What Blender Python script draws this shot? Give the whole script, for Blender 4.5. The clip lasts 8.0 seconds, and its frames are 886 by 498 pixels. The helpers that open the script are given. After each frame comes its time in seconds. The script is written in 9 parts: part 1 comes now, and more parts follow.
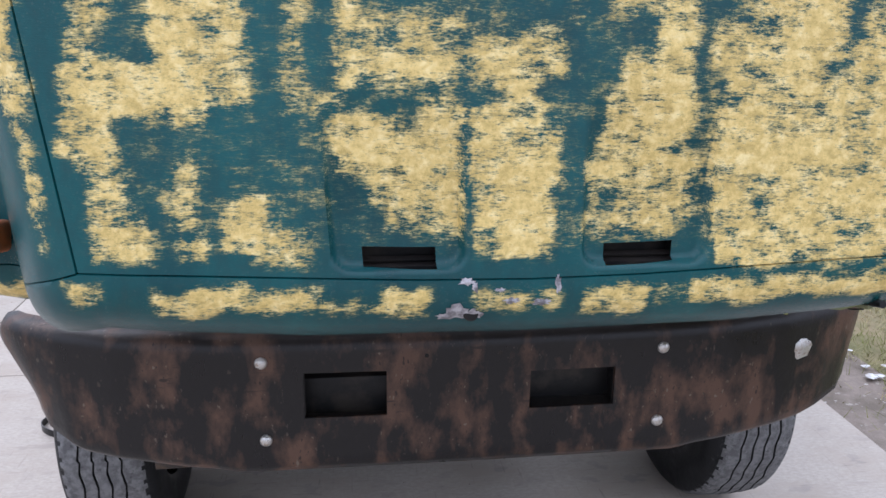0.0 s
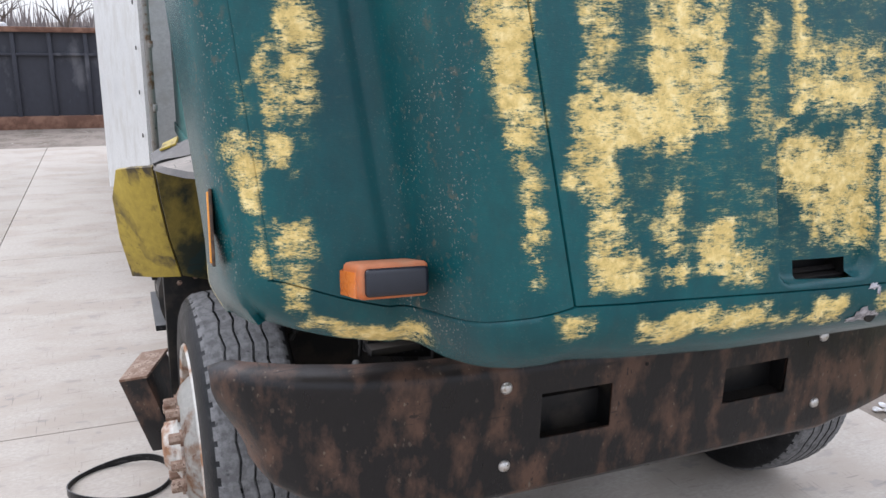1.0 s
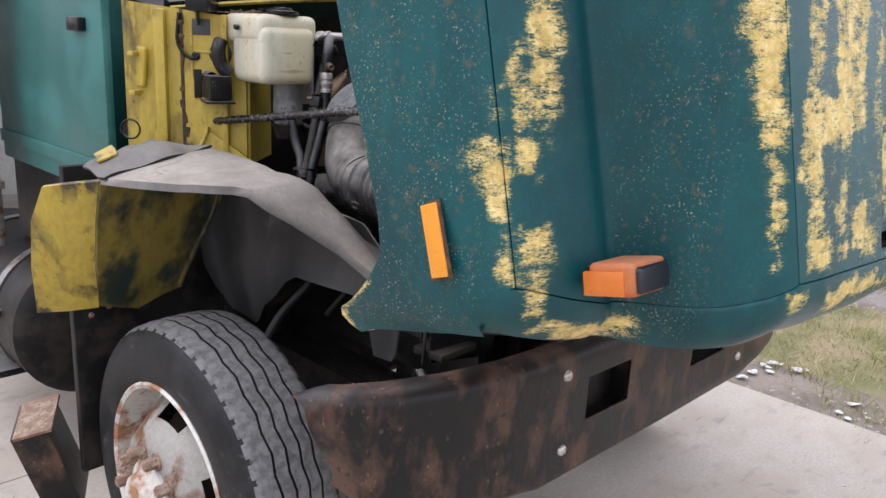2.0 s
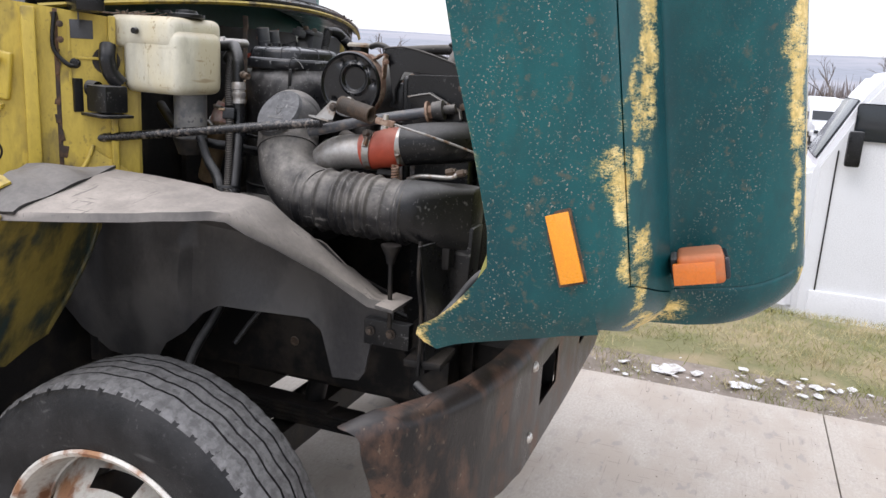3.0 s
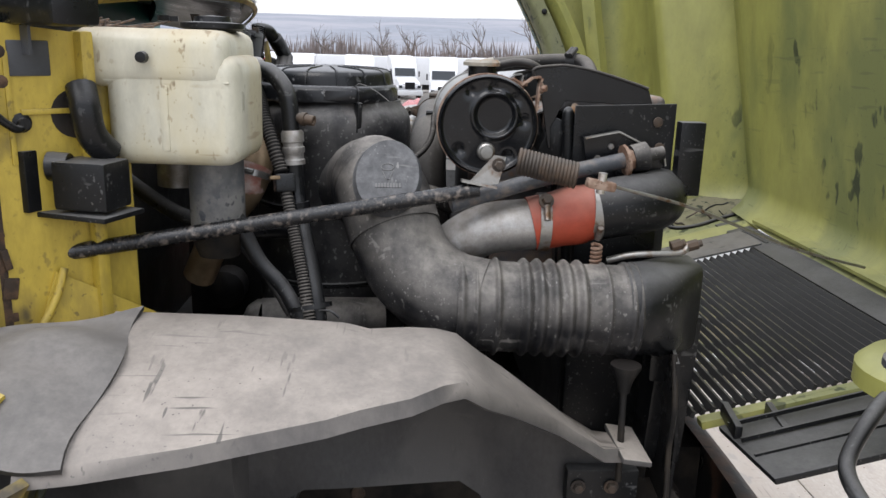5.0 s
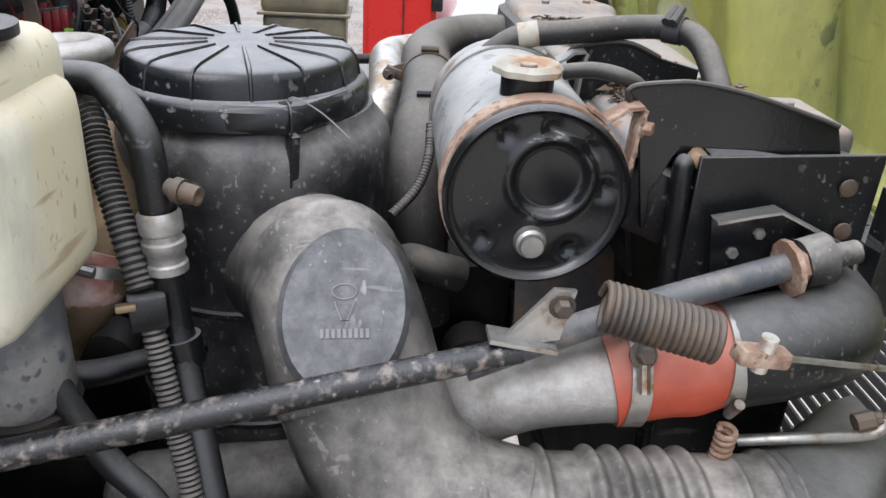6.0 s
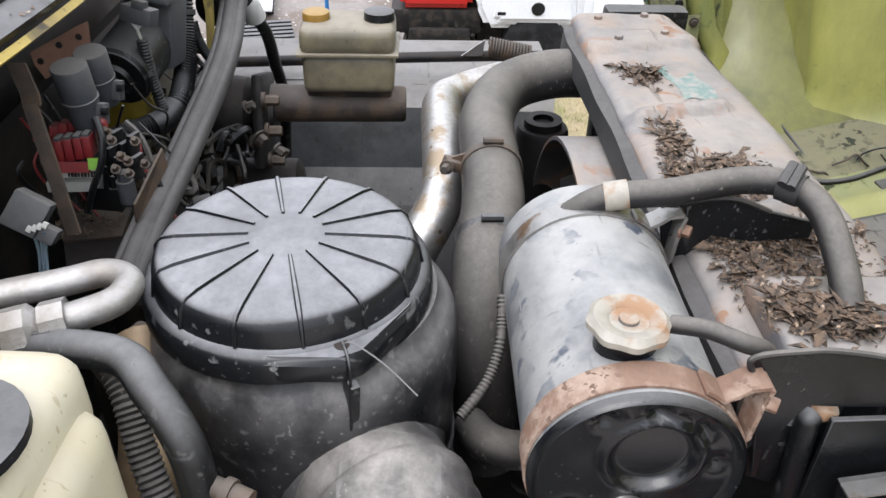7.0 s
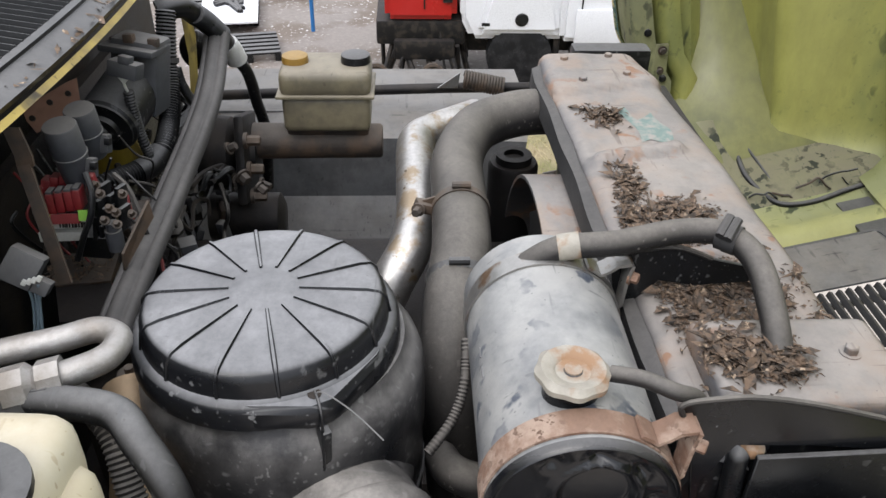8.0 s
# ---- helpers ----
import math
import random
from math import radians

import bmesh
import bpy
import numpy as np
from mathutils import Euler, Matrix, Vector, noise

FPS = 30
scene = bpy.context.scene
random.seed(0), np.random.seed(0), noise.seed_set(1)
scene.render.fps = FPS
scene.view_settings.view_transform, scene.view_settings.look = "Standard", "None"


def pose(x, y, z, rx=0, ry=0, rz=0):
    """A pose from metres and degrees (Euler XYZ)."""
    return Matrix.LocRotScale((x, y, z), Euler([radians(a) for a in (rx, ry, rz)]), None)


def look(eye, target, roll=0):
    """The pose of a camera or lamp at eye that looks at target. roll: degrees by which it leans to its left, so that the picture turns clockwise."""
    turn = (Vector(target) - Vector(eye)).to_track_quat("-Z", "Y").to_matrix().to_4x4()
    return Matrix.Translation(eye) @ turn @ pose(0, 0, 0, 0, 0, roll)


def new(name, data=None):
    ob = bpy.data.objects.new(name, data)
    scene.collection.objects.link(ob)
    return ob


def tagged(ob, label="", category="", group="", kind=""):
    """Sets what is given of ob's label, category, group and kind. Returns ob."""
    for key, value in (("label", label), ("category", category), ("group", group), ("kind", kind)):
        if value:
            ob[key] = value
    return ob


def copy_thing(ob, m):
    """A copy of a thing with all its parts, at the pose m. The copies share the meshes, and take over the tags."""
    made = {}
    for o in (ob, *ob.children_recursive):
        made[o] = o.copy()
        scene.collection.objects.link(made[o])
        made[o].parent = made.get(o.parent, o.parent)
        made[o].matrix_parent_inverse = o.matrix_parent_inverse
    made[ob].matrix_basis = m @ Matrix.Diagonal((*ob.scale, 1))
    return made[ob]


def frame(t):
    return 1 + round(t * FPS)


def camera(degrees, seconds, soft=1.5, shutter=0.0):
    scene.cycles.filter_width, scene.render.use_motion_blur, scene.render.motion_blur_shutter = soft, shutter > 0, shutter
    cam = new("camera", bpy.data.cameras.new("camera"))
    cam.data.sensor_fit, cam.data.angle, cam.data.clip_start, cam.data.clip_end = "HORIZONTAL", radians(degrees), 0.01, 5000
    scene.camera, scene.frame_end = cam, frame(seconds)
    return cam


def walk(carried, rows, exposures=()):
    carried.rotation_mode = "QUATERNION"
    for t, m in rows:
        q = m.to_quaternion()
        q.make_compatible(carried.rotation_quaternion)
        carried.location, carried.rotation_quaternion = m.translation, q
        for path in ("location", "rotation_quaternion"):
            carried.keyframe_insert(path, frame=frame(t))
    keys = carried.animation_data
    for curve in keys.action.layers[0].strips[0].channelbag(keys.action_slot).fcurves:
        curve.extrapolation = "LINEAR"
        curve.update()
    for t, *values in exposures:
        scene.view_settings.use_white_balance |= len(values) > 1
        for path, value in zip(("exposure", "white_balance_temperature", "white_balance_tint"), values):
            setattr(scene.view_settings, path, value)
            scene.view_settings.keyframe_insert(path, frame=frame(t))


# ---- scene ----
cam = camera(58.4, 8.0)
PATH = [
    (0, (-0.316, -1.888, 1.843), (-0.07, 0.012, 1.27), 0.8),
    (0.5, (-0.854, -1.746, 1.851), (-0.449, 0.131, 1.292), 0.0),
    (1, (-1.391, -1.632, 1.852), (-0.656, 0.149, 1.317), 1.2),
    (1.2, (-1.572, -1.558, 1.847), (-0.704, 0.163, 1.316), 1.6),
    (2.3, (-2.361, -0.939, 1.828), (-0.793, 0.197, 1.33), 3.4),
    (2.5, (-2.46, -0.825, 1.83), (-0.783, 0.149, 1.342), 3.7),
    (3, (-2.619, -0.453, 1.809), (-0.79, 0.21, 1.346), 3.6),
    (3.5, (-2.71, -0.07, 1.805), (-0.8, 0.332, 1.37), 3.4),
    (4, (-2.664, 0.26, 1.799), (-0.72, 0.47, 1.377), 2.6),
    (4.2, (-2.582, 0.379, 1.799), (-0.635, 0.568, 1.383), 2.0),
    (5.3, (-1.839, 0.747, 1.904), (0.068, 0.537, 1.339), 2.2),
    (5.5, (-1.674, 0.733, 1.927), (0.209, 0.504, 1.295), 2.2),
    (6, (-1.333, 0.709, 2.009), (0.457, 0.55, 1.13), 3.5),
    (6.5, (-1.142, 0.727, 2.131), (0.55, 0.655, 1.067), 2.5),
    (7, (-1.067, 0.74, 2.246), (0.573, 0.679, 1.104), 1.4),
    (7.5, (-1.067, 0.731, 2.331), (0.566, 0.661, 1.179), 0.3),
    (8, (-1.096, 0.717, 2.324), (0.552, 0.628, 1.195), 1.3),
]
EXPOSURES = [(0.0, 0.30, 5750, 16), (0.5, 0.32, 5800, 19), (1.0, 0.38, 6050, 13), (2.5, 0.48, 6350, 17), (3.2, 0.54, 6400, 13), (4.0, 0.33, 6400, 13), (5.5, 0.48, 6350, 10), (6.0, 0.90, 6250, 11), (6.5, 1.16, 6250, 12), (7.2, 0.84, 6350, 12), (8.0, 0.62, 6450, 11)]
walk(cam, [(t, look(eye, target, roll)) for t, eye, target, roll in PATH], EXPOSURES)
# ---- world, sun, exposure ----
world = bpy.data.worlds.new("overcast_sky")
scene.world = world
world.use_nodes = True
wn, wl = world.node_tree.nodes, world.node_tree.links
wn.clear()
sky = wn.new("ShaderNodeTexSky")
sky.sky_type = "NISHITA"
sky.sun_disc = False
sky.sun_elevation = radians(56)
sky.sun_rotation = radians(304)
haze = wn.new("ShaderNodeMix")
haze.data_type = "RGBA"
haze.inputs[0].default_value = 0.72
haze.inputs[7].default_value = (9.6, 9.7, 10.0, 1)
# an overcast sky is about twice as bright overhead as at the horizon
up = wn.new("ShaderNodeTexCoord")
upz = wn.new("ShaderNodeSeparateXYZ")
lift = wn.new("ShaderNodeMapRange")
lift.inputs[1].default_value, lift.inputs[2].default_value = 0.0, 1.0
lift.inputs[3].default_value, lift.inputs[4].default_value = 0.095, 0.24
wl.new(up.outputs["Generated"], upz.inputs[0])
wl.new(upz.outputs[2], lift.inputs[0])
bgn = wn.new("ShaderNodeBackground")
wl.new(lift.outputs[0], bgn.inputs[1])
wout = wn.new("ShaderNodeOutputWorld")
wl.new(sky.outputs[0], haze.inputs[6])
wl.new(haze.outputs[2], bgn.inputs[0])
wl.new(bgn.outputs[0], wout.inputs[0])
sun_data = bpy.data.lights.new("sun", "SUN")
sun_data.energy, sun_data.angle, sun_data.color = 1.0, radians(35), (1.0, 0.97, 0.93)
sun = new("sun", sun_data)
sun.matrix_basis = look((-9, 6, 16), (0, 0, 0))

# ---- materials ----
def mat(name, base, rough=0.6, metal=0.0, second=None, amount=0.5, scale=6.0, grain=60.0, bump=0.15,
        dust=None, dust_amount=0.0, dust_scale=3.0, stretch=(1, 1, 1), spots=None, spot_scale=40.0, spot_cut=0.62,
        emit=0.0, coat=0.0, dust_even=0.55, dust_from=-0.05, scratch=None, spec=0.5, dust_sharp=(0.30, 0.70)):
    """Painted, dusty, worn surface: two scales of colour noise, fine relief, settled dust on top faces, spots."""
    m = bpy.data.materials.new(name)
    m.use_nodes = True
    n, l = m.node_tree.nodes, m.node_tree.links
    b = n["Principled BSDF"]
    co = n.new("ShaderNodeTexCoord")
    mp = n.new("ShaderNodeMapping")
    mp.inputs[3].default_value = stretch
    l.new(co.outputs["Object"], mp.inputs[0])

    def noise_tex(sc, detail=6, rough_=0.6):
        t = n.new("ShaderNodeTexNoise")
        t.inputs["Scale"].default_value, t.inputs["Detail"].default_value, t.inputs["Roughness"].default_value = sc, detail, rough_
        l.new(mp.outputs[0], t.inputs["Vector"])
        return t.outputs[0]

    def ramp(src, lo, hi, to0=0.0, to1=1.0):
        r = n.new("ShaderNodeMapRange")
        r.inputs[1].default_value, r.inputs[2].default_value = lo, hi
        r.inputs[3].default_value, r.inputs[4].default_value = to0, to1
        l.new(src, r.inputs[0])
        return r.outputs[0]

    def mix(fac, a, c):
        x = n.new("ShaderNodeMix")
        x.data_type = "RGBA"
        if isinstance(fac, float):
            x.inputs[0].default_value = fac
        else:
            l.new(fac, x.inputs[0])
        for sock, v in ((x.inputs[6], a), (x.inputs[7], c)):
            if isinstance(v, tuple):
                sock.default_value = (*v, 1)
            else:
                l.new(v, sock)
        return x.outputs[2]

    def times(a, k):
        x = n.new("ShaderNodeMath")
        x.operation = "MULTIPLY"
        l.new(a, x.inputs[0])
        if isinstance(k, float):
            x.inputs[1].default_value = k
        else:
            l.new(k, x.inputs[1])
        return x.outputs[0]

    big = noise_tex(scale)
    fine = noise_tex(grain, 8, 0.7)
    dark = tuple(c * 0.72 for c in base)
    col = mix(ramp(fine, 0.3, 0.7), dark, base)
    if second:
        col = mix(ramp(big, 0.62 - amount * 0.35, 0.72 - amount * 0.25), col, second)
    if dust:
        d = ramp(noise_tex(dust_scale, 7, 0.62), dust_sharp[0], dust_sharp[1], dust_even, 1.0)
        d = times(d, ramp(noise_tex(dust_scale * 7, 5, 0.7), 0.25, 0.65, 0.72, 1.0))
        d = times(d, ramp(fine, 0.25, 0.6, 0.8, 1.0))
        g = n.new("ShaderNodeNewGeometry")
        s = n.new("ShaderNodeSeparateXYZ")
        l.new(g.outputs["Normal"], s.inputs[0])
        d = times(d, ramp(s.outputs[2], dust_from, 0.97))
        d = times(d, float(dust_amount))
        col = mix(d, col, dust)
    if spots:
        v = noise_tex(spot_scale, 3, 0.5)
        col = mix(times(ramp(v, spot_cut, spot_cut + 0.04), ramp(big, 0.42, 0.6)), col, spots)
    if scratch:
        for ang, sc, cut in (((0.0, 0.6, 0.5), (6, 90, 60), 0.655), ((0.5, 0.0, 1.2), (100, 7, 50), 0.66), ((1.2, 0.3, 0.2), (150, 150, 150), 0.69)):
            sm = n.new("ShaderNodeMapping")
            sm.inputs[2].default_value, sm.inputs[3].default_value = ang, sc
            l.new(co.outputs["Object"], sm.inputs[0])
            st = n.new("ShaderNodeTexNoise")
            st.inputs["Scale"].default_value, st.inputs["Detail"].default_value = 1.0, 2
            l.new(sm.outputs[0], st.inputs["Vector"])
            col = mix(times(ramp(st.outputs[0], cut, cut + 0.05, 0.0, 0.75), ramp(big, 0.4, 0.6)), col, scratch)
    l.new(col, b.inputs["Base Color"])
    rr = n.new("ShaderNodeMapRange")
    rr.inputs[1].default_value, rr.inputs[2].default_value = 0.3, 0.7
    rr.inputs[3].default_value, rr.inputs[4].default_value = max(0.04, rough - 0.13), min(1.0, rough + 0.13)
    l.new(big, rr.inputs[0])
    if dust:
        rd = n.new("ShaderNodeMix")
        l.new(d, rd.inputs[0])
        l.new(rr.outputs[0], rd.inputs[2])
        rd.inputs[3].default_value = 0.85
        l.new(rd.outputs[0], b.inputs["Roughness"])
    else:
        l.new(rr.outputs[0], b.inputs["Roughness"])
    b.inputs["Metallic"].default_value = metal
    b.inputs["Specular IOR Level"].default_value = spec
    b.inputs["Coat Weight"].default_value = coat
    if bump:
        bp = n.new("ShaderNodeBump")
        bp.inputs["Strength"].default_value, bp.inputs["Distance"].default_value = bump, 0.004
        l.new(fine, bp.inputs["Height"])
        l.new(bp.outputs[0], b.inputs["Normal"])
    if emit:
        b.inputs["Emission Color"].default_value = (*base, 1)
        b.inputs["Emission Strength"].default_value = emit
    return m


def hood_paint():
    """Faded green enamel rubbed through to yellow where the face attribute 'wear' says so, with broken, brushed edges."""
    m = bpy.data.materials.new("worn_green_paint")
    m.use_nodes = True
    n, l = m.node_tree.nodes, m.node_tree.links
    b = n["Principled BSDF"]
    co = n.new("ShaderNodeTexCoord")

    def tex(sc, stretch=(1, 1, 1), detail=6, rough_=0.65):
        mp = n.new("ShaderNodeMapping")
        mp.inputs[3].default_value = stretch
        l.new(co.outputs["Object"], mp.inputs[0])
        t = n.new("ShaderNodeTexNoise")
        t.inputs["Scale"].default_value, t.inputs["Detail"].default_value, t.inputs["Roughness"].default_value = sc, detail, rough_
        l.new(mp.outputs[0], t.inputs["Vector"])
        return t.outputs[0]

    def math_node(op, a, c):
        x = n.new("ShaderNodeMath")
        x.operation = op
        for i, v in enumerate((a, c)):
            if isinstance(v, float):
                x.inputs[i].default_value = v
            else:
                l.new(v, x.inputs[i])
        return x.outputs[0]

    def ramp(src, lo, hi, to0=0.0, to1=1.0):
        r = n.new("ShaderNodeMapRange")
        r.inputs[1].default_value, r.inputs[2].default_value = lo, hi
        r.inputs[3].default_value, r.inputs[4].default_value = to0, to1
        l.new(src, r.inputs[0])
        return r.outputs[0]

    def mix(fac, a, c):
        x = n.new("ShaderNodeMix")
        x.data_type = "RGBA"
        l.new(fac, x.inputs[0])
        for sock, v in ((x.inputs[6], a), (x.inputs[7], c)):
            if isinstance(v, tuple):
                sock.default_value = (*v, 1)
            else:
                l.new(v, sock)
        return x.outputs[2]

    at = n.new("ShaderNodeAttribute")
    at.attribute_name = "wear"
    fleck_shade = n.new("ShaderNodeAttribute")
    fleck_shade.attribute_name = "lichen_shade"
    # each layer swings between -1 and 1 and weighs more where the coat is thin
    layers = ((tex(7, (0.6, 1, 2.6), 6, 0.65), 0.16), (tex(9, (3.2, 1, 0.7), 6, 0.65), 0.15), (tex(24, (0.8, 1, 1.6), 5, 0.6), 0.34),
              (tex(70, (0.45, 1, 2.2), 6, 0.75), 0.34), (tex(230, (0.5, 1, 1.6), 4, 0.7), 0.30))
    noise_sum = None
    for t_, amp in layers:
        n_ = ramp(t_, 0.25, 0.75, -amp, amp)
        noise_sum = n_ if noise_sum is None else math_node("ADD", noise_sum, n_)
    fine = layers[-1][0]
    w = math_node("ADD", math_node("MULTIPLY", noise_sum, ramp(at.outputs["Fac"], 0.08, 0.45, 0.30, 1.0)), at.outputs["Fac"])
    bare = ramp(w, 0.30, 0.62)
    green = mix(ramp(tex(3.5, (1, 1, 0.6)), 0.35, 0.7), (0.0036, 0.044, 0.052), (0.008, 0.088, 0.092))
    green = mix(ramp(tex(26, (1, 1, 0.5), 6, 0.7), 0.45, 0.75, 0.0, 0.55), green, (0.012, 0.045, 0.048))
    half_worn = mix(ramp(tex(60, (1, 1, 0.6), 6, 0.75), 0.4, 0.65), (0.06, 0.13, 0.075), (0.22, 0.20, 0.075))
    green = mix(ramp(w, 0.16, 0.40, 0.0, 0.5), green, half_worn)
    yellow = mix(ramp(tex(8), 0.35, 0.68), (0.60, 0.44, 0.15), (0.76, 0.58, 0.22))
    yellow = mix(ramp(tex(90, (1, 1, 1), 6, 0.8), 0.52, 0.7, 0.0, 0.7), yellow, (0.34, 0.23, 0.06))
    dab = tex(42, (1, 1, 1.2), 5, 0.7)
    yellow = mix(ramp(dab, 0.5, 0.68, 0.0, 0.75), yellow, (0.86, 0.72, 0.36))
    yellow = mix(ramp(dab, 0.5, 0.34, 0.0, 0.8), yellow, (0.42, 0.31, 0.10))
    col = mix(bare, green, yellow)
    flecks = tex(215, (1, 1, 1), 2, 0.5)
    lich = math_node("MULTIPLY", ramp(flecks, 0.625, 0.675), fleck_shade.outputs["Fac"])
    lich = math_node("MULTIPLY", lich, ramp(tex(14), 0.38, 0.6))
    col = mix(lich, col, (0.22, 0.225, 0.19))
    # brown stain; along the crease it stands in for shade
    stain_shade = math_node("MULTIPLY", ramp(tex(38), 0.57, 0.68), fleck_shade.outputs["Fac"])
    col = mix(math_node("MULTIPLY", stain_shade, 0.6), col, (0.10, 0.085, 0.06))
    l.new(col, b.inputs["Base Color"])
    b.inputs["Specular IOR Level"].default_value = 0.28
    l.new(ramp(bare, 0.0, 1.0, 0.27, 0.55), b.inputs["Roughness"])
    bp = n.new("ShaderNodeBump")
    bp.inputs["Strength"].default_value, bp.inputs["Distance"].default_value = 0.22, 0.003
    l.new(math_node("ADD", fine, bare), bp.inputs["Height"])
    l.new(bp.outputs[0], b.inputs["Normal"])
    return m


M_HOOD = hood_paint()
M_LINER = mat("yellow_green_gelcoat", (0.33, 0.325, 0.09), 0.40, second=(0.17, 0.185, 0.06), amount=0.48, scale=2.6, grain=14,
              dust=(0.30, 0.30, 0.20), dust_amount=0.5, spots=(0.035, 0.045, 0.02), spot_scale=16, spot_cut=0.62, stretch=(1, 1, 0.45), scratch=(0.12, 0.13, 0.05))
# darker liner gelcoat: grime, with the lower wall's shade put into the colour
M_LINER_SHADE = mat("grimy_shaded_yellow_green_gelcoat", (0.165, 0.165, 0.048), 0.5, second=(0.095, 0.10, 0.038), amount=0.5, scale=4.5, grain=30, bump=0.15, stretch=(1, 1, 0.4))
M_MILDEW = mat("mildewed_gelcoat", (0.20, 0.205, 0.10), 0.6, second=(0.15, 0.155, 0.085), amount=0.5, scale=9, grain=40, bump=0.3, spots=(0.02, 0.024, 0.014), spot_scale=34, spot_cut=0.55,
               dust=(0.16, 0.14, 0.10), dust_amount=0.9, dust_scale=12, dust_from=0.0, stretch=(1, 1, 0.6), scratch=(0.04, 0.045, 0.025))
M_YELLOW = mat("yellow_cab_paint", (0.50, 0.37, 0.05), 0.5, second=(0.20, 0.145, 0.035), amount=0.30, scale=6, dust=(0.25, 0.20, 0.13),
               dust_amount=0.5, spots=(0.05, 0.04, 0.025), spot_scale=13, spot_cut=0.55, stretch=(1, 1, 0.35), scratch=(0.07, 0.05, 0.025))
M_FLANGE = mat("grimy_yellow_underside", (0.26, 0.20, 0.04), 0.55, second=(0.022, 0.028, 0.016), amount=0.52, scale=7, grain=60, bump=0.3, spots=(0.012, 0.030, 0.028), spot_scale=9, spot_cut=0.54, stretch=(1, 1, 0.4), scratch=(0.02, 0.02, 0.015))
M_SCAR = mat("torn_bare_sheet", (0.50, 0.48, 0.50), 0.45, metal=0.3, second=(0.16, 0.15, 0.16), amount=0.5, scale=60, grain=300, bump=0.5)
M_GREEN = mat("green_cab_paint", (0.02, 0.125, 0.115), 0.4, second=(0.03, 0.15, 0.14), amount=0.4, scale=3, dust=(0.2, 0.25, 0.22), dust_amount=0.2)
M_BUMPER = mat("rusting_black_steel", (0.0065, 0.006, 0.0072), 0.36, spec=0.35, second=(0.088, 0.047, 0.031), amount=0.40, scale=8.0, grain=60, bump=0.3,
               dust=(0.06, 0.045, 0.035), dust_amount=0.4, spots=(0.13, 0.10, 0.075), spot_scale=85, spot_cut=0.66, stretch=(1, 1, 0.55), scratch=(0.006, 0.006, 0.006))
M_RUST = mat("flaking_rust", (0.19, 0.105, 0.068), 0.85, second=(0.33, 0.245, 0.19), amount=0.5, scale=25, grain=150, bump=0.5,
             spots=(0.085, 0.045, 0.028), spot_scale=120, spot_cut=0.58, dust=(0.30, 0.22, 0.165), dust_amount=0.35, dust_scale=18)
M_RUST_DARK = mat("dark_seam_rust", (0.035, 0.022, 0.014), 0.8, second=(0.10, 0.055, 0.03), amount=0.5, scale=30, bump=0.4)
M_BLACK = mat("dusty_black_plastic", (0.0075, 0.008, 0.009), 0.34, spec=0.3, scratch=(0.10, 0.10, 0.10), dust=(0.24, 0.235, 0.23), dust_amount=0.6, dust_scale=9, dust_from=0.25, grain=140, bump=0.1,
              spots=(0.085, 0.082, 0.078), spot_scale=150, spot_cut=0.66)
M_CAN = mat("scuffed_black_canister", (0.009, 0.0095, 0.011), 0.36, spec=0.3, second=(0.022, 0.022, 0.023), amount=0.5, scale=13, scratch=(0.17, 0.168, 0.162), dust=(0.27, 0.255, 0.24), dust_amount=0.85, dust_scale=13, dust_from=-0.12, dust_even=0.12, dust_sharp=(0.38, 0.68), grain=130, bump=0.15, spots=(0.11, 0.108, 0.104), spot_scale=80, spot_cut=0.62)
M_SEAL = mat("grey_rubber_seal", (0.03, 0.03, 0.031), 0.55, dust=(0.15, 0.14, 0.13), dust_amount=0.7, dust_scale=14, grain=160, bump=0.2, spec=0.3)
M_RUBBER = mat("dusty_rubber", (0.0115, 0.0118, 0.0135), 0.42, spec=0.3, scratch=(0.19, 0.18, 0.17), second=(0.032, 0.031, 0.031), amount=0.45, scale=16, dust=(0.33, 0.305, 0.275), dust_amount=0.92, dust_scale=13, dust_from=-0.15, dust_even=0.22, dust_sharp=(0.38, 0.62), grain=140, bump=0.2,
               spots=(0.20, 0.19, 0.18), spot_scale=190, spot_cut=0.67)
M_GLOSS = mat("smoked_glossy_plastic", (0.012, 0.013, 0.02), 0.3, bump=0.03)
M_GRILLE = mat("dusty_black_grille", (0.02, 0.02, 0.021), 0.5, dust=(0.15, 0.14, 0.13), dust_amount=0.6, dust_scale=14, dust_from=0.2, grain=120, bump=0.1)
M_LID = mat("dust_filmed_black_plastic", (0.0075, 0.008, 0.0095), 0.28, spec=0.35, dust=(0.275, 0.275, 0.28), dust_amount=0.88, dust_scale=8, dust_even=0.55, dust_sharp=(0.34, 0.62), dust_from=0.70, grain=150, bump=0.08,
            spots=(0.15, 0.15, 0.15), spot_scale=60, spot_cut=0.66, scratch=(0.11, 0.11, 0.11))
M_HOSE = mat("dusty_rubber_hose", (0.020, 0.019, 0.019), 0.5, spec=0.3, spots=(0.12, 0.11, 0.10), spot_scale=120, spot_cut=0.64, dust=(0.22, 0.20, 0.175), dust_amount=0.8, dust_scale=16, dust_even=0.5, dust_from=0.1, grain=200, bump=0.2)
M_DARK = mat("oily_dark_iron", (0.009, 0.009, 0.0095), 0.5, spec=0.3, metal=0.2, second=(0.03, 0.025, 0.02), amount=0.4, scale=9, bump=0.3,
             dust=(0.06, 0.05, 0.045), dust_amount=0.5)
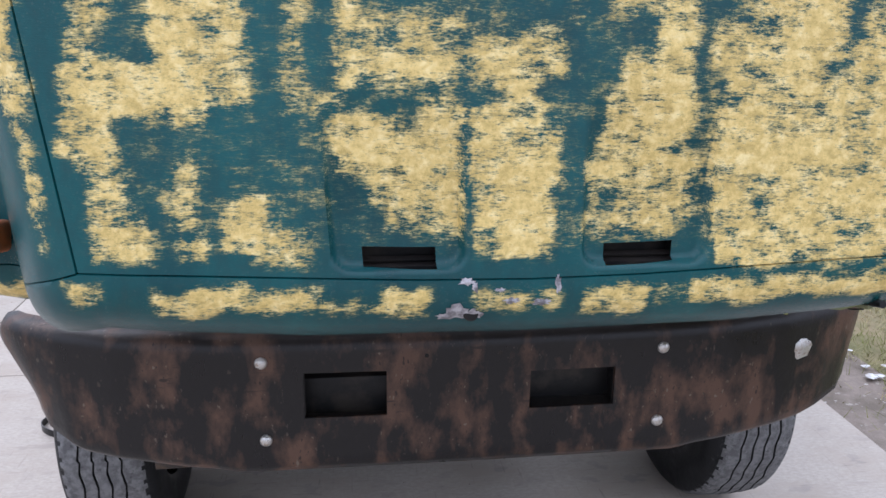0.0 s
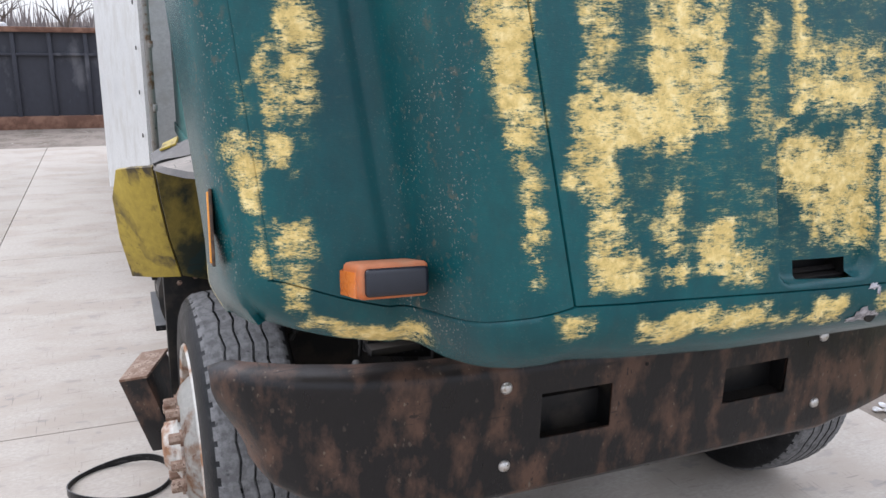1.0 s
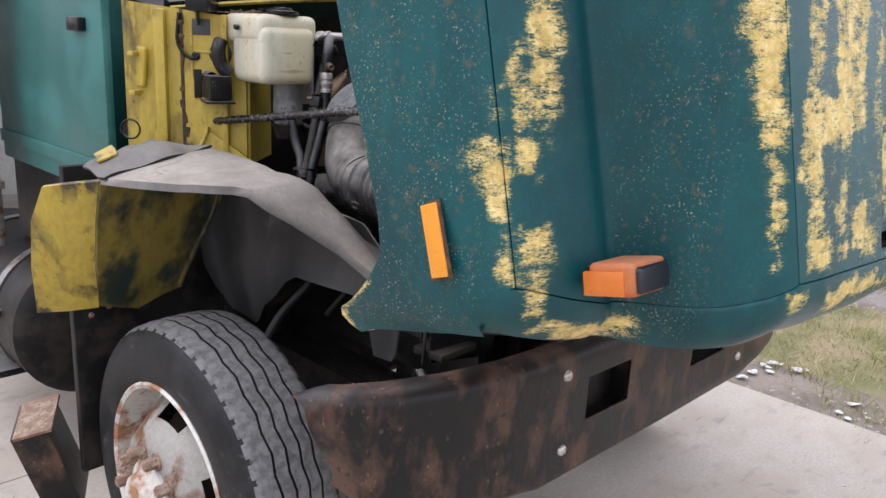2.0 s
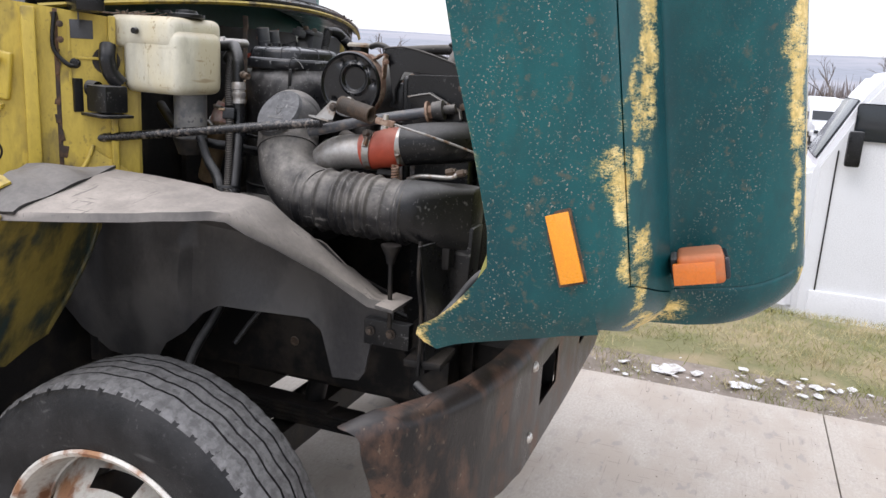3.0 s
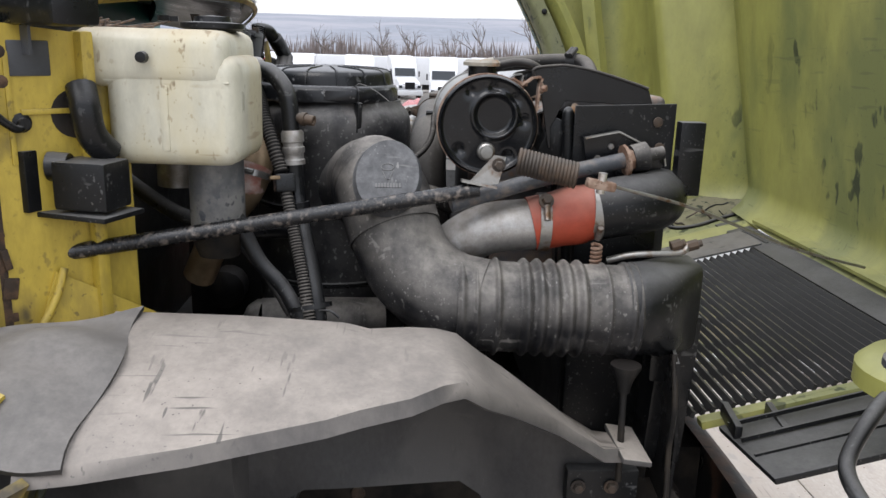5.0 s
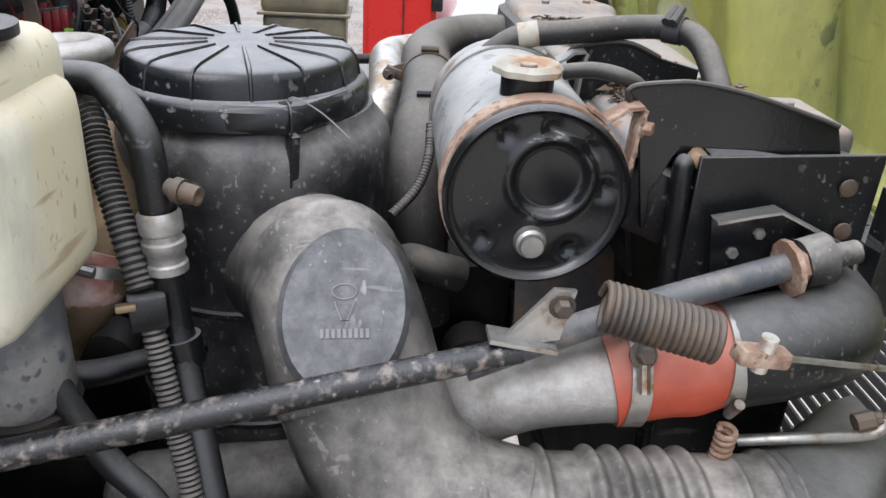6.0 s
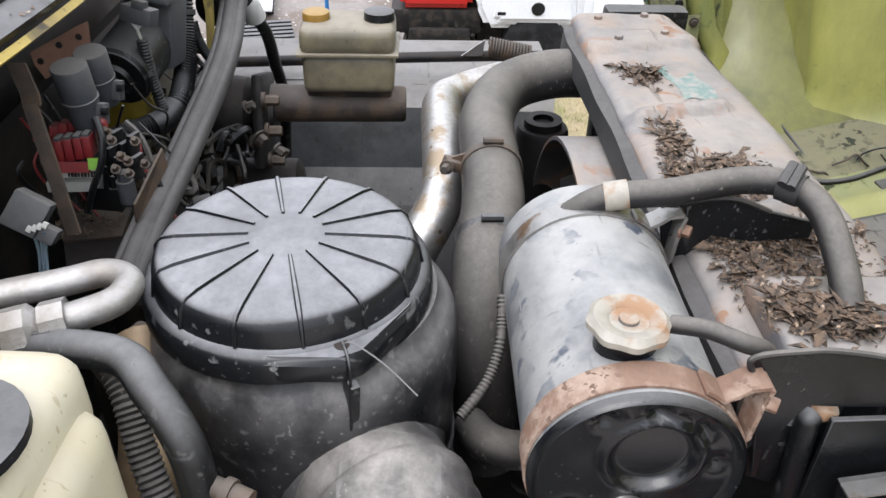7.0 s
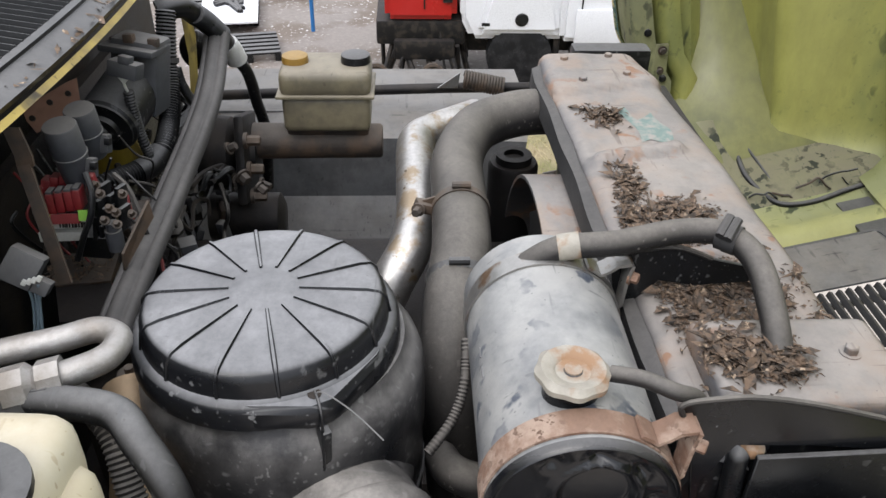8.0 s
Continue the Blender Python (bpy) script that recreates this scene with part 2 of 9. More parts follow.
M_IRON = mat("dirty_cast_iron", (0.045, 0.036, 0.03), 0.65, metal=0.3, second=(0.09, 0.06, 0.04), amount=0.5, scale=18, bump=0.35,
             dust=(0.16, 0.14, 0.12), dust_amount=0.7)
M_ALU = mat("stained_cast_aluminium", (0.42, 0.41, 0.40), 0.42, metal=0.75, second=(0.22, 0.20, 0.18), amount=0.5, scale=14, grain=120, bump=0.3,
            dust=(0.25, 0.22, 0.18), dust_amount=0.5)
M_STEEL = mat("weathered_zinc_steel", (0.36, 0.35, 0.33), 0.4, metal=0.8, second=(0.16, 0.10, 0.06), amount=0.3, scale=30, bump=0.2)
M_BOLT = mat("bare_bolt_steel", (0.62, 0.60, 0.57), 0.35, metal=0.7, second=(0.35, 0.3, 0.25), amount=0.3, scale=60, bump=0.1)
M_CHROME = mat("dull_chrome", (0.62, 0.62, 0.62), 0.2, metal=1.0, second=(0.4, 0.38, 0.35), amount=0.4, scale=20, bump=0.05)
M_RED_HOSE = mat("red_silicone_hose", (0.36, 0.052, 0.022), 0.55, dust=(0.30, 0.22, 0.18), dust_amount=0.75, dust_scale=9, bump=0.1)
M_TANK = mat("aged_white_polyethylene", (0.58, 0.56, 0.455), 0.35, second=(0.50, 0.455, 0.32), amount=0.45, scale=6, grain=30, bump=0.06, stretch=(1, 1, 0.45),
             dust=(0.36, 0.29, 0.19), dust_amount=0.95, dust_scale=11, dust_from=0.2, scratch=(0.28, 0.21, 0.12), spots=(0.16, 0.11, 0.06), spot_scale=40, spot_cut=0.66)
M_RESERVOIR = mat("aged_tan_plastic", (0.175, 0.152, 0.098), 0.4, second=(0.105, 0.092, 0.062), amount=0.5, scale=16, dust=(0.25, 0.22, 0.175), dust_amount=0.8, dust_scale=12, bump=0.1, scratch=(0.07, 0.06, 0.04))
M_CAP_YELLOW = mat("yellow_plastic_cap", (0.33, 0.19, 0.035), 0.5, dust=(0.24, 0.19, 0.11), dust_amount=0.7, dust_scale=25)
M_CREAM = mat("cream_cap_with_rust", (0.33, 0.305, 0.255), 0.6, second=(0.24, 0.14, 0.075), amount=0.42, scale=28, bump=0.25)
M_SURGE = mat("grey_painted_steel_tank", (0.115, 0.12, 0.128), 0.36, second=(0.225, 0.22, 0.21), amount=0.5, scale=11, scratch=(0.022, 0.026, 0.034), grain=70, bump=0.15,
              dust=(0.36, 0.355, 0.335), dust_amount=0.85, dust_scale=9, dust_from=-0.1, dust_even=0.3, dust_sharp=(0.38, 0.60), spots=(0.045, 0.055, 0.075), spot_scale=26, spot_cut=0.57)
M_PLATE = mat("glossy_black_end_plate", (0.007, 0.0075, 0.009), 0.22, spec=0.4, dust=(0.26, 0.25, 0.24), dust_amount=0.45, dust_scale=14, dust_from=0.55, grain=160, bump=0.05, spots=(0.12, 0.12, 0.12), spot_scale=230, spot_cut=0.69)
M_AMBER = mat("amber_lens", (0.62, 0.155, 0.012), 0.3, second=(0.50, 0.12, 0.01), amount=0.4, scale=30, grain=200, bump=0.1, coat=0.3)
M_REFLECTOR = mat("amber_reflector", (0.80, 0.30, 0.012), 0.35, second=(0.70, 0.24, 0.01), amount=0.4, scale=40, grain=260, bump=0.2, coat=0.2)
M_ORANGE = mat("faded_orange_housing", (0.50, 0.12, 0.02), 0.6, second=(0.36, 0.13, 0.05), amount=0.5, scale=14, dust=(0.3, 0.2, 0.14), dust_amount=0.5)
M_TYRE = mat("grey_weathered_tyre", (0.0095, 0.010, 0.011), 0.5, scratch=(0.06, 0.06, 0.06), spec=0.22, second=(0.019, 0.019, 0.020), amount=0.5, scale=8, grain=100, bump=0.5)
M_TREAD = mat("worn_tread_rubber", (0.185, 0.183, 0.184), 0.85, second=(0.105, 0.103, 0.104), amount=0.55, scale=38, grain=110, bump=1.0, spots=(0.06, 0.06, 0.06), spot_scale=60, spot_cut=0.62, scratch=(0.09, 0.09, 0.09))
M_WHITE = mat("chalky_white_paint", (0.62, 0.62, 0.60), 0.5, second=(0.46, 0.45, 0.42), amount=0.35, scale=5, dust=(0.4, 0.36, 0.3), dust_amount=0.3)
M_RIM = mat("white_rim_paint_with_rust", (0.60, 0.58, 0.53), 0.5, second=(0.27, 0.135, 0.065), amount=0.40, scale=10, bump=0.3, spots=(0.20, 0.09, 0.045), spot_scale=30, spot_cut=0.58)
M_SHIELD = mat("dusty_grey_liner", (0.046, 0.045, 0.046), 0.42, spec=0.3, second=(0.070, 0.067, 0.065), amount=0.5, scale=5, scratch=(0.075, 0.072, 0.068), dust=(0.335, 0.298, 0.262), dust_amount=1.0, dust_scale=5, dust_from=0.25, dust_even=0.62, dust_sharp=(0.36, 0.60), grain=110, bump=0.12, stretch=(1, 1, 0.6))
M_FLAP = mat("dusty_black_flap", (0.02, 0.02, 0.021), 0.4, dust=(0.26, 0.24, 0.22), dust_amount=0.8, dust_scale=9, dust_from=0.35, grain=110, bump=0.15)
M_FAR_LINER = mat("dusty_far_liner", (0.105, 0.11, 0.118), 0.5, second=(0.05, 0.053, 0.058), amount=0.5, scale=12, dust=(0.21, 0.19, 0.165), dust_amount=0.85, dust_scale=9, dust_from=-0.1, bump=0.12, scratch=(0.03, 0.03, 0.03))
M_PIPE = mat("bright_aluminium_pipe", (0.52, 0.50, 0.475), 0.42, metal=0.9, second=(0.33, 0.26, 0.18), amount=0.32, scale=26, grain=140, bump=0.15, spots=(0.12, 0.09, 0.06), spot_scale=70, spot_cut=0.66)
M_CORE = mat("radiator_core", (0.03, 0.03, 0.032), 0.5, metal=0.4, grain=300, bump=0.5, dust=(0.1, 0.09, 0.08), dust_amount=0.5)
M_RADTOP = mat("dusty_metal_header", (0.115, 0.112, 0.115), 0.5, metal=0.15, second=(0.205, 0.145, 0.108), amount=0.45, scale=12, dust=(0.31, 0.28, 0.25), dust_amount=0.95, dust_scale=7, dust_even=0.52, dust_from=0.45, scratch=(0.12, 0.10, 0.085), bump=0.3,
               spots=(0.24, 0.14, 0.09), spot_scale=22, spot_cut=0.60)
M_TEAL = mat("dried_green_coolant", (0.17, 0.235, 0.212), 0.8, second=(0.26, 0.245, 0.22), amount=0.48, scale=60, bump=0.3)
M_CONCRETE = mat("worn_concrete", (0.46, 0.410, 0.355), 0.9, second=(0.365, 0.315, 0.265), amount=0.5, scale=2.2, grain=60, bump=0.25,
                 spots=(0.30, 0.27, 0.24), spot_scale=11, spot_cut=0.60, scratch=(0.24, 0.21, 0.185), stretch=(0.7, 1.3, 1))
M_SOIL = mat("damp_gravel_soil", (0.25, 0.205, 0.17), 0.95, second=(0.14, 0.115, 0.09), amount=0.5, scale=3.1, grain=30, bump=0.8,
             spots=(0.45, 0.42, 0.38), spot_scale=24, spot_cut=0.63)
M_LOT = mat("crushed_stone_yard", (0.22, 0.195, 0.175), 0.95, second=(0.13, 0.105, 0.085), amount=0.5, scale=0.9, grain=14, bump=0.8,
            spots=(0.50, 0.49, 0.48), spot_scale=14, spot_cut=0.62)
M_TURF = mat("thin_winter_turf", (0.15, 0.145, 0.058), 0.95, second=(0.23, 0.185, 0.105), amount=0.5, scale=1.6, grain=25, bump=0.6)
M_BLADE = mat("straw_and_green_grass", (0.22, 0.23, 0.065), 0.8, second=(0.42, 0.35, 0.19), amount=0.5, scale=3.0, bump=0, spots=(0.5, 0.43, 0.28), spot_scale=40, spot_cut=0.6)
M_SNOW = mat("old_snow", (0.70, 0.70, 0.71), 0.8, second=(0.42, 0.39, 0.36), amount=0.5, scale=30, bump=0.5)
M_LEAF = mat("dry_leaf_litter", (0.15, 0.10, 0.065), 0.85, second=(0.05, 0.04, 0.032), amount=0.55, scale=130, bump=0, spots=(0.36, 0.27, 0.19), spot_scale=110, spot_cut=0.6)
M_BOX = mat("weathered_pale_green_panel", (0.26, 0.36, 0.33), 0.55, second=(0.38, 0.42, 0.40), amount=0.5, scale=2, dust=(0.3, 0.3, 0.28), dust_amount=0.3)
M_CONTAINER = mat("dull_navy_steel", (0.028, 0.03, 0.042), 0.6, second=(0.10, 0.10, 0.11), amount=0.3, scale=2.2, grain=20, stretch=(1, 1, 0.5),
                  spots=(0.4, 0.4, 0.4), spot_scale=3, spot_cut=0.72)
M_RUST_DULL = mat("dull_rusted_steel", (0.14, 0.065, 0.04), 0.8, second=(0.22, 0.12, 0.08), amount=0.5, scale=4)
M_RED = mat("red_truck_paint", (0.42, 0.012, 0.012), 0.3, second=(0.36, 0.012, 0.012), amount=0.4, scale=1, bump=0)
M_TRUCK_WHITE = mat("white_truck_paint", (0.74, 0.75, 0.77), 0.35, second=(0.66, 0.67, 0.69), amount=0.4, scale=1, bump=0)
M_GLASS = mat("dark_window_glass", (0.02, 0.025, 0.03), 0.1, bump=0)
M_BLUE = mat("blue_plastic", (0.02, 0.16, 0.42), 0.5, bump=0)
M_BARK = mat("grey_bark", (0.13, 0.11, 0.10), 0.9, second=(0.17, 0.14, 0.12), amount=0.5, scale=3, bump=0)
# distance haze is mixed into this hill colour
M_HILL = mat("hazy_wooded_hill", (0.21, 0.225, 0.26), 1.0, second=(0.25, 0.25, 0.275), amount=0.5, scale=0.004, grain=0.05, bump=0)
M_BRUSH = mat("bare_winter_woods", (0.21, 0.175, 0.165), 1.0, second=(0.26, 0.225, 0.21), amount=0.5, scale=0.05, grain=0.8, bump=0)
M_INK = mat("raised_mould_mark", (0.15, 0.148, 0.145), 0.7, bump=0)
M_PAD = mat("dusty_mould_pad", (0.03, 0.031, 0.034), 0.5, dust=(0.24, 0.24, 0.245), dust_amount=0.62, dust_scale=30, dust_from=-0.5, dust_even=0.25, dust_sharp=(0.34, 0.66), bump=0.2, scratch=(0.3, 0.29, 0.28), spec=0.3)
M_ROD = mat("chipped_black_rod_paint", (0.010, 0.0105, 0.012), 0.28, second=(0.13, 0.11, 0.095), amount=0.25, scale=75, grain=150, bump=0.3, spots=(0.20, 0.185, 0.17), spot_scale=150, spot_cut=0.68)
M_TUBE = mat("worn_blue_grey_tube", (0.05, 0.056, 0.068), 0.38, second=(0.12, 0.10, 0.088), amount=0.35, scale=40, grain=120, bump=0.2, dust=(0.21, 0.20, 0.19), dust_amount=0.7, dust_scale=20, dust_from=0.0, dust_even=0.3, scratch=(0.03, 0.03, 0.035))
M_JOINT = mat("faded_pink_silicone", (0.42, 0.17, 0.13), 0.55, second=(0.50, 0.40, 0.36), amount=0.5, scale=20, dust=(0.4, 0.33, 0.28), dust_amount=0.6)
M_FUSE_RED = mat("red_plastic_fuse_box", (0.24, 0.018, 0.022), 0.4, dust=(0.2, 0.15, 0.13), dust_amount=0.55, dust_scale=30)
M_LABEL = mat("paper_label", (0.55, 0.55, 0.5), 0.7, bump=0)
M_LABEL_GREEN = mat("green_label", (0.25, 0.50, 0.06), 0.7, bump=0)
M_LABEL_BLUE = mat("pale_blue_wire", (0.16, 0.22, 0.26), 0.6, bump=0)
M_GREY_PLASTIC = mat("grey_relay_plastic", (0.052, 0.056, 0.064), 0.55, dust=(0.25, 0.23, 0.2), dust_amount=0.7)
M_WHITE_PLASTIC = mat("white_plastic", (0.6, 0.6, 0.58), 0.5, bump=0.05)
M_COPPER = mat("heat_stained_pipe", (0.24, 0.17, 0.10), 0.5, metal=0.6, second=(0.3, 0.22, 0.14), amount=0.5, scale=10)

# ---- mesh helpers ----
def V(*a):
    return Vector(a)


def finish(bm, name, material, smooth=40):
    me = bpy.data.meshes.new(name)
    bm.normal_update()
    bm.to_mesh(me)
    bm.free()
    for m in (material if isinstance(material, (list, tuple)) else [material]):
        me.materials.append(m)
    if smooth:
        me.polygons.foreach_set("use_smooth", [True] * len(me.polygons))
        me.set_sharp_from_angle(angle=radians(smooth))
    return me


def thing(name, at, label, category, group="", kind=""):
    ob = new(name)
    ob.empty_display_size = 0.1
    ob.location = at
    return tagged(ob, label, category, group, kind)


def part(name, bm, material, parent, label="", smooth=40):
    ob = new(name, finish(bm, name, material, smooth))
    ob.parent = parent
    if parent.type == "EMPTY":
        ob.matrix_parent_inverse = Matrix.Translation(parent.location).inverted()
    if label:
        ob["label"] = label
    return ob


def single(name, bm, material, label, category, group="", kind="", smooth=40):
    return tagged(new(name, finish(bm, name, material, smooth)), label, category, group, kind)


def box(bm, c, s, rot=(0, 0, 0), bevel=0.0, seg=2):
    m = Matrix.Translation(c) @ Euler([radians(a) for a in rot]).to_matrix().to_4x4() @ Matrix.Diagonal((*s, 1))
    r = bmesh.ops.create_cube(bm, size=1, matrix=m)
    if bevel:
        es = list({e for v in r["verts"] for e in v.link_edges})
        bmesh.ops.bevel(bm, geom=es, offset=bevel, segments=seg, affect="EDGES", profile=0.6)
    return bm


def bx(c, s, rot=(0, 0, 0), bevel=0.0, seg=2):
    return box(bmesh.new(), c, s, rot, bevel, seg)


def frame_of(d):
    d = Vector(d).normalized()
    up = Vector((0, 0, 1)) if abs(d.z) < 0.9 else Vector((1, 0, 0))
    a = up.cross(d).normalized()
    return a, d.cross(a).normalized()


def spline(pts, per=8):
    P = [Vector(p) for p in pts]
    if len(P) == 2:
        return [P[0].lerp(P[1], i / per) for i in range(per + 1)]
    out = []
    for i in range(len(P) - 1):
        a, b_, c, d = P[max(i - 1, 0)], P[i], P[i + 1], P[min(i + 2, len(P) - 1)]
        for k in range(per):
            t = k / per
            out.append(0.5 * ((2 * b_) + (c - a) * t + (2 * a - 5 * b_ + 4 * c - d) * t * t + (3 * b_ - a - 3 * c + d) * t ** 3))
    return out + [P[-1]]


def sweep(bm, line, radii, seg=14, cap=True):
    """A round tube along a line of points; radii: one number or one per point."""
    n = len(line)
    rs = radii if isinstance(radii, (list, tuple)) else [radii] * n
    a, b_ = frame_of(line[1] - line[0])
    rings = []
    for i, p in enumerate(line):
        d = (line[min(i + 1, n - 1)] - line[max(i - 1, 0)]).normalized()
        a = (a - d * a.dot(d)).normalized()
        b_ = d.cross(a)
        rings.append([bm.verts.new(p + rs[i] * (math.cos(2 * math.pi * k / seg) * a + math.sin(2 * math.pi * k / seg) * b_)) for k in range(seg)])
    for r0, r1 in zip(rings, rings[1:]):
        for k in range(seg):
            bm.faces.new((r0[k], r0[(k + 1) % seg], r1[(k + 1) % seg], r1[k]))
    if cap:
        bm.faces.new(rings[0][::-1])
        bm.faces.new(rings[-1])
    return bm


def tube(pts, r, per=8, seg=14, cap=True):
    return sweep(bmesh.new(), spline(pts, per), r, seg, cap)


def rod(bm, p0, p1, r, seg=12):
    return sweep(bm, [Vector(p0), Vector(p1)], r, seg)


def lathe(bm, at, axis, profile, seg=40):
    """Turned about axis from at: profile rows (distance along, radius); radius 0 closes an end."""
    a, b_ = frame_of(axis)
    d, o = Vector(axis).normalized(), Vector(at)
    rings = []
    for h, r in profile:
        if r <= 1e-6:
            rings.append([bm.verts.new(o + d * h)])
        else:
            rings.append([bm.verts.new(o + d * h + r * (math.cos(2 * math.pi * k / seg) * a + math.sin(2 * math.pi * k / seg) * b_)) for k in range(seg)])
    for r0, r1 in zip(rings, rings[1:]):
        for k in range(seg):
            j = (k + 1) % seg
            if len(r0) == 1 and len(r1) > 1:
                bm.faces.new((r0[0], r1[j], r1[k]))
            elif len(r1) == 1 and len(r0) > 1:
                bm.faces.new((r0[k], r0[j], r1[0]))
            elif len(r0) > 1:
                bm.faces.new((r0[k], r0[j], r1[j], r1[k]))
    return bm


def turned(at, axis, profile, seg=40):
    return lathe(bmesh.new(), at, axis, profile, seg)


def plate(bm, outline, thick, bevel=0.0):
    """A flat sheet from an outline of 3D points, thickened along its normal."""
    vs = [bm.verts.new(Vector(p)) for p in outline]
    f = bm.faces.new(vs)
    f.normal_update()
    nrm = f.normal.copy()
    r = bmesh.ops.extrude_face_region(bm, geom=[f])
    top = [v for v in r["geom"] if isinstance(v, bmesh.types.BMVert)]
    bmesh.ops.translate(bm, verts=top, vec=nrm * thick)
    bmesh.ops.recalc_face_normals(bm, faces=bm.faces[:])
    if bevel:
        bmesh.ops.bevel(bm, geom=bm.edges[:], offset=bevel, segments=1, affect="EDGES")
    return bm


def sheet(rows, thick=0.0):
    """A sheet through rows of points, each row as long as the next; thickened if asked."""
    bm = bmesh.new()
    g = [[bm.verts.new(Vector(p)) for p in r] for r in rows]
    for r0, r1 in zip(g, g[1:]):
        for k in range(len(r0) - 1):
            bm.faces.new((r0[k], r0[k + 1], r1[k + 1], r1[k]))
    if thick:
        bm.normal_update()
        low = [[bm.verts.new(v.co - v.normal * thick) for v in r] for r in g]
        for r0, r1 in zip(low, low[1:]):
            for k in range(len(r0) - 1):
                bm.faces.new((r0[k], r1[k], r1[k + 1], r0[k + 1]))
        edge = g[0] + [r[-1] for r in g[1:]] + g[-1][-2::-1] + [r[0] for r in g[-2:0:-1]]
        lowe = low[0] + [r[-1] for r in low[1:]] + low[-1][-2::-1] + [r[0] for r in low[-2:0:-1]]
        for k in range(len(edge)):
            j = (k + 1) % len(edge)
            bm.faces.new((edge[j], edge[k], lowe[k], lowe[j]))
    bmesh.ops.recalc_face_normals(bm, faces=bm.faces[:])
    return bm


def smooth01(t):
    t = max(0.0, min(1.0, t))
    return t * t * (3 - 2 * t)


def interp(x, table):
    """Linear between the rows (x, value)."""
    if x <= table[0][0]:
        return table[0][1]
    for (x0, y0), (x1, y1) in zip(table, table[1:]):
        if x <= x1:
            return y0 + (y1 - y0) * (x - x0) / (x1 - x0)
    return table[-1][1]


def hexbolt(bm, at, axis, r, h, washer=True):
    lathe(bm, at, axis, [(0, 0), (0, r * 1.5), (h * 0.22, r * 1.5), (h * 0.22, 0)] if washer else [(0, 0), (0, r), (h * .1, r), (h * .1, 0)], 12)
    lathe(bm, Vector(at) + Vector(axis).normalized() * h * 0.2, axis, [(0, 0), (0, r), (h * 0.7, r), (h * 0.8, r * 0.85), (h * 0.8, 0)], 6)
    return bm


def corrugated(pts, r, pitch=0.006, depth=0.12, seg=12):
    line = spline(pts, 60)
    # even spacing along the line
    out, acc = [line[0]], 0.0
    for p, q in zip(line, line[1:]):
        acc += (q - p).length
        if acc >= pitch * 0.5:
            out.append(q)
            acc = 0.0
    return sweep(bmesh.new(), out, [r * (1 if i % 2 else 1 - depth) for i in range(len(out))], seg)


def coil(p0, p1, r, turns, wire, seg=8):
    p0, p1 = Vector(p0), Vector(p1)
    a, b_ = frame_of(p1 - p0)
    n = int(turns * 18)
    line = [p0.lerp(p1, i / n) + r * (math.cos(2 * math.pi * turns * i / n) * a + math.sin(2 * math.pi * turns * i / n) * b_) for i in range(n + 1)]
    return sweep(bmesh.new(), line, wire, seg)


def clamp_band(bm, c, axis, r, w=0.012, screw=(0, 0, 1)):
    """A worm-drive band with its screw housing."""
    c, d = Vector(c), Vector(axis).normalized()
    lathe(bm, c - d * w / 2, d, [(0, r), (0, r + 0.0022), (w, r + 0.0022), (w, r), (0, r)], 32)
    s = Vector(screw)
    s = (s - d * s.dot(d)).normalized()
    side = d.cross(s)
    q = c + s * (r + 0.006)
    rod(bm, q - side * 0.014, q + side * 0.014, 0.0055, 8)
    return bm

# ---- the tilted hood ----
SECTION = [(0.0, -0.632), (0.35, -0.63), (0.65, -0.624), (0.745, -0.615), (0.80, -0.592), (0.835, -0.562), (0.872, -0.512), (0.902, -0.440), (0.924, -0.376),
           (0.938, -0.354), (0.958, -0.346), (0.985, -0.352), (1.05, -0.338), (1.1, -0.320), (1.16, -0.298), (1.20, -0.272), (1.224, -0.235), (1.24, -0.17), (1.25, -0.05)]
BACK_EDGE = [(1.24, 0.055), (1.265, 0.10), (1.29, 0.10), (1.33, 0.04), (1.39, -0.012), (1.44, -0.045), (1.51, -0.042), (1.65, -0.01), (1.82, 0.035), (1.94, 0.06), (2.75, 0.20)]
HOOD_TOP = 2.72
SLOTS = ((-0.287, -0.163), (0.132, 0.256))
SLOT_Z = (1.428, 1.461)
SEAM = [(0.0, 1.409), (0.2, 1.412), (0.4, 1.420), (0.6, 1.428), (0.745, 1.432), (0.825, 1.406), (0.89, 1.378), (0.93, 1.368), (0.975, 1.372), (1.055, 1.391), (1.155, 1.421), (1.3, 1.421)]
RECESSES = ((-0.340, -0.112), (0.085, 0.318))


def hood_line(step):
    """Arc positions along half the section, from the centre to the side's back edge, as (x, y, share of the side)."""
    fine = spline([(x, y, 0) for x, y in SECTION], 14)
    out = []
    for p in fine:
        if p.x > 0.74 and (not out or (p - out[-1]).length > step):
            out.append(p.copy())
    if (fine[-1] - out[-1]).length > 0.004:
        out.append(fine[-1].copy())
    return out


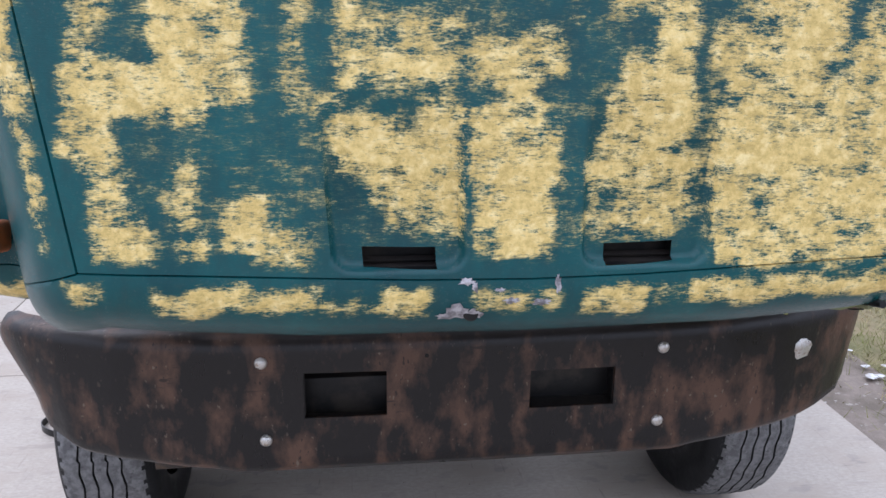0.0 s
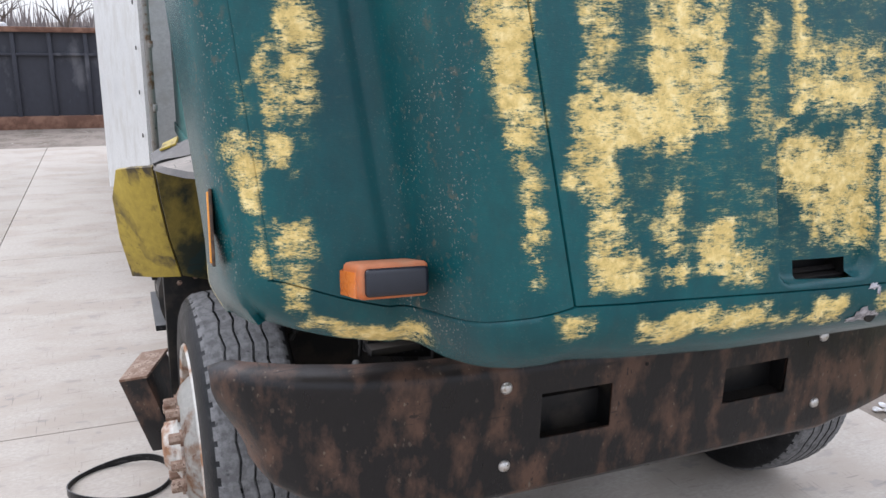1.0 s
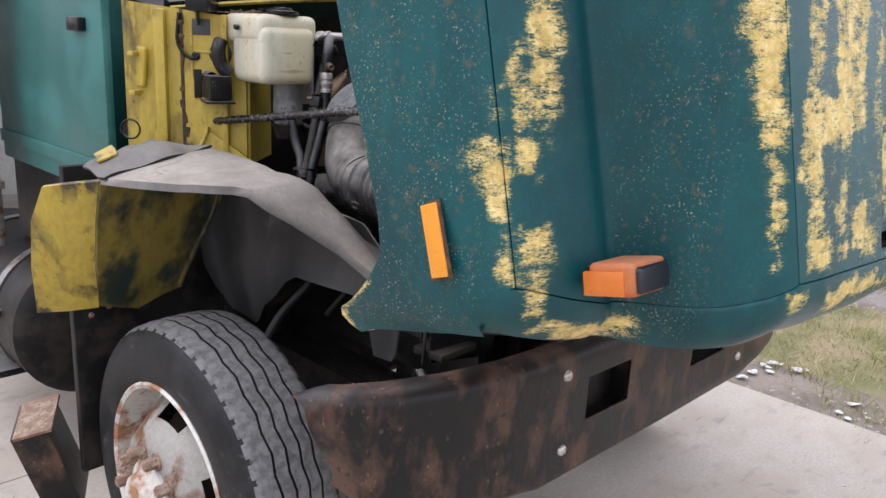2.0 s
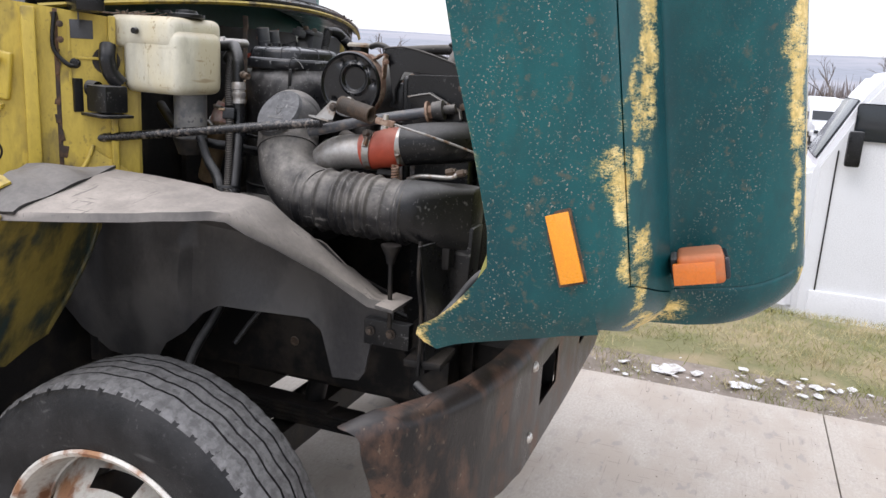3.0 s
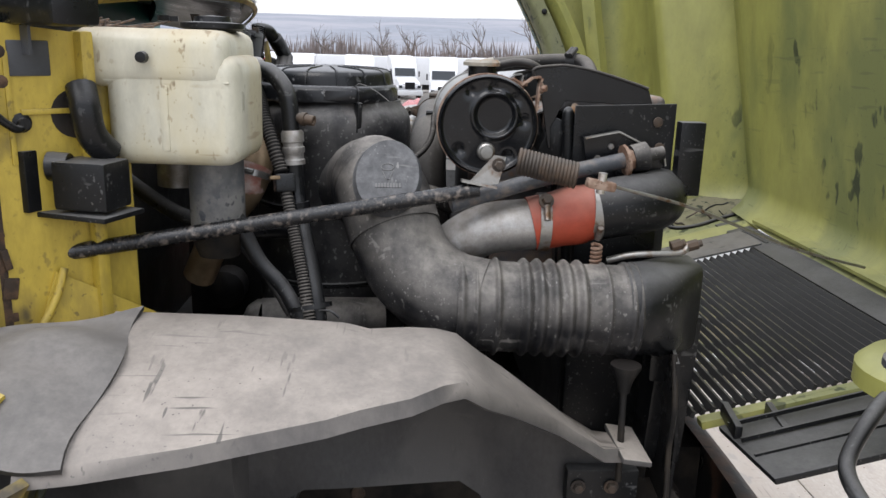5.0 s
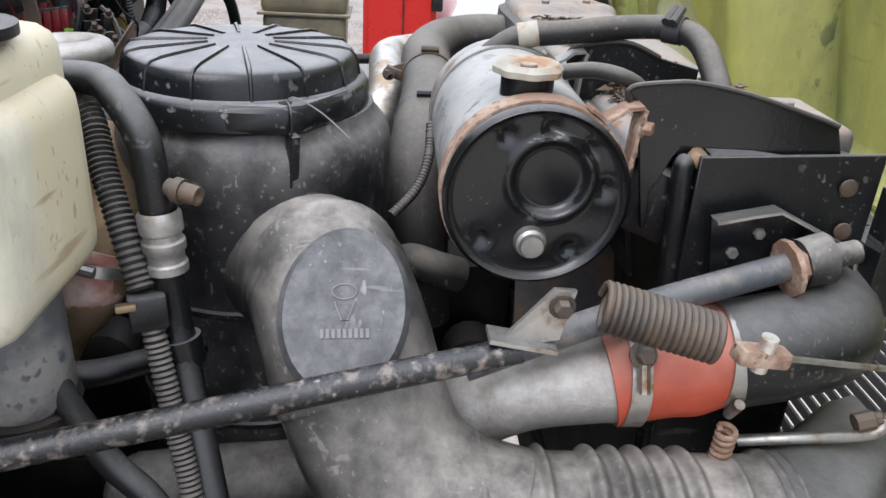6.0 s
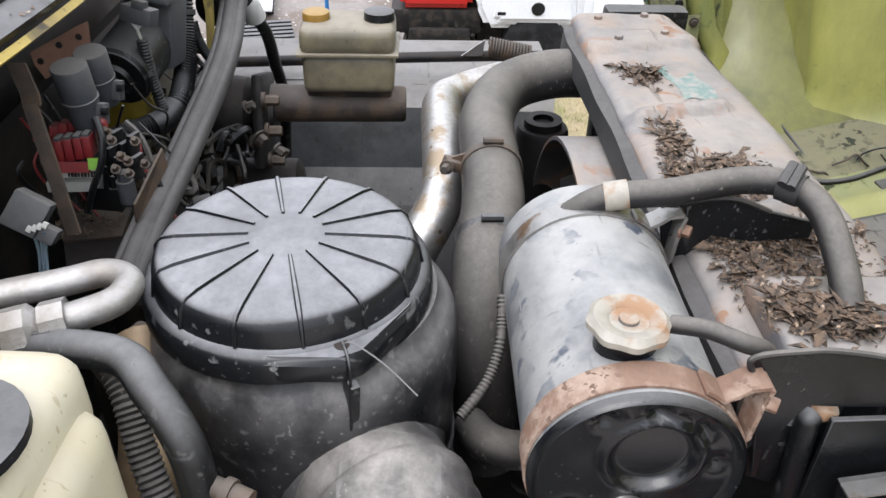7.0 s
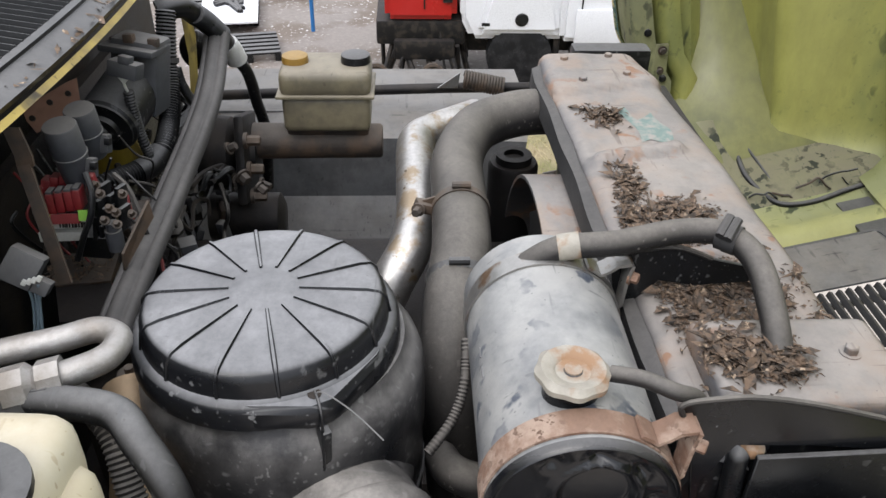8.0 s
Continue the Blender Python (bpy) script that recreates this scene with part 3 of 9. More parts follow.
def hood_point(x, y, z, inset=0.0, far=False):
    """The hood's skin at height z for the section point (x, y) of the reference height."""
    k = interp(x, [(0, 0), (0.745, 0.16), (1.25, 0.085)])
    xx = x + k * (z - 1.45)
    yy = y + 0.145 * (z - 1.45)
    if y > -0.17 and x > 1.2:
        s = (y + 0.17) / 0.12
        y0 = -0.17 + 0.145 * (z - 1.45)
        yy = y0 + (interp(z, BACK_EDGE) + (0.12 * smooth01((z - 1.33) / 0.2) + 0.5 * max(0.0, z - 1.85) ** 1.3 if far else 0.0) - y0) * s
    zb = hood_low(x, y)
    u = max(0.0, min(1.0, (z - zb) / 0.105))
    roll = (1 - u) ** 2.3
    if x < 1.22:
        yy += roll * interp(x, [(0, 0.085), (1.0, 0.07), (1.22, 0.03)])
        xx -= roll * interp(x, [(0.9, 0.0), (1.22, 0.04)])
    else:
        xx -= roll * 0.03
    return Vector((xx, yy + inset, z))


def hood_low(x, y):
    if x < 1.2:
        return interp(x, [(0, 1.288), (0.4, 1.294), (0.6, 1.306), (0.745, 1.316), (0.85, 1.290), (0.9, 1.279), (0.97, 1.280), (1.1, 1.300), (1.2, 1.325)])
    return interp(y, [(-0.24, 1.325), (-0.17, 1.315), (-0.05, 1.243)])


# worn areas as (x, z, x, z, strength)
FRONT_WEAR = [(-0.756, 1.624, -0.670, 1.753, 0.75), (-0.740, 1.745, -0.664, 1.804, 0.7), (-0.668, 1.672, -0.527, 1.746, 0.95), (-0.613, 1.729, -0.467, 1.822, 0.9), (-0.736, 1.804, -0.669, 1.853, 0.55), (-0.618, 1.822, -0.576, 1.854, 0.6), (-0.576, 1.823, -0.456, 1.855, 0.7), (-0.520, 1.694, -0.460, 1.806, 0.55), (-0.496, 1.694, -0.468, 1.729, 0.85), (-0.727, 1.598, -0.674, 1.642, 0.72), (-0.710, 1.509, -0.648, 1.598, 0.68), (-0.719, 1.446, -0.629, 1.518, 0.82), (-0.583, 1.508, -0.548, 1.598, 0.48), (-0.594, 1.444, -0.550, 1.562, 0.5), (-0.570, 1.444, -0.534, 1.490, 0.75), (-0.505, 1.461, -0.447, 1.552, 1), (-0.470, 1.442, -0.416, 1.525, 0.5), (-0.435, 1.437, -0.371, 1.506, 0.62), (-0.406, 1.686, -0.367, 1.857, 0.34)]
MID_WEAR = [(-0.324, 1.808, -0.297, 1.858, 0.8), (-0.317, 1.787, -0.118, 1.839, 0.46), (-0.318, 1.717, -0.118, 1.791, 0.78), (-0.355, 1.693, -0.320, 1.712, 0.9), (-0.329, 1.650, -0.230, 1.686, 0.7), (-0.335, 1.594, -0.119, 1.654, 1), (-0.277, 1.538, -0.119, 1.595, 0.9), (-0.241, 1.484, -0.119, 1.549, 0.68), (-0.193, 1.640, -0.119, 1.694, 0.9), (-0.114, 1.757, 0.050, 1.811, 0.6), (-0.072, 1.749, 0.051, 1.802, 0.85), (-0.072, 1.713, 0.004, 1.757, 0.75), (-0.114, 1.703, -0.062, 1.784, 0.5), (-0.114, 1.566, 0.058, 1.693, 1), (-0.100, 1.500, 0.036, 1.566, 0.95), (-0.061, 1.447, 0.037, 1.499, 0.9), (-0.109, 1.453, -0.071, 1.482, 0.55)]
FAR_WEAR = [(0.111, 1.627, 0.280, 1.703, 0.82), (0.149, 1.685, 0.277, 1.777, 0.8), (0.215, 1.759, 0.279, 1.854, 0.85), (0.126, 1.831, 0.223, 1.866, 0.5), (0.094, 1.495, 0.296, 1.601, 0.74), (0.115, 1.481, 0.257, 1.515, 0.75), (0.132, 1.591, 0.252, 1.648, 0.9), (0.313, 1.418, 0.630, 1.870, 0.72), (0.428, 1.693, 0.543, 1.870, 0.95), (0.362, 1.425, 0.647, 1.508, 0.88), (0.334, 1.498, 0.635, 1.693, 0.92)]
LIP_WEAR = [(-0.767, 1.385, -0.708, 1.406, 0.9), (-0.623, 1.359, -0.365, 1.401, 1), (-0.360, 1.355, -0.290, 1.383, 0.6), (-0.253, 1.346, -0.175, 1.394, 0.95), (-0.318, 1.354, -0.243, 1.377, 0.75), (-0.104, 1.346, 0.048, 1.394, 0.55), (0.088, 1.334, 0.211, 1.394, 1), (0.283, 1.358, 0.656, 1.397, 1), (0.210, 1.356, 0.288, 1.396, 0.5)]
SIDE_WEAR = [(-0.881, 1.847, -0.819, 1.891, 1), (-0.872, 1.781, -0.814, 1.847, 1), (-0.856, 1.731, -0.809, 1.781, 1), (-0.844, 1.680, -0.810, 1.731, 0.95), (-0.833, 1.646, -0.811, 1.680, 0.8), (-0.821, 1.583, -0.802, 1.646, 0.68), (-0.812, 1.522, -0.790, 1.576, 0.95), (-0.810, 1.458, -0.788, 1.522, 0.72), (-0.803, 1.559, -0.793, 1.892, 0.42), (-1.171, 1.765, -1.153, 1.829, 0.9), (-1.143, 1.812, -1.072, 1.844, 0.7), (-1.129, 1.720, -1.074, 1.812, 0.72), (-1.161, 1.691, -1.137, 1.765, 0.85), (-1.157, 1.615, -1.121, 1.691, 0.95), (-1.133, 1.664, -1.079, 1.711, 0.36)]
FENDER_WEAR = [(-1.209, 1.708, -1.188, 1.755, 0.5), (-1.219, 1.584, -1.168, 1.680, 0.88), (-1.205, 1.536, -1.172, 1.585, 0.9), (-1.234, 1.600, -1.214, 1.659, 0.55), (-1.200, 1.487, -1.171, 1.517, 0.65), (-1.192, 1.417, -1.163, 1.488, 0.8), (-1.151, 1.464, -1.087, 1.538, 0.85), (-1.142, 1.358, -1.101, 1.449, 0.75), (-1.113, 1.313, -1.039, 1.347, 0.8), (-1.058, 1.300, -0.903, 1.339, 1), (-1.021, 1.292, -0.896, 1.322, 0.8), (-0.766, 1.378, -0.721, 1.406, 0.95)]

# patches where the green coat is still whole
SOUND = [(-0.696, 1.755, -0.614, 1.838), (0.018, 1.653, 0.110, 1.753), (0.061, 1.671, 0.109, 1.847), (0.088, 1.772, 0.195, 1.844), (0.550, 1.798, 0.592, 1.872), (0.524, 1.731, 0.567, 1.779), (0.395, 1.512, 0.422, 1.559), (-0.118, 1.696, -0.043, 1.730), (0.105, 1.497, 0.147, 1.554), (0.310, 1.699, 0.338, 1.768), (-0.334, 1.467, -0.241, 1.530), (-0.646, 1.571, -0.588, 1.672), (-0.522, 1.557, -0.371, 1.681), (-0.301, 1.690, -0.238, 1.734), (0.304, 1.835, 0.377, 1.868)]
WORN = [(x0, z0, x1 + (0.35 if x1 > 0.6 else 0.0), z1 + (0.4 if z1 > 1.84 else 0.0), k) for x0, z0, x1, z1, k in FRONT_WEAR + MID_WEAR + FAR_WEAR + LIP_WEAR + SIDE_WEAR + FENDER_WEAR]


def wear_at(p0):
    fray = Vector((noise.noise(p0 * 11), 0, noise.noise(p0 * 11 + V(7, 0, 3)))) * 0.017 + Vector((noise.noise(p0 * 34), 0, noise.noise(p0 * 34 + V(2, 9, 3)))) * 0.008
    p = p0 + fray
    w = 0.0
    for x0, z0, x1, z1, k in WORN:
        dx = max(x0 - p.x, p.x - x1)
        dz = max(z0 - p.z, p.z - z1)
        if dx > 0.03 or dz > 0.03:
            continue
        d = max(dx, dz) if max(dx, dz) < 0 else math.hypot(max(dx, 0), max(dz, 0))
        w = max(w, k * smooth01((0.016 - d) / 0.030))
    for x0, z0, x1, z1 in SOUND:
        d = max(x0 - p.x, p.x - x1, z0 - p.z, p.z - z1)
        w *= 1 - 0.85 * smooth01((0.010 - d) / 0.026)
    if p.z > 1.4:
        for e in (*RECESSES[0], *RECESSES[1]):
            w *= 1 - 0.8 * smooth01((0.009 - abs(p.x - e)) / 0.006) * smooth01((1.70 - p.z) / 0.12)
    if p.y > -0.13 and p.x < -1.2:
        edge = interp(p.z, BACK_EDGE) - p.y
        w = max(w, 0.95 * smooth01((0.022 - edge) / 0.02) * smooth01((1.40 - p.z) / 0.05), 0.18 * smooth01((0.008 - edge) / 0.006))
    if p.x > 0.9:
        w = max(w, 0.6)
    base = 0.06 + 0.14 * smooth01((0.73 - abs(p.x)) / 0.03) * smooth01((p.z - 1.43) / 0.05)
    return base + (0.68 - base) * w


def build_hood():
    hood = thing("truck_hood", (0, -0.3, 1.24), "forward-tilted green truck hood with paint worn through to yellow", "hood")
    for skin in ("shell", "liner"):
        outer = skin == "shell"
        half = hood_line(0.014 if outer else 0.03)
        xs = [-0.735 + 0.006 * i for i in range(246)] if outer else [-0.72 + 0.06 * i for i in range(25)]
        if outer:
            for e in [*SLOTS[0], *SLOTS[1]]:
                j = min(range(len(xs)), key=lambda i: abs(xs[i] - e))
                xs[j] = e
        if not outer:
            half[-1].y -= 0.02
        if outer:
            for sx in (0.7465, 1.165):
                line = [(p.x, p.y) for p in half]
                half = [p for p in half if abs(p.x - sx) > 0.007]
                half += [Vector((q, interp(q, line), 0)) for q in (sx - 0.0022, sx, sx + 0.0022)]
                half.sort(key=lambda p: (p.x, p.y))
        cols = [(p.x, p.y, -1) for p in reversed(half)] + [(abs(x), interp(abs(x), SECTION), 1 if x >= 0 else -1) for x in xs] + [(p.x, p.y, 1) for p in half]
        seams = {min(range(len(cols)), key=lambda i: abs(cols[i][0] - sx) + (0 if cols[i][2] == s_ else 9)) for sx in (0.7465, 1.165) for s_ in (-1, 1)} if outer else set()
        levels = [0.0, 0.08, 0.18, 0.3, 0.45, 0.62, 0.8, 0.95] if outer else [0.0, 0.3, 0.6, 0.9]
        # heights above the seam, which bows round the corners
        zs = [1.4102, 1.412, 1.4138, 1.4165, 1.42, 1.424, SLOT_Z[0], 1.4335, 1.439, 1.4445, 1.45, 1.4555, SLOT_Z[1], 1.466, 1.472] if outer else [1.41]
        z = 1.48 if outer else 1.462
        while z < HOOD_TOP:
            zs.append(z)
            z += (0.010 if z < 1.56 else 0.016 if z < 1.95 else 0.06) if outer else 0.05
        zs.append(HOOD_TOP)
        bm = bmesh.new()
        wear = bm.verts.layers.float.new("wear")
        lich = bm.verts.layers.float.new("lichen_shade")
        grid = []
        for lev in levels + zs:
            row = []
            for ci, (x, y, sgn) in enumerate(cols):
                zb = hood_low(x, y)
                bow = interp(x, SEAM) - 1.412 if outer else 0.0
                zz = zb + (1.4065 + bow - zb) * lev if lev < 1.0 else lev + bow * smooth01((1.56 - lev) / 0.14)
                p = hood_point(x, y, zz, 0.0 if outer else 0.016 + 0.075 * smooth01((0.76 - x) / 0.05), sgn > 0)
                if not outer:
                    p.x -= 0.014 * smooth01((x - 1.05) / 0.15)
                    p.y += 0.02 * smooth01((x - 0.78) / 0.08) * smooth01((1.1 - x) / 0.1)
                p.x *= sgn
                if outer:
                    if lev == 1.412 and x < 1.17:
                        p.y += 0.006
                    if ci in seams and lev >= 1.412:
                        p.y += 0.006 if x < 1 else 0.003
                        p.x -= sgn * 0.008 * (x > 1)
                    for r0, r1 in RECESSES:
                        side_in, foot = min(sgn * x - r0, r1 - sgn * x), zz - 1.424
                        d = 0.034 - math.hypot(0.034 - side_in, 0.034 - foot) if side_in < 0.034 and foot < 0.034 else min(side_in, foot)
                        p.y += 0.024 * smooth01(d / 0.011) * smooth01((1.76 - zz) / 0.26)
                v = bm.verts.new(p)
                if outer:
                    v[wear] = wear_at(p)
                    # lichen on side and crease; the crease share also drives the painted shade
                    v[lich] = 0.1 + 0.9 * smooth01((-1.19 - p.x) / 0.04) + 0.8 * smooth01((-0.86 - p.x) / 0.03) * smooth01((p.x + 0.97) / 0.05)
                row.append(v)
            grid.append(row)
        for r in range(len(grid) - 1):
            for c in range(len(cols) - 1):
                if outer and r >= len(levels):
                    mid, zmid = (grid[r][c].co.x + grid[r][c + 1].co.x) / 2, (zs[r - len(levels)] + zs[r - len(levels) + 1]) / 2
                    if SLOT_Z[0] < zmid < SLOT_Z[1] and any(a < mid < b_ for a, b_ in SLOTS):
                        continue
                bm.faces.new((grid[r][c], grid[r][c + 1], grid[r + 1][c + 1], grid[r + 1][c]))
        if outer:
            bm.normal_update()
            # returned rim along the bottom and both side edges
            ring = grid[0][:]
            back = [bm.verts.new(v.co + Vector((0, 0.012, 0.012))) for v in ring]
            for v, s_ in zip(back, ring):
                v[wear] = 0.2
            for k in range(len(ring) - 1):
                bm.faces.new((ring[k + 1], ring[k], back[k], back[k + 1]))
            for side in (0, -1):
                col = [r[side] for r in grid]
                inn = [bm.verts.new(v.co + Vector((0.03 if side == 0 else -0.03, -0.006, 0))) for v in col]
                for v in inn:
                    v[wear] = 0.12 + 0.68 * smooth01((1.42 - v.co.z) / 0.05)
                for k in range(len(col) - 1):
                    bm.faces.new((col[k], col[k + 1], inn[k + 1], inn[k]))
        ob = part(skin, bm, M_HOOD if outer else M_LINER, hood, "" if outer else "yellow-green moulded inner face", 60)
    # dark boxes added behind the two slots to stand for the shade inside
    for a, b_ in SLOTS:
        bm = bmesh.new()
        yy = -0.604
        for dx, dz, sx_, sz_ in ((0, 0.022, b_ - a + 0.03, 0.006), (0, -0.022, b_ - a + 0.03, 0.006), ((b_ - a) / 2 + 0.012, 0, 0.006, 0.05), (-(b_ - a) / 2 - 0.012, 0, 0.006, 0.05)):
            box(bm, ((a + b_) / 2 + dx, yy + 0.022, 1.4445 + dz), (sx_, 0.04, sz_))
        box(bm, ((a + b_) / 2, yy + 0.044, 1.4445), (b_ - a + 0.03, 0.004, 0.05))
        for i in range(0, 4, 3):
            box(bm, ((a + b_) / 2, yy + 0.026 + 0.004 * i, SLOT_Z[0] + 0.004 + 0.009 * i), (b_ - a + 0.02, 0.012, 0.004), (25, 0, 0))
        part("slot_dark_box", bm, M_DARK, hood, "dark box with louvre strips added behind an air slot")
    # badge scar: paint torn off down to the bare sheet
    rnd = random.Random(4)
    for cx, cz, rx, rz in ((-0.128, 1.352, 0.030, 0.017), (-0.100, 1.345, 0.020, 0.013), (-0.150, 1.343, 0.016, 0.008), (-0.113, 1.407, 0.015, 0.007), (-0.098, 1.398, 0.006, 0.011),
                           (0.046, 1.400, 0.006, 0.016), (-0.035, 1.372, 0.016, 0.006), (0.016, 1.368, 0.018, 0.007), (-0.055, 1.392, 0.010, 0.004)):
        bm = bmesh.new()
        rim = []
        for k in range(26):
            th = 2 * math.pi * k / 26
            q = rnd.uniform(0.55, 1.15)
            x, z = cx + rx * q * math.cos(th), cz + rz * q * math.sin(th)
            rim.append(bm.verts.new((x, hood_point(abs(x), interp(abs(x), SECTION), z).y - 0.0012, z)))
        mid = bm.verts.new((cx, hood_point(abs(cx), interp(abs(cx), SECTION), cz).y - 0.0030, cz))
        for k in range(26):
            bm.faces.new((rim[k], rim[(k + 1) % 26], mid))
        part("paint_scar", bm, M_SCAR, hood, "bare silvery sheet where paint tore off")
    for x0, x1 in ((-0.29, -0.18), (-0.15, -0.06), (0.10, 0.21)):
        part("edge_tape", sheet([[(x, hood_point(abs(x), interp(abs(x), SECTION), 1.322).y + dy, 1.322 + dz) for dy, dz in ((-0.002, 0.006), (0.010, -0.006), (0.03, -0.012))] for x in (x0, (x0 + x1) / 2, x1)], 0.002), M_SCAR, hood, "silvery tape along the lower edge")
    pt = hood_point(0.104, -0.63, 1.347)
    part("badge_hole", turned((-0.104, pt.y - 0.004, 1.347), (0, 1, 0), [(0, 0), (0.0, 0.013), (0.004, 0.014), (0.004, 0)], 14), M_DARK, hood)
    # side turn lamps
    for s in (-1, 1):
        tilt = (-12, -3 * s, s * -4)
        lamp = part("turn_signal", bx((s * 0.992, -0.413, 1.443), (0.124, 0.088, 0.060), tilt, 0.012, 3), M_ORANGE, hood, "faded orange turn signal with amber lens")
        part("lens", bx((s * 1.051, -0.405, 1.437), (0.012, 0.080, 0.044), tilt, 0.004), M_AMBER, lamp, "amber side lens")
        part("front_cover", bx((s * 0.987, -0.459, 1.4515), (0.112, 0.012, 0.046), tilt, 0.008, 3), M_GLOSS, lamp, "dark front cover")
        part("mount", bx((s * 0.992, -0.364, 1.433), (0.10, 0.016, 0.046), tilt, 0.008), M_BLACK, lamp)
        bm = bx((s * 1.2505, -0.187, 1.496), (0.008, 0.044, 0.128), (-19, 0, s * 6), 0.002)
        refl = part("side_reflector", bm, M_REFLECTOR, hood, "rectangular amber side reflector")
        part("reflector_frame", bx((s * 1.2480, -0.187, 1.496), (0.006, 0.054, 0.138), (-19, 0, s * 6), 0.002), M_RUST_DARK, refl)
    # the grille, facing the ground while the hood is tipped
    def gz(y):
        return 1.165 - 0.25 * y
    for i in range(25):
        y = 0.105 - 0.0208 * i
        w = 0.60 - 0.05 * smooth01((i - 16) / 9)
        far = w if y > -0.12 else 0.31
        part("grille_slat", bx(((far - w) / 2, y, gz(y)), (w + far, 0.009, 0.014), (20, 0, 0), 0.0), M_GRILLE, hood)
    for i in range(9):
        x = -0.56 + 0.14 * i
        part("grille_rib", bx((x, -0.14, gz(-0.14) - 0.013), (0.008, 0.52, 0.016), (-14, 0, 0), 0.0), M_BLACK, hood)
    part("grille_panel", bx((0, -0.445, gz(-0.43) + 0.004), (1.28, 0.085, 0.012), (-14, 0, 0), 0.004), M_BLACK, hood, "flat black grille surround")
    for s in (-1, 1):
        if s > 0:
            continue
        part("grille_bracket", bx((-0.63, -0.14, gz(-0.14) - 0.004), (0.03, 0.5, 0.018), (-14, 0, 0), 0.003), M_LINER, hood)
        part("lamp_shelf", bx((-0.80, -0.06, gz(-0.06) + 0.02), (0.24, 0.30, 0.012), (-14, 6, 0), 0.003), M_BLACK, hood, "flat black headlamp shelf")
        for k in range(4):
            part("shelf_rib", bx((-0.71 - 0.06 * k, -0.06, gz(-0.06) + 0.03), (0.006, 0.29, 0.008), (-14, 6, 0)), M_BLACK, hood)
        for k in range(3):
            part("headlamp_bracket", bx((-0.70, 0.07 - 0.09 * k, gz(0) + 0.012), (0.11, 0.014, 0.03), (0, 0, -8), 0.003), M_BLACK, hood)
        # headlamp bucket moulding inside the fender
        bm = bmesh.new()
        lathe(bm, (s * 0.99, -0.10, 1.375), (0, 0.0, 1), [(0, 0), (0, 0.11), (0.03, 0.11), (0.05, 0.09), (0.06, 0)], 28)
        box(bm, (s * 1.15, -0.08, 1.42), (0.06, 0.08, 0.14), (-10, s * 6, 0), 0.02)
        part("headlamp_bucket", bm, M_LINER, hood, "yellow-green moulded headlamp bucket")
        part("headlamp_bulb", turned((s * 1.0, -0.04, 1.375), (0.2 * s, 0.1, 1), [(0, 0), (0, 0.04), (0.03, 0.042), (0.035, 0.03), (0.06, 0.028), (0.065, 0)], 18), M_GREY_PLASTIC, hood)
        part("lamp_cable", tube([(s * 1.0, -0.05, 1.39), (s * 1.05, 0.02, 1.37), (s * 1.08, 0.07, 1.30), (s * 1.15, 0.08, 1.275)], 0.012), M_BLACK, hood)
        part("inner_rib", sheet([[(s * 0.72, hood_point(0.745, -0.612, z).y + 0.05 + dy, z) for dy in (-0.05, 0.012)] for z in (1.36, 1.6, 1.9, 2.3, 2.7)], 0.012), M_LINER, hood)
    part("inner_flange", sheet([[(x, hood_point(abs(x), interp(abs(x), SECTION), 1.40).y + d, 1.33 - d * 0.12) for d in (0.085, 0.12, 0.16)] for x in (-0.9, -0.7, -0.4, 0, 0.3, 0.5)], 0.01), M_LINER, hood, "yellow moulded flange above the grille")
    # far fender's inner moulding: shelf, edge flange and upright rib
    part("far_panel", sheet([[(0.315 + 0.17 * u, y, gz(y) + 0.006 + 0.004 * math.sin(3 * u)) for u in (0, 0.25, 0.5, 0.75, 1.0)] for y in (-0.13, -0.22, -0.32, -0.41, -0.43)], 0.006), M_FAR_LINER, hood, "flat grey panel beside the grille")
    part("panel_seal", tube([(0.495, y, gz(y) + 0.004) for y in (-0.12, -0.2, -0.3, -0.38, -0.43)] + [(0.46, -0.447, gz(-0.447) + 0.004), (0.32, -0.45, gz(-0.45) + 0.004)], 0.006, 5, 8), M_BLACK, hood)
    part("edge_flange", sheet([[(0.50 + 0.03 * k, 0.11 - k * 0.66, gz(0.11 - k * 0.66) - 0.012), (0.515 + 0.03 * k, 0.11 - k * 0.66, gz(0.11 - k * 0.66) + 0.004), (0.545 + 0.03 * k, 0.11 - k * 0.66, gz(0.11 - k * 0.66) + 0.012), (0.575 + 0.03 * k, 0.11 - k * 0.66, gz(0.11 - k * 0.66) - 0.002), (0.61 + 0.03 * k, 0.11 - k * 0.66, gz(0.11 - k * 0.66) - 0.006), (0.665 + 0.03 * k, 0.11 - k * 0.66, gz(0.11 - k * 0.66) + 0.004)] for k in (0, 0.2, 0.4, 0.6, 0.8, 1.0)], 0.006), M_LINER, hood, "bowed yellow flange beside the grille panel", 60)
    part("inner_shelf", sheet([[(0.655 + 0.03 * k, 0.11 - k * 0.68, gz(0.11 - k * 0.68) - 0.004), (0.70 + 0.04 * k, 0.11 - k * 0.68, gz(0.11 - k * 0.68) + 0.02), (0.79 + k * 0.05, 0.105 - k * 0.66, 1.205 + 0.13 * k), (0.835 + k * 0.06, 0.10 - k * 0.65, 1.222 + 0.125 * k)] for k in (0, 0.2, 0.4, 0.6, 0.8, 1.0)], 0.008), M_MILDEW, hood, "mildewed moulded shelf behind the flange", 60)
    # sloped wall in the darkened gelcoat, so shade and grime are in its colour
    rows = []
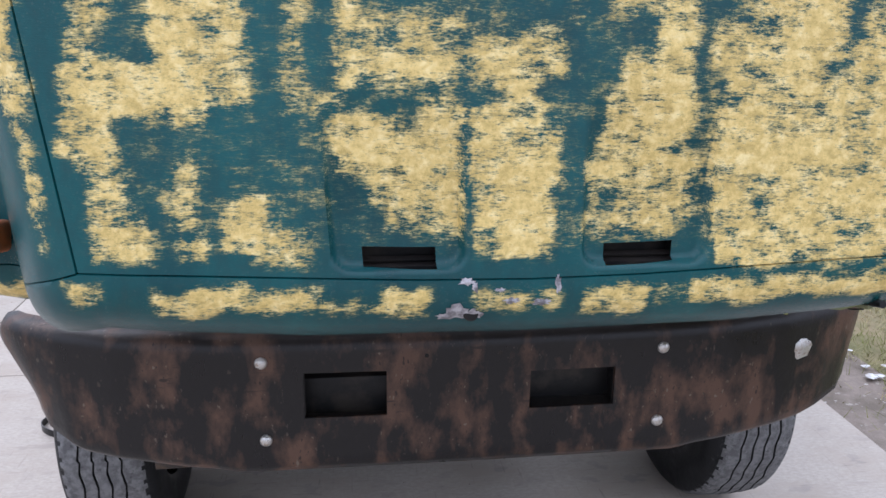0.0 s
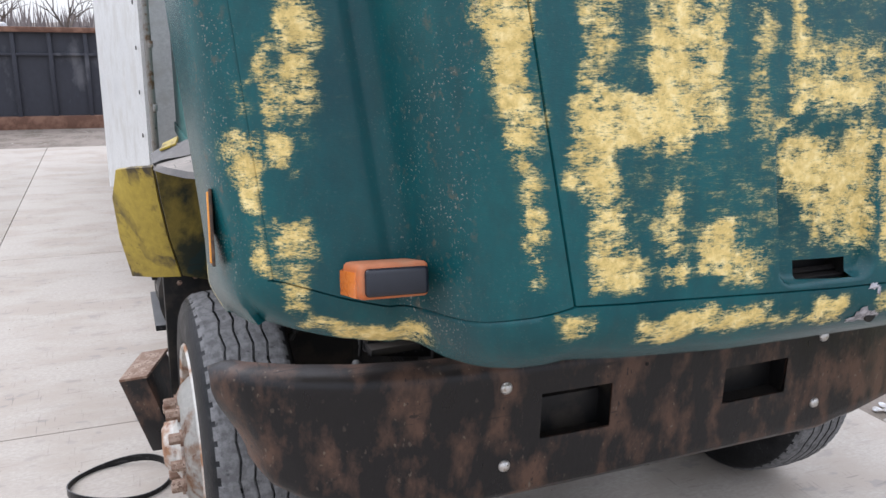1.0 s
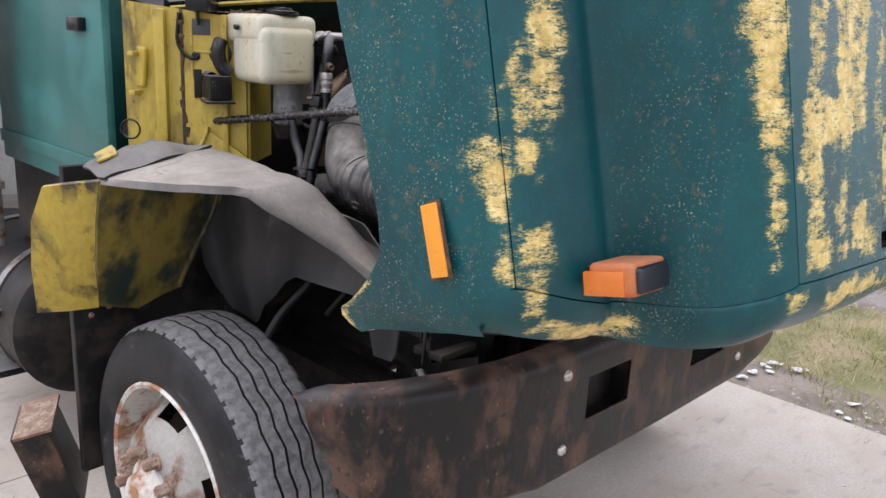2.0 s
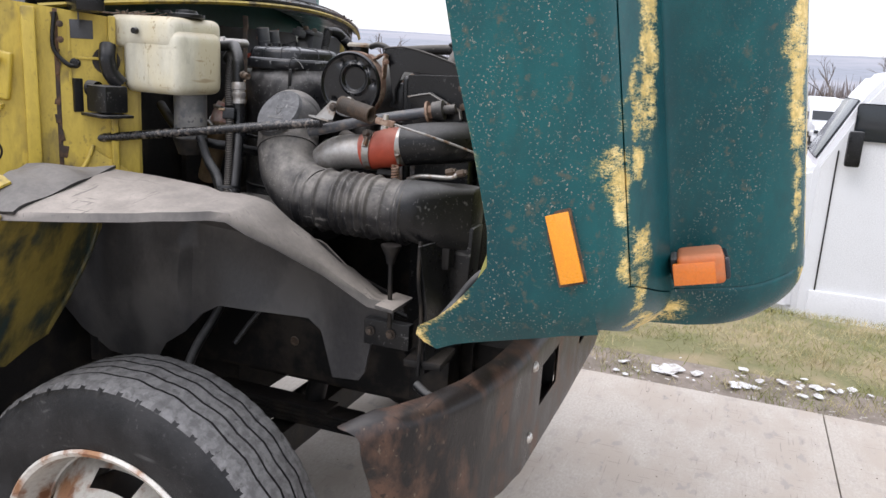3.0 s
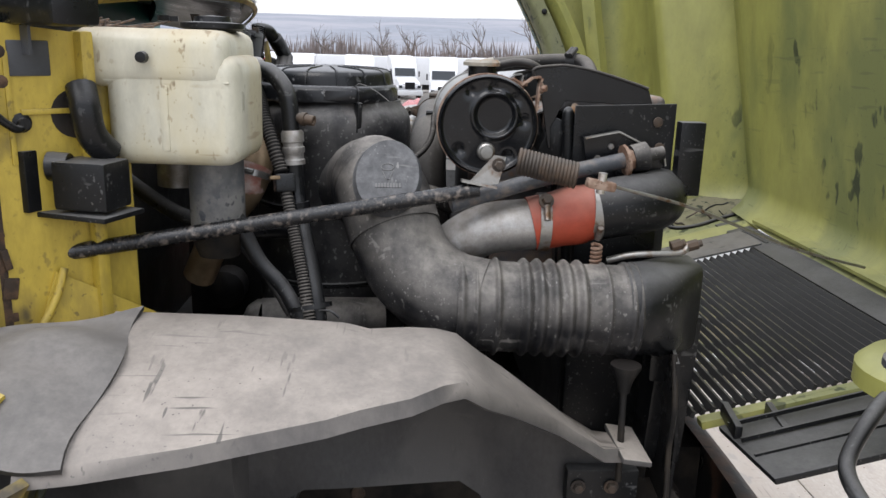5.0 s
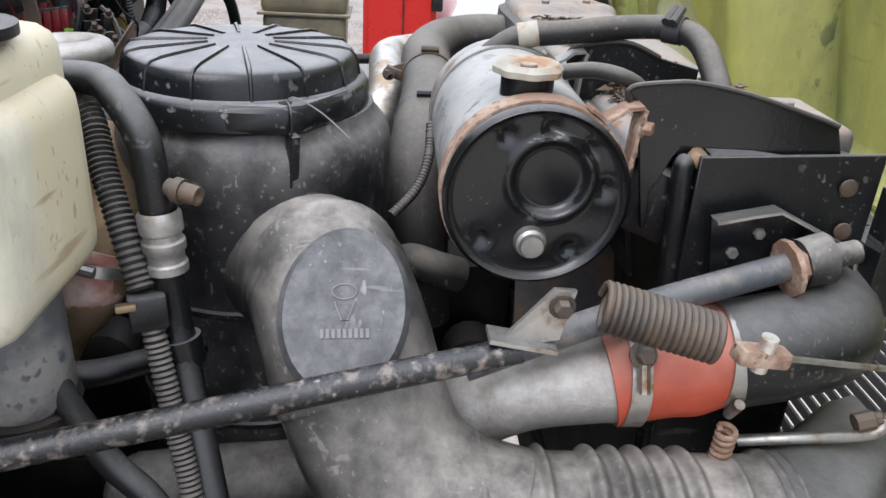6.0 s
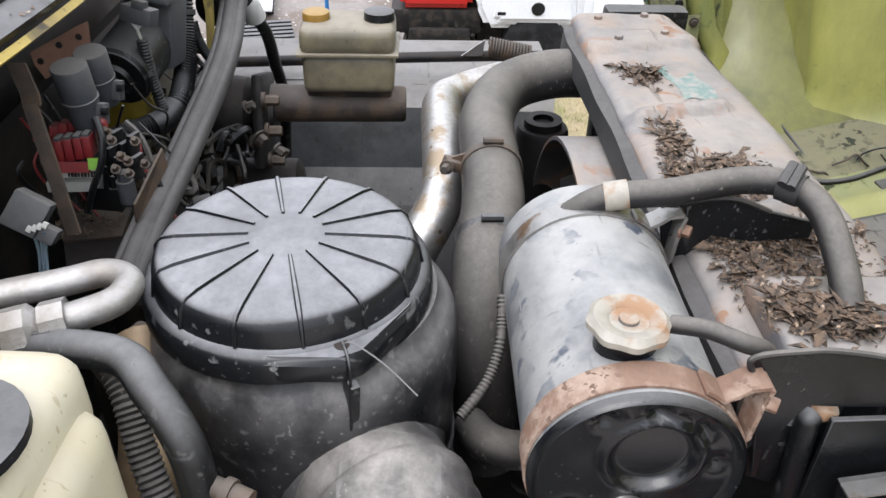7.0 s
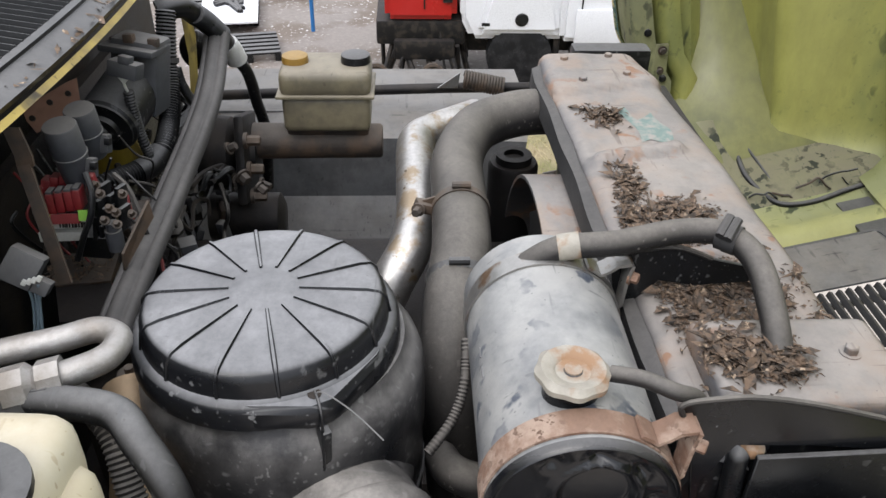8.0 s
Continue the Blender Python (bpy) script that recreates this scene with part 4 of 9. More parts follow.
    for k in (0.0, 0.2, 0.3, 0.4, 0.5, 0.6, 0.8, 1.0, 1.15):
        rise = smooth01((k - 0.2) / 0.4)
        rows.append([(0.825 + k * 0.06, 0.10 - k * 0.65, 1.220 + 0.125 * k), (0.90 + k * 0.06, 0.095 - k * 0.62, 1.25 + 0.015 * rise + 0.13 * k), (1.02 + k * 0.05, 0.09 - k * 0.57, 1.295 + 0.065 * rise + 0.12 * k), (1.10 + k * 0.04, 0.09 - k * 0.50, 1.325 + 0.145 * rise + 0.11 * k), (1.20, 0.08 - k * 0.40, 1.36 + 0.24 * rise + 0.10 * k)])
    part("lower_wall", sheet(rows, 0.008), M_LINER_SHADE, hood, "sloped lower liner wall, darkened for grime and shade", 60)
    part("upright_rib", sheet([[(1.14 + 0.085 * (z - 1.45), -0.16 + 0.16 * (z - 1.4), z), (1.115 + 0.085 * (z - 1.45), -0.13 + 0.16 * (z - 1.4), z), (1.135 + 0.085 * (z - 1.45), -0.09 + 0.16 * (z - 1.4), z)] for z in (1.36, 1.6, 1.9, 2.3, 2.7)], 0.008), M_LINER, hood)
    def far_edge(z):
        return interp(z, BACK_EDGE) + 0.12 * smooth01((z - 1.33) / 0.2) + 0.5 * max(0.0, z - 1.85) ** 1.3
    lip = [1.37 + 0.07 * i for i in range(20)]
    part("fender_lip", sheet([[(1.235 + 0.085 * (z - 1.45), far_edge(z) - 0.012, z), (1.12 + 0.085 * (z - 1.45), far_edge(z) - 0.004, z), (1.055 + 0.085 * (z - 1.45), far_edge(z) - 0.012, z), (1.045 + 0.085 * (z - 1.45), far_edge(z) - 0.03, z), (1.05 + 0.085 * (z - 1.45), far_edge(z) - 0.075, z)] for z in lip], 0.008), M_MILDEW, hood, "mildewed flange round the fender opening", 60)
    part("inner_step", sheet([[(1.115 + 0.085 * (z - 1.45), far_edge(z) - 0.085, z), (1.07 + 0.085 * (z - 1.45), far_edge(z) - 0.095, z), (1.055 + 0.085 * (z - 1.45), far_edge(z) - 0.125, z), (1.075 + 0.085 * (z - 1.45), far_edge(z) - 0.16, z)] for z in lip], 0.006), M_LINER, hood, "", 60)
    for i, z in enumerate((1.45, 1.58, 1.80, 2.0)):
        part("lip_plug", turned((1.045 + 0.085 * (z - 1.45), far_edge(z) - 0.055, z), (-1, 0.1, 0), [(0, 0.011), (0.004, 0.011), (0.006, 0.006), (0.006, 0)], 12), M_BLACK, hood)
    part("hinge_bracket", bx((1.06, -0.01, 1.50), (0.012, 0.045, 0.09), (0, 8, 12), 0.004), M_MILDEW, hood, "dirty bracket plate with two bolts")
    for z in (1.47, 1.53):
        part("bracket_bolt", hexbolt(bmesh.new(), (1.052, -0.01, z), (-1, 0, 0), 0.009, 0.012), M_IRON, hood)
    # dirt-caked corner with loose wires and a taped run along the nose
    part("corner_web", sheet([[(0.99, -0.10, 1.33), (0.97, -0.16, 1.35), (0.98, -0.22, 1.335), (1.0, -0.30, 1.35)], [(0.93, -0.12, 1.285), (0.91, -0.17, 1.31), (0.92, -0.23, 1.285), (0.94, -0.31, 1.31)], [(0.83, -0.13, 1.25), (0.82, -0.19, 1.265), (0.81, -0.25, 1.25), (0.82, -0.32, 1.265)], [(0.74, -0.14, 1.215), (0.73, -0.20, 1.225), (0.725, -0.26, 1.235), (0.73, -0.33, 1.25)]], 0.008), M_MILDEW, hood, "dirt-caked corner web", 80)
    part("wiring_run", tube([(0.93, -0.225, 1.30), (0.80, -0.215, 1.275), (0.735, -0.245, 1.25), (0.675, -0.276, 1.248), (0.66, -0.35, 1.262), (0.675, -0.44, 1.288), (0.69, -0.52, 1.305), (0.69, -0.60, 1.325)], 0.0075), M_BLACK, hood, "taped black wiring run")
    part("wiring_run", tube([(0.98, -0.20, 1.36), (0.90, -0.24, 1.315), (0.80, -0.27, 1.28), (0.70, -0.29, 1.252)], 0.004), M_BLACK, hood)
    rnd = random.Random(77)
    for i in range(5):
        q = Vector((0.69 + rnd.uniform(-0.004, 0.02), -0.20 - 0.06 * i, 1.25 + 0.015 * i))
        pts = [q]
        for k in range(4):
            pts.append(pts[-1] + Vector((rnd.uniform(-0.01, 0.01), -rnd.uniform(0.01, 0.03), rnd.uniform(-0.02, 0.02))))
        part("loose_wire", tube(pts, rnd.choice((0.002, 0.003)), 6, 6), rnd.choice((M_BLACK, M_HOSE, M_IRON)), hood)
    return hood


build_hood()

# ---- bumper ----
def bumper_y(x):
    a = abs(x)
    return interp(a, [(0, 0.0), (0.60, 0.004), (0.75, 0.010), (0.92, 0.035), (1.06, 0.075), (1.16, 0.12), (1.215, 0.165), (1.235, 0.205)])


def build_bumper():
    b_ = thing("front_bumper", (0, 0.05, 0.64), "rusting black steel front bumper with curved ends", "bumper")
    holes = [(-0.430, -0.215, 0.815, 0.945), (0.17, 0.405, 0.832, 0.930)]
    xs = sorted({-1.235 + 0.0247 * i for i in range(101)} | {h[i] for h in holes for i in (0, 1)})
    xs = [x for i, x in enumerate(xs) if i == 0 or x - xs[i - 1] > 1e-4]
    zt = [0.0, 0.06, 0.13, 0.25, 0.34, 0.41, 0.452, 0.53, 0.62, 0.69, 0.733, 0.78, 0.83, 0.88, 0.92, 0.945, 0.965, 0.98, 0.99, 1.0]

    def low(x):
        return interp(abs(x), [(0, 0.655), (0.60, 0.655), (0.66, 0.668), (1.0, 0.71), (1.16, 0.75), (1.235, 0.80)])

    def high(x):
        return 1.05 + 0.02 * (abs(x) / 1.2) ** 2 - 0.035 * max(0.0, (abs(x) - 1.185) / 0.05) ** 2

    rows = []
    bm = bmesh.new()
    outer, inner = [], []
    for k, t in enumerate(zt):
        ro, ri = [], []
        for x in xs:
            z = low(x) + (high(x) - low(x)) * t
            y = bumper_y(x)
            top = max(0.0, (t - 0.88) / 0.12)
            bot = max(0.0, (0.06 - t) / 0.06)
            y += 0.055 * (1 - math.sqrt(max(0.0, 1 - top ** 2))) + 0.02 * bot ** 2
            # the ends taper inwards below
            a = abs(x)
            xx = math.copysign(1.02 + (a - 1.02) * ((0.62 + 0.38 * smooth01(t * 1.1)) if x < 0 else (0.88 + 0.12 * smooth01(t * 1.1))), x) if a > 1.02 else x
            ro.append(bm.verts.new((xx, y, z)))
            ri.append(bm.verts.new((xx * 0.993, y + 0.007, z)))
        outer.append(ro)
        inner.append(ri)
    zmid = lambda r: (outer[r][40].co.z + outer[r + 1][40].co.z) / 2
    for r in range(len(zt) - 1):
        for c in range(len(xs) - 1):
            mx = (xs[c] + xs[c + 1]) / 2
            mz = (outer[r][c].co.z + outer[r + 1][c].co.z) / 2
            if any(h[0] < mx < h[1] and h[2] - 0.01 < mz < h[3] + 0.005 for h in holes):
                continue
            bm.faces.new((outer[r][c], outer[r][c + 1], outer[r + 1][c + 1], outer[r + 1][c]))
            bm.faces.new((inner[r][c + 1], inner[r][c], inner[r + 1][c], inner[r + 1][c + 1]))
    n = len(xs)
    for r in (0, -1):
        for c in range(n - 1):
            bm.faces.new((outer[r][c], inner[r][c], inner[r][c + 1], outer[r][c + 1]))
    for c in (0, -1):
        for r in range(len(zt) - 1):
            bm.faces.new((outer[r][c], outer[r + 1][c], inner[r + 1][c], inner[r][c]))
    bmesh.ops.recalc_face_normals(bm, faces=bm.faces[:])
    part("face_bar", bm, M_BUMPER, b_, smooth=50)
    for x0, x1, z0, z1 in holes:
        bm = bmesh.new()
        t, d = 0.008, 0.26
        x0, x1, z0, z1 = x0 - 0.012, x1 + 0.012, z0 - 0.02, z1 + 0.035
        box(bm, ((x0 + x1) / 2, d / 2 + 0.012, z1 - 0.006), (x1 - x0, d, t))
        box(bm, ((x0 + x1) / 2, d / 2 + 0.012, z0 - 0.004), (x1 - x0, d, t))
        box(bm, (x0 + 0.004, d / 2 + 0.012, (z0 + z1) / 2), (t, d, z1 - z0))
        box(bm, (x1 - 0.004, d / 2 + 0.012, (z0 + z1) / 2), (t, d, z1 - z0))
        box(bm, ((x0 + x1) / 2, d + 0.01, (z0 + z1) / 2), (x1 - x0, 0.01, z1 - z0))
        part("tow_pocket", bm, M_DARK, b_, "dark recessed tow-hook pocket")
    for x, z in ((-0.535, 0.98), (-0.532, 0.759), (0.535, 0.98), (0.537, 0.76)):
        part("bumper_bolt", turned((x, bumper_y(x) + 0.002, z), (0, -1, 0), [(0, 0.0165), (0.005, 0.0165), (0.010, 0.013), (0.013, 0.007), (0.014, 0)], 18), M_BOLT, b_, "round-headed bright bolt")
    part("step_plug", turned((0.965, bumper_y(0.965) + 0.006, 0.945), (0.2, -1, 0.1), [(0, 0.036), (0.004, 0.04), (0.006, 0.028), (0.012, 0.02), (0.014, 0)], 7), M_BOLT, b_, "torn bright metal around a lost step")
    for x in (-0.11, 0.085):
        part("small_hole", turned((x, 0.0, 0.985), (0, -1, 0), [(0, 0.006), (0.001, 0.006), (0.001, 0)], 10), M_DARK, b_)
    return b_


build_bumper()

# ---- wheels ----
def build_wheel(side, at, steer, name, label, group="", small=False):
    w = thing(name, (at[0], at[1], 0.0), label, "wheel", group)
    R, W = 0.505, 0.27
    z = R - 0.012
    ax = Vector((-side * -1, 0, 0))
    ax = Vector((side, 0, 0))
    c = Vector((at[0] - side * W / 2, at[1], z))
    prof = [(-W / 2, 0.32), (-W / 2 - 0.010, 0.336), (-W / 2 - 0.014, 0.36), (-W / 2 - 0.019, 0.405), (-W / 2 - 0.014, 0.44), (-W / 2 - 0.004, 0.466), (-W / 2 + 0.003, 0.477), (-W / 2 + 0.010, 0.485), (-W / 2 + 0.019, 0.4915), (-W / 2 + 0.03, 0.498)]
    tread = [(-W / 2 + 0.03, 0.498)]
    n = 5
    for i in range(n):
        a = -W / 2 + 0.03 + (W - 0.06) * i / n
        b_ = -W / 2 + 0.03 + (W - 0.06) * (i + 1) / n
        cr = lambda q: R - 0.012 * (2 * q / W) ** 2
        tread += [(a + 0.0036, cr(a)), (a + 0.010, cr(a)), (b_ - 0.010, cr(b_)), (b_ - 0.0036, cr(b_))]
        if i < n - 1:
            tread += [(b_ - 0.0028, cr(b_) - 0.014), (b_ + 0.0028, cr(b_) - 0.014)]
    back = [(-h, r) for h, r in reversed(prof)]
    seg = 384
    bm = turned(c, ax, prof + tread[1:] + back, seg)
    # zig-zag the grooves and nick the shoulder
    a, b2 = frame_of(ax)
    for v in bm.verts:
        q = v.co - c
        h = q.dot(ax)
        rr = (q - ax * h).length
        ang = math.atan2(q.dot(b2), q.dot(a))
        k = int(round(ang / (2 * math.pi) * seg)) % seg
        if rr > 0.475 and abs(h) < W / 2 - 0.035:
            saw = abs((k % 14) / 7 - 1) * 2 - 1
            v.co += ax * (0.0042 * saw + 0.0011 * noise.noise((k * 0.9, h * 40, 2)))
            v.co += (q - ax * h).normalized() * 0.0012 * noise.noise((k * 0.35, h * 25, 5))
        elif abs(h) < W / 2 - 0.006 and rr > 0.480:
            v.co -= (q - ax * h).normalized() * (0.004 * abs(noise.noise((k * 0.22, h * 9, 1))) + (0.0035 if k % 7 == 0 else 0.0))
    tyre = part("tyre", bm, [M_TYRE, M_TREAD], w, "grey weathered ribbed truck tyre", 50)
    me = tyre.data
    cen = c
    for p in me.polygons:
        q = Vector(p.center) - cen
        h = q.dot(ax)
        rr = (q - ax * h).length
        # groove faces keep the dark sidewall rubber, which puts their shade into the colour
        if abs(h) < W / 2 - 0.036:
            worn = rr > 0.488 and p.normal.dot((q - ax * h) / rr) > 0.8
        else:
            worn = rr > 0.4865
        if worn:
            p.material_index = 1
    # outward-dished disc with hand holes, hub and lug nuts
    o = c + ax * (W / 2)
    rimp = [(-0.02, 0.322), (0.012, 0.334), (0.019, 0.327), (0.012, 0.315), (-0.04, 0.308), (-0.085, 0.292), (-0.09, 0.28)]
    rim = part("rim", turned(o, ax, rimp, 64), M_RIM, w, "white-painted steel rim rusting at its flange")
    bm = bmesh.new()
    rings = [(-0.088, 0.288), (-0.045, 0.258), (0.0, 0.225), (0.035, 0.195), (0.052, 0.165), (0.052, 0.10)]
    sg = 80
    g = []
    for h, r in rings:
        g.append([bm.verts.new(o + ax * h + r * (math.cos(2 * math.pi * k / sg) * a + math.sin(2 * math.pi * k / sg) * b2)) for k in range(sg)])
    for i in range(len(g) - 1):
        for k in range(sg):
            if i in (1,) and (k % 16) < 7:
                continue
            j = (k + 1) % sg
            bm.faces.new((g[i][k], g[i][j], g[i + 1][j], g[i + 1][k]))
    bmesh.ops.solidify(bm, geom=bm.faces[:], thickness=0.008)
    part("disc", bm, M_RIM, w, "white wheel disc with hand holes")
    part("hub", turned(o, ax, [(0.02, 0.12), (0.060, 0.112), (0.075, 0.085), (0.095, 0.078), (0.108, 0.06), (0.112, 0)], 40), M_RIM, w, "white hub with greasy cap")
    part("brake_drum", turned(c, ax, [(-0.13, 0), (-0.13, 0.2), (0.03, 0.22), (0.05, 0.15), (0.05, 0)], 32), M_DARK, w)
    for k in range(10):
        th = 2 * math.pi * k / 10
        p = o + ax * 0.05 + 0.14 * (math.cos(th) * a + math.sin(th) * b2)
        part("lug_nut", hexbolt(bmesh.new(), p, ax, 0.018, 0.045), M_RUST, w, "rusty lug nut")
    WHEELS.append(w)
    w.matrix_basis = Matrix.Translation(w.location) @ Euler((0, 0, radians(steer))).to_matrix().to_4x4()
    return w


WHEELS = []
build_wheel(-1, (-1.23, 0.90), 1, "front_wheel", "steered front wheel with white rim and rusty lugs", "front wheels")
build_wheel(1, (1.23, 0.90), 1, "front_wheel", "steered front wheel with white rim and rusty lugs", "front wheels")
for yy in (6.6,):
    build_wheel(-1, (-1.26, yy), 0, "rear_wheel", "rear truck wheel under the box body", "rear wheels")

# ---- truck: frame, cab, box ----
def build_truck():
    t = thing("box_truck", (0, 2.0, 0.0), "old green and yellow conventional truck with its hood tipped open", "truck")
    for s in (-1, 1):
        bm = bmesh.new()
        box(bm, (s * 0.43, 3.6, 0.86), (0.012, 6.8, 0.24), bevel=0.002)
        box(bm, (s * 0.40, 3.6, 0.975), (0.07, 6.8, 0.012))
        box(bm, (s * 0.40, 3.6, 0.745), (0.07, 6.8, 0.012))
        part("frame_rail", bm, M_DARK, t, "oily black frame rail")
        bm = bmesh.new()
        for i in range(5):
            box(bm, (s * 0.43, 0.92, 0.60 + 0.014 * i), (0.085, 1.25 - 0.2 * i, 0.012), (0, 0, 0), 0.002)
        part("leaf_spring", bm, M_DARK, t)
        part("shock_absorber", tube([(s * 0.40, 0.80, 0.58), (s * 0.38, 0.72, 1.0)], 0.035), M_DARK, t)
    part("axle", bx((0, 0.90, 0.50), (1.9, 0.10, 0.11), bevel=0.02), M_DARK, t, "front axle beam")
    part("tie_rod", tube([(-0.85, 1.08, 0.46), (0.85, 1.08, 0.46)], 0.02), M_DARK, t)
    part("crossmember", bx((0, 0.28, 0.74), (0.86, 0.12, 0.16), bevel=0.01), M_DARK, t)
    part("crossmember", bx((0, 0.10, 0.80), (1.0, 0.06, 0.2), bevel=0.01), M_DARK, t)
    part("skid_bar", bx((-0.05, 0.36, 0.52), (1.7, 0.05, 0.03), (0, 0, 2), 0.004), M_IRON, t)
    # engine mass under the hoses
    bm = bmesh.new()
    box(bm, (0.02, 0.86, 1.12), (0.46, 0.74, 0.62), bevel=0.03)
    box(bm, (0.02, 0.90, 1.44), (0.30, 0.62, 0.10), bevel=0.02)
    for i in range(5):
        lathe(bm, (-0.24, 0.56 + 0.14 * i, 1.30), (-1, 0, 0), [(0, 0.045), (0.06, 0.045), (0.07, 0.03), (0.07, 0)], 14)
    part("engine_block", bm, M_DARK, t, "grimy dark engine block")
    part("oil_pan", bx((0.02, 0.8, 0.74), (0.36, 0.6, 0.16), bevel=0.03), M_DARK, t)
    # firewall and angled cowl side in yellow
    part("firewall", bx((0.05, 1.36, 1.35), (1.66, 0.03, 1.06)), M_DARK, t, "dark grimy firewall")
    bm = bmesh.new()
    plate(bm, [(-1.06, 1.43, 1.385), (-0.79, 1.155, 1.385), (-0.79, 1.155, 1.86), (-1.06, 1.43, 1.90)], 0.012)
    part("cowl_side", bm, M_YELLOW, t, "yellow painted cowl side panel")
    part("cowl_return", plate(bmesh.new(), [(-0.79, 1.16, 1.40), (-0.60, 1.33, 1.40), (-0.60, 1.33, 1.86), (-0.79, 1.16, 1.86)], 0.012), M_YELLOW, t)
    part("cowl_pillar", bx((-0.985, 1.335, 1.66), (0.05, 0.035, 0.44), (0, 0, 45), 0.008), M_YELLOW, t)
    seam = part("cowl_seam", bx((-0.938, 1.292, 1.60), (0.012, 0.006, 0.56), (0, 0, -45), 0.001), M_RUST_DARK, t, "rusted open seam")
    rnd = random.Random(21)
    for i in range(12):
        z = 1.86 - 0.045 * i
        part("seam_weld", bx((-0.938 + rnd.uniform(-0.006, 0.006), 1.288 + rnd.uniform(-0.004, 0.004), z), (rnd.uniform(0.010, 0.022), 0.006, rnd.uniform(0.012, 0.035)), (0, rnd.uniform(-20, 20), -45), 0.002), M_RUST_DARK, seam)
    part("cowl_gusset", plate(bmesh.new(), [(-0.895, 1.235, 1.515), (-0.80, 1.12, 1.42), (-0.87, 1.19, 1.36), (-0.93, 1.265, 1.36), (-0.925, 1.262, 1.40)], 0.01), M_YELLOW, t, "yellow folded gusset")
    part("gusset_lip", tube([(-0.89, 1.225, 1.52), (-0.905, 1.235, 1.475), (-0.925, 1.255, 1.43)], 0.006), M_YELLOW, t)
    part("cowl_patch", bx((-0.895, 1.246, 1.83), (0.058, 0.006, 0.05), (0, 0, -45), 0.003), M_GREY_PLASTIC, t, "grey metal patch plate")
    part("cowl_strip", bx((-0.918, 1.268, 1.76), (0.008, 0.006, 0.16), (0, 0, -45), 0.002), M_YELLOW, t)
    part("cowl_strip", bx((-0.885, 1.232, 1.755), (0.07, 0.006, 0.008), (0, 0, -45), 0.002), M_YELLOW, t)
    for x, z in ((-0.90, 1.62), (-0.905, 1.56), (-0.87, 1.60), (-0.955, 1.80), (-0.955, 1.84)):
        part("cowl_rivet", turned((x, x + 2.214, z), (-0.7, -0.7, 0), [(0, 0.009), (0.004, 0.009), (0.006, 0.004), (0.006, 0)], 10), M_RUST_DARK, t)
    part("cowl_hole", turned((-0.852, 1.205, 1.75), (-0.7, -0.7, 0), [(0.0, 0.036), (0.004, 0.036), (0.004, 0.0)], 22), M_DARK, t)
    part("tank_hose", tube([(-0.86, 1.19, 1.79), (-0.875, 1.18, 1.76), (-0.87, 1.175, 1.72), (-0.85, 1.16, 1.69)], 0.022), M_BLACK, t, "black rubber elbow behind the tank")
    part("cowl_stiffener", bx((-0.845, 1.19, 1.62), (0.04, 0.02, 0.5), (0, 0, 45), 0.006), M_YELLOW, t)
    part("hinge_plate", bx((-1.035, 1.375, 1.70), (0.016, 0.042, 0.125), (8, 0, 10), 0.007, 3), M_YELLOW, t, "yellow hinge plate")
    for z in (1.62, 1.74):
        part("hinge_bar", bx((-1.04, 1.39, z), (0.10, 0.02, 0.014), (0, 0, 40), 0.003), M_YELLOW, t)
    part("grommet_hole", turned((-1.06, 1.418, 1.50), (-0.7, -0.7, 0), [(0, 0.032), (0.004, 0.034), (0.006, 0.03), (0.002, 0.026), (0.002, 0)], 20), M_BLACK, t)
    part("grommet", turned((-0.905, 1.262, 1.74), (-0.7, -0.7, 0), [(0, 0.014), (0.008, 0.014), (0.01, 0.008), (0.02, 0.008), (0.02, 0)], 16), M_BLACK, t)
    part("cowl_wire", tube([(-0.905, 1.25, 1.74), (-0.93, 1.26, 1.735), (-0.955, 1.285, 1.78), (-0.95, 1.28, 1.87)], 0.006), M_BLACK, t)
    # lower flared flange in yellow with black bolts
    inner = [[(-1.29, 1.12, 1.40), (-1.10, 1.17, 1.405), (-0.95, 1.225, 1.41), (-0.82, 1.275, 1.41)], [(-1.275, 1.20, 1.27), (-1.05, 1.235, 1.27), (-0.93, 1.26, 1.27), (-0.827, 1.279, 1.27)],
             [(-1.25, 1.29, 1.11), (-1.07, 1.31, 1.11), (-0.97, 1.317, 1.11), (-0.90, 1.322, 1.11)], [(-1.21, 1.385, 0.94), (-1.08, 1.40, 0.90), (-0.99, 1.406, 0.93), (-0.914, 1.412, 0.945)]]
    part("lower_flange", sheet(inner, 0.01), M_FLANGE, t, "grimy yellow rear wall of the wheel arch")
    outer = [[(-1.40, 1.235, 1.375), (-1.36, 1.165, 1.392), (-1.293, 1.117, 1.402)], [(-1.42, 1.29, 1.27), (-1.36, 1.225, 1.27), (-1.279, 1.196, 1.27)], [(-1.41, 1.36, 1.11), (-1.34, 1.305, 1.11), (-1.254, 1.286, 1.11)], [(-1.38, 1.44, 0.94), (-1.30, 1.40, 0.94), (-1.214, 1.381, 0.94)]]
    part("flange_edge", sheet(outer, 0.012), M_YELLOW, t, "bright yellow rolled outer edge")
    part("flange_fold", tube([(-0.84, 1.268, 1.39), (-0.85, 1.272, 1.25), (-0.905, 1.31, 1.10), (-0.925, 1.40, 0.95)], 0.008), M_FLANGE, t)
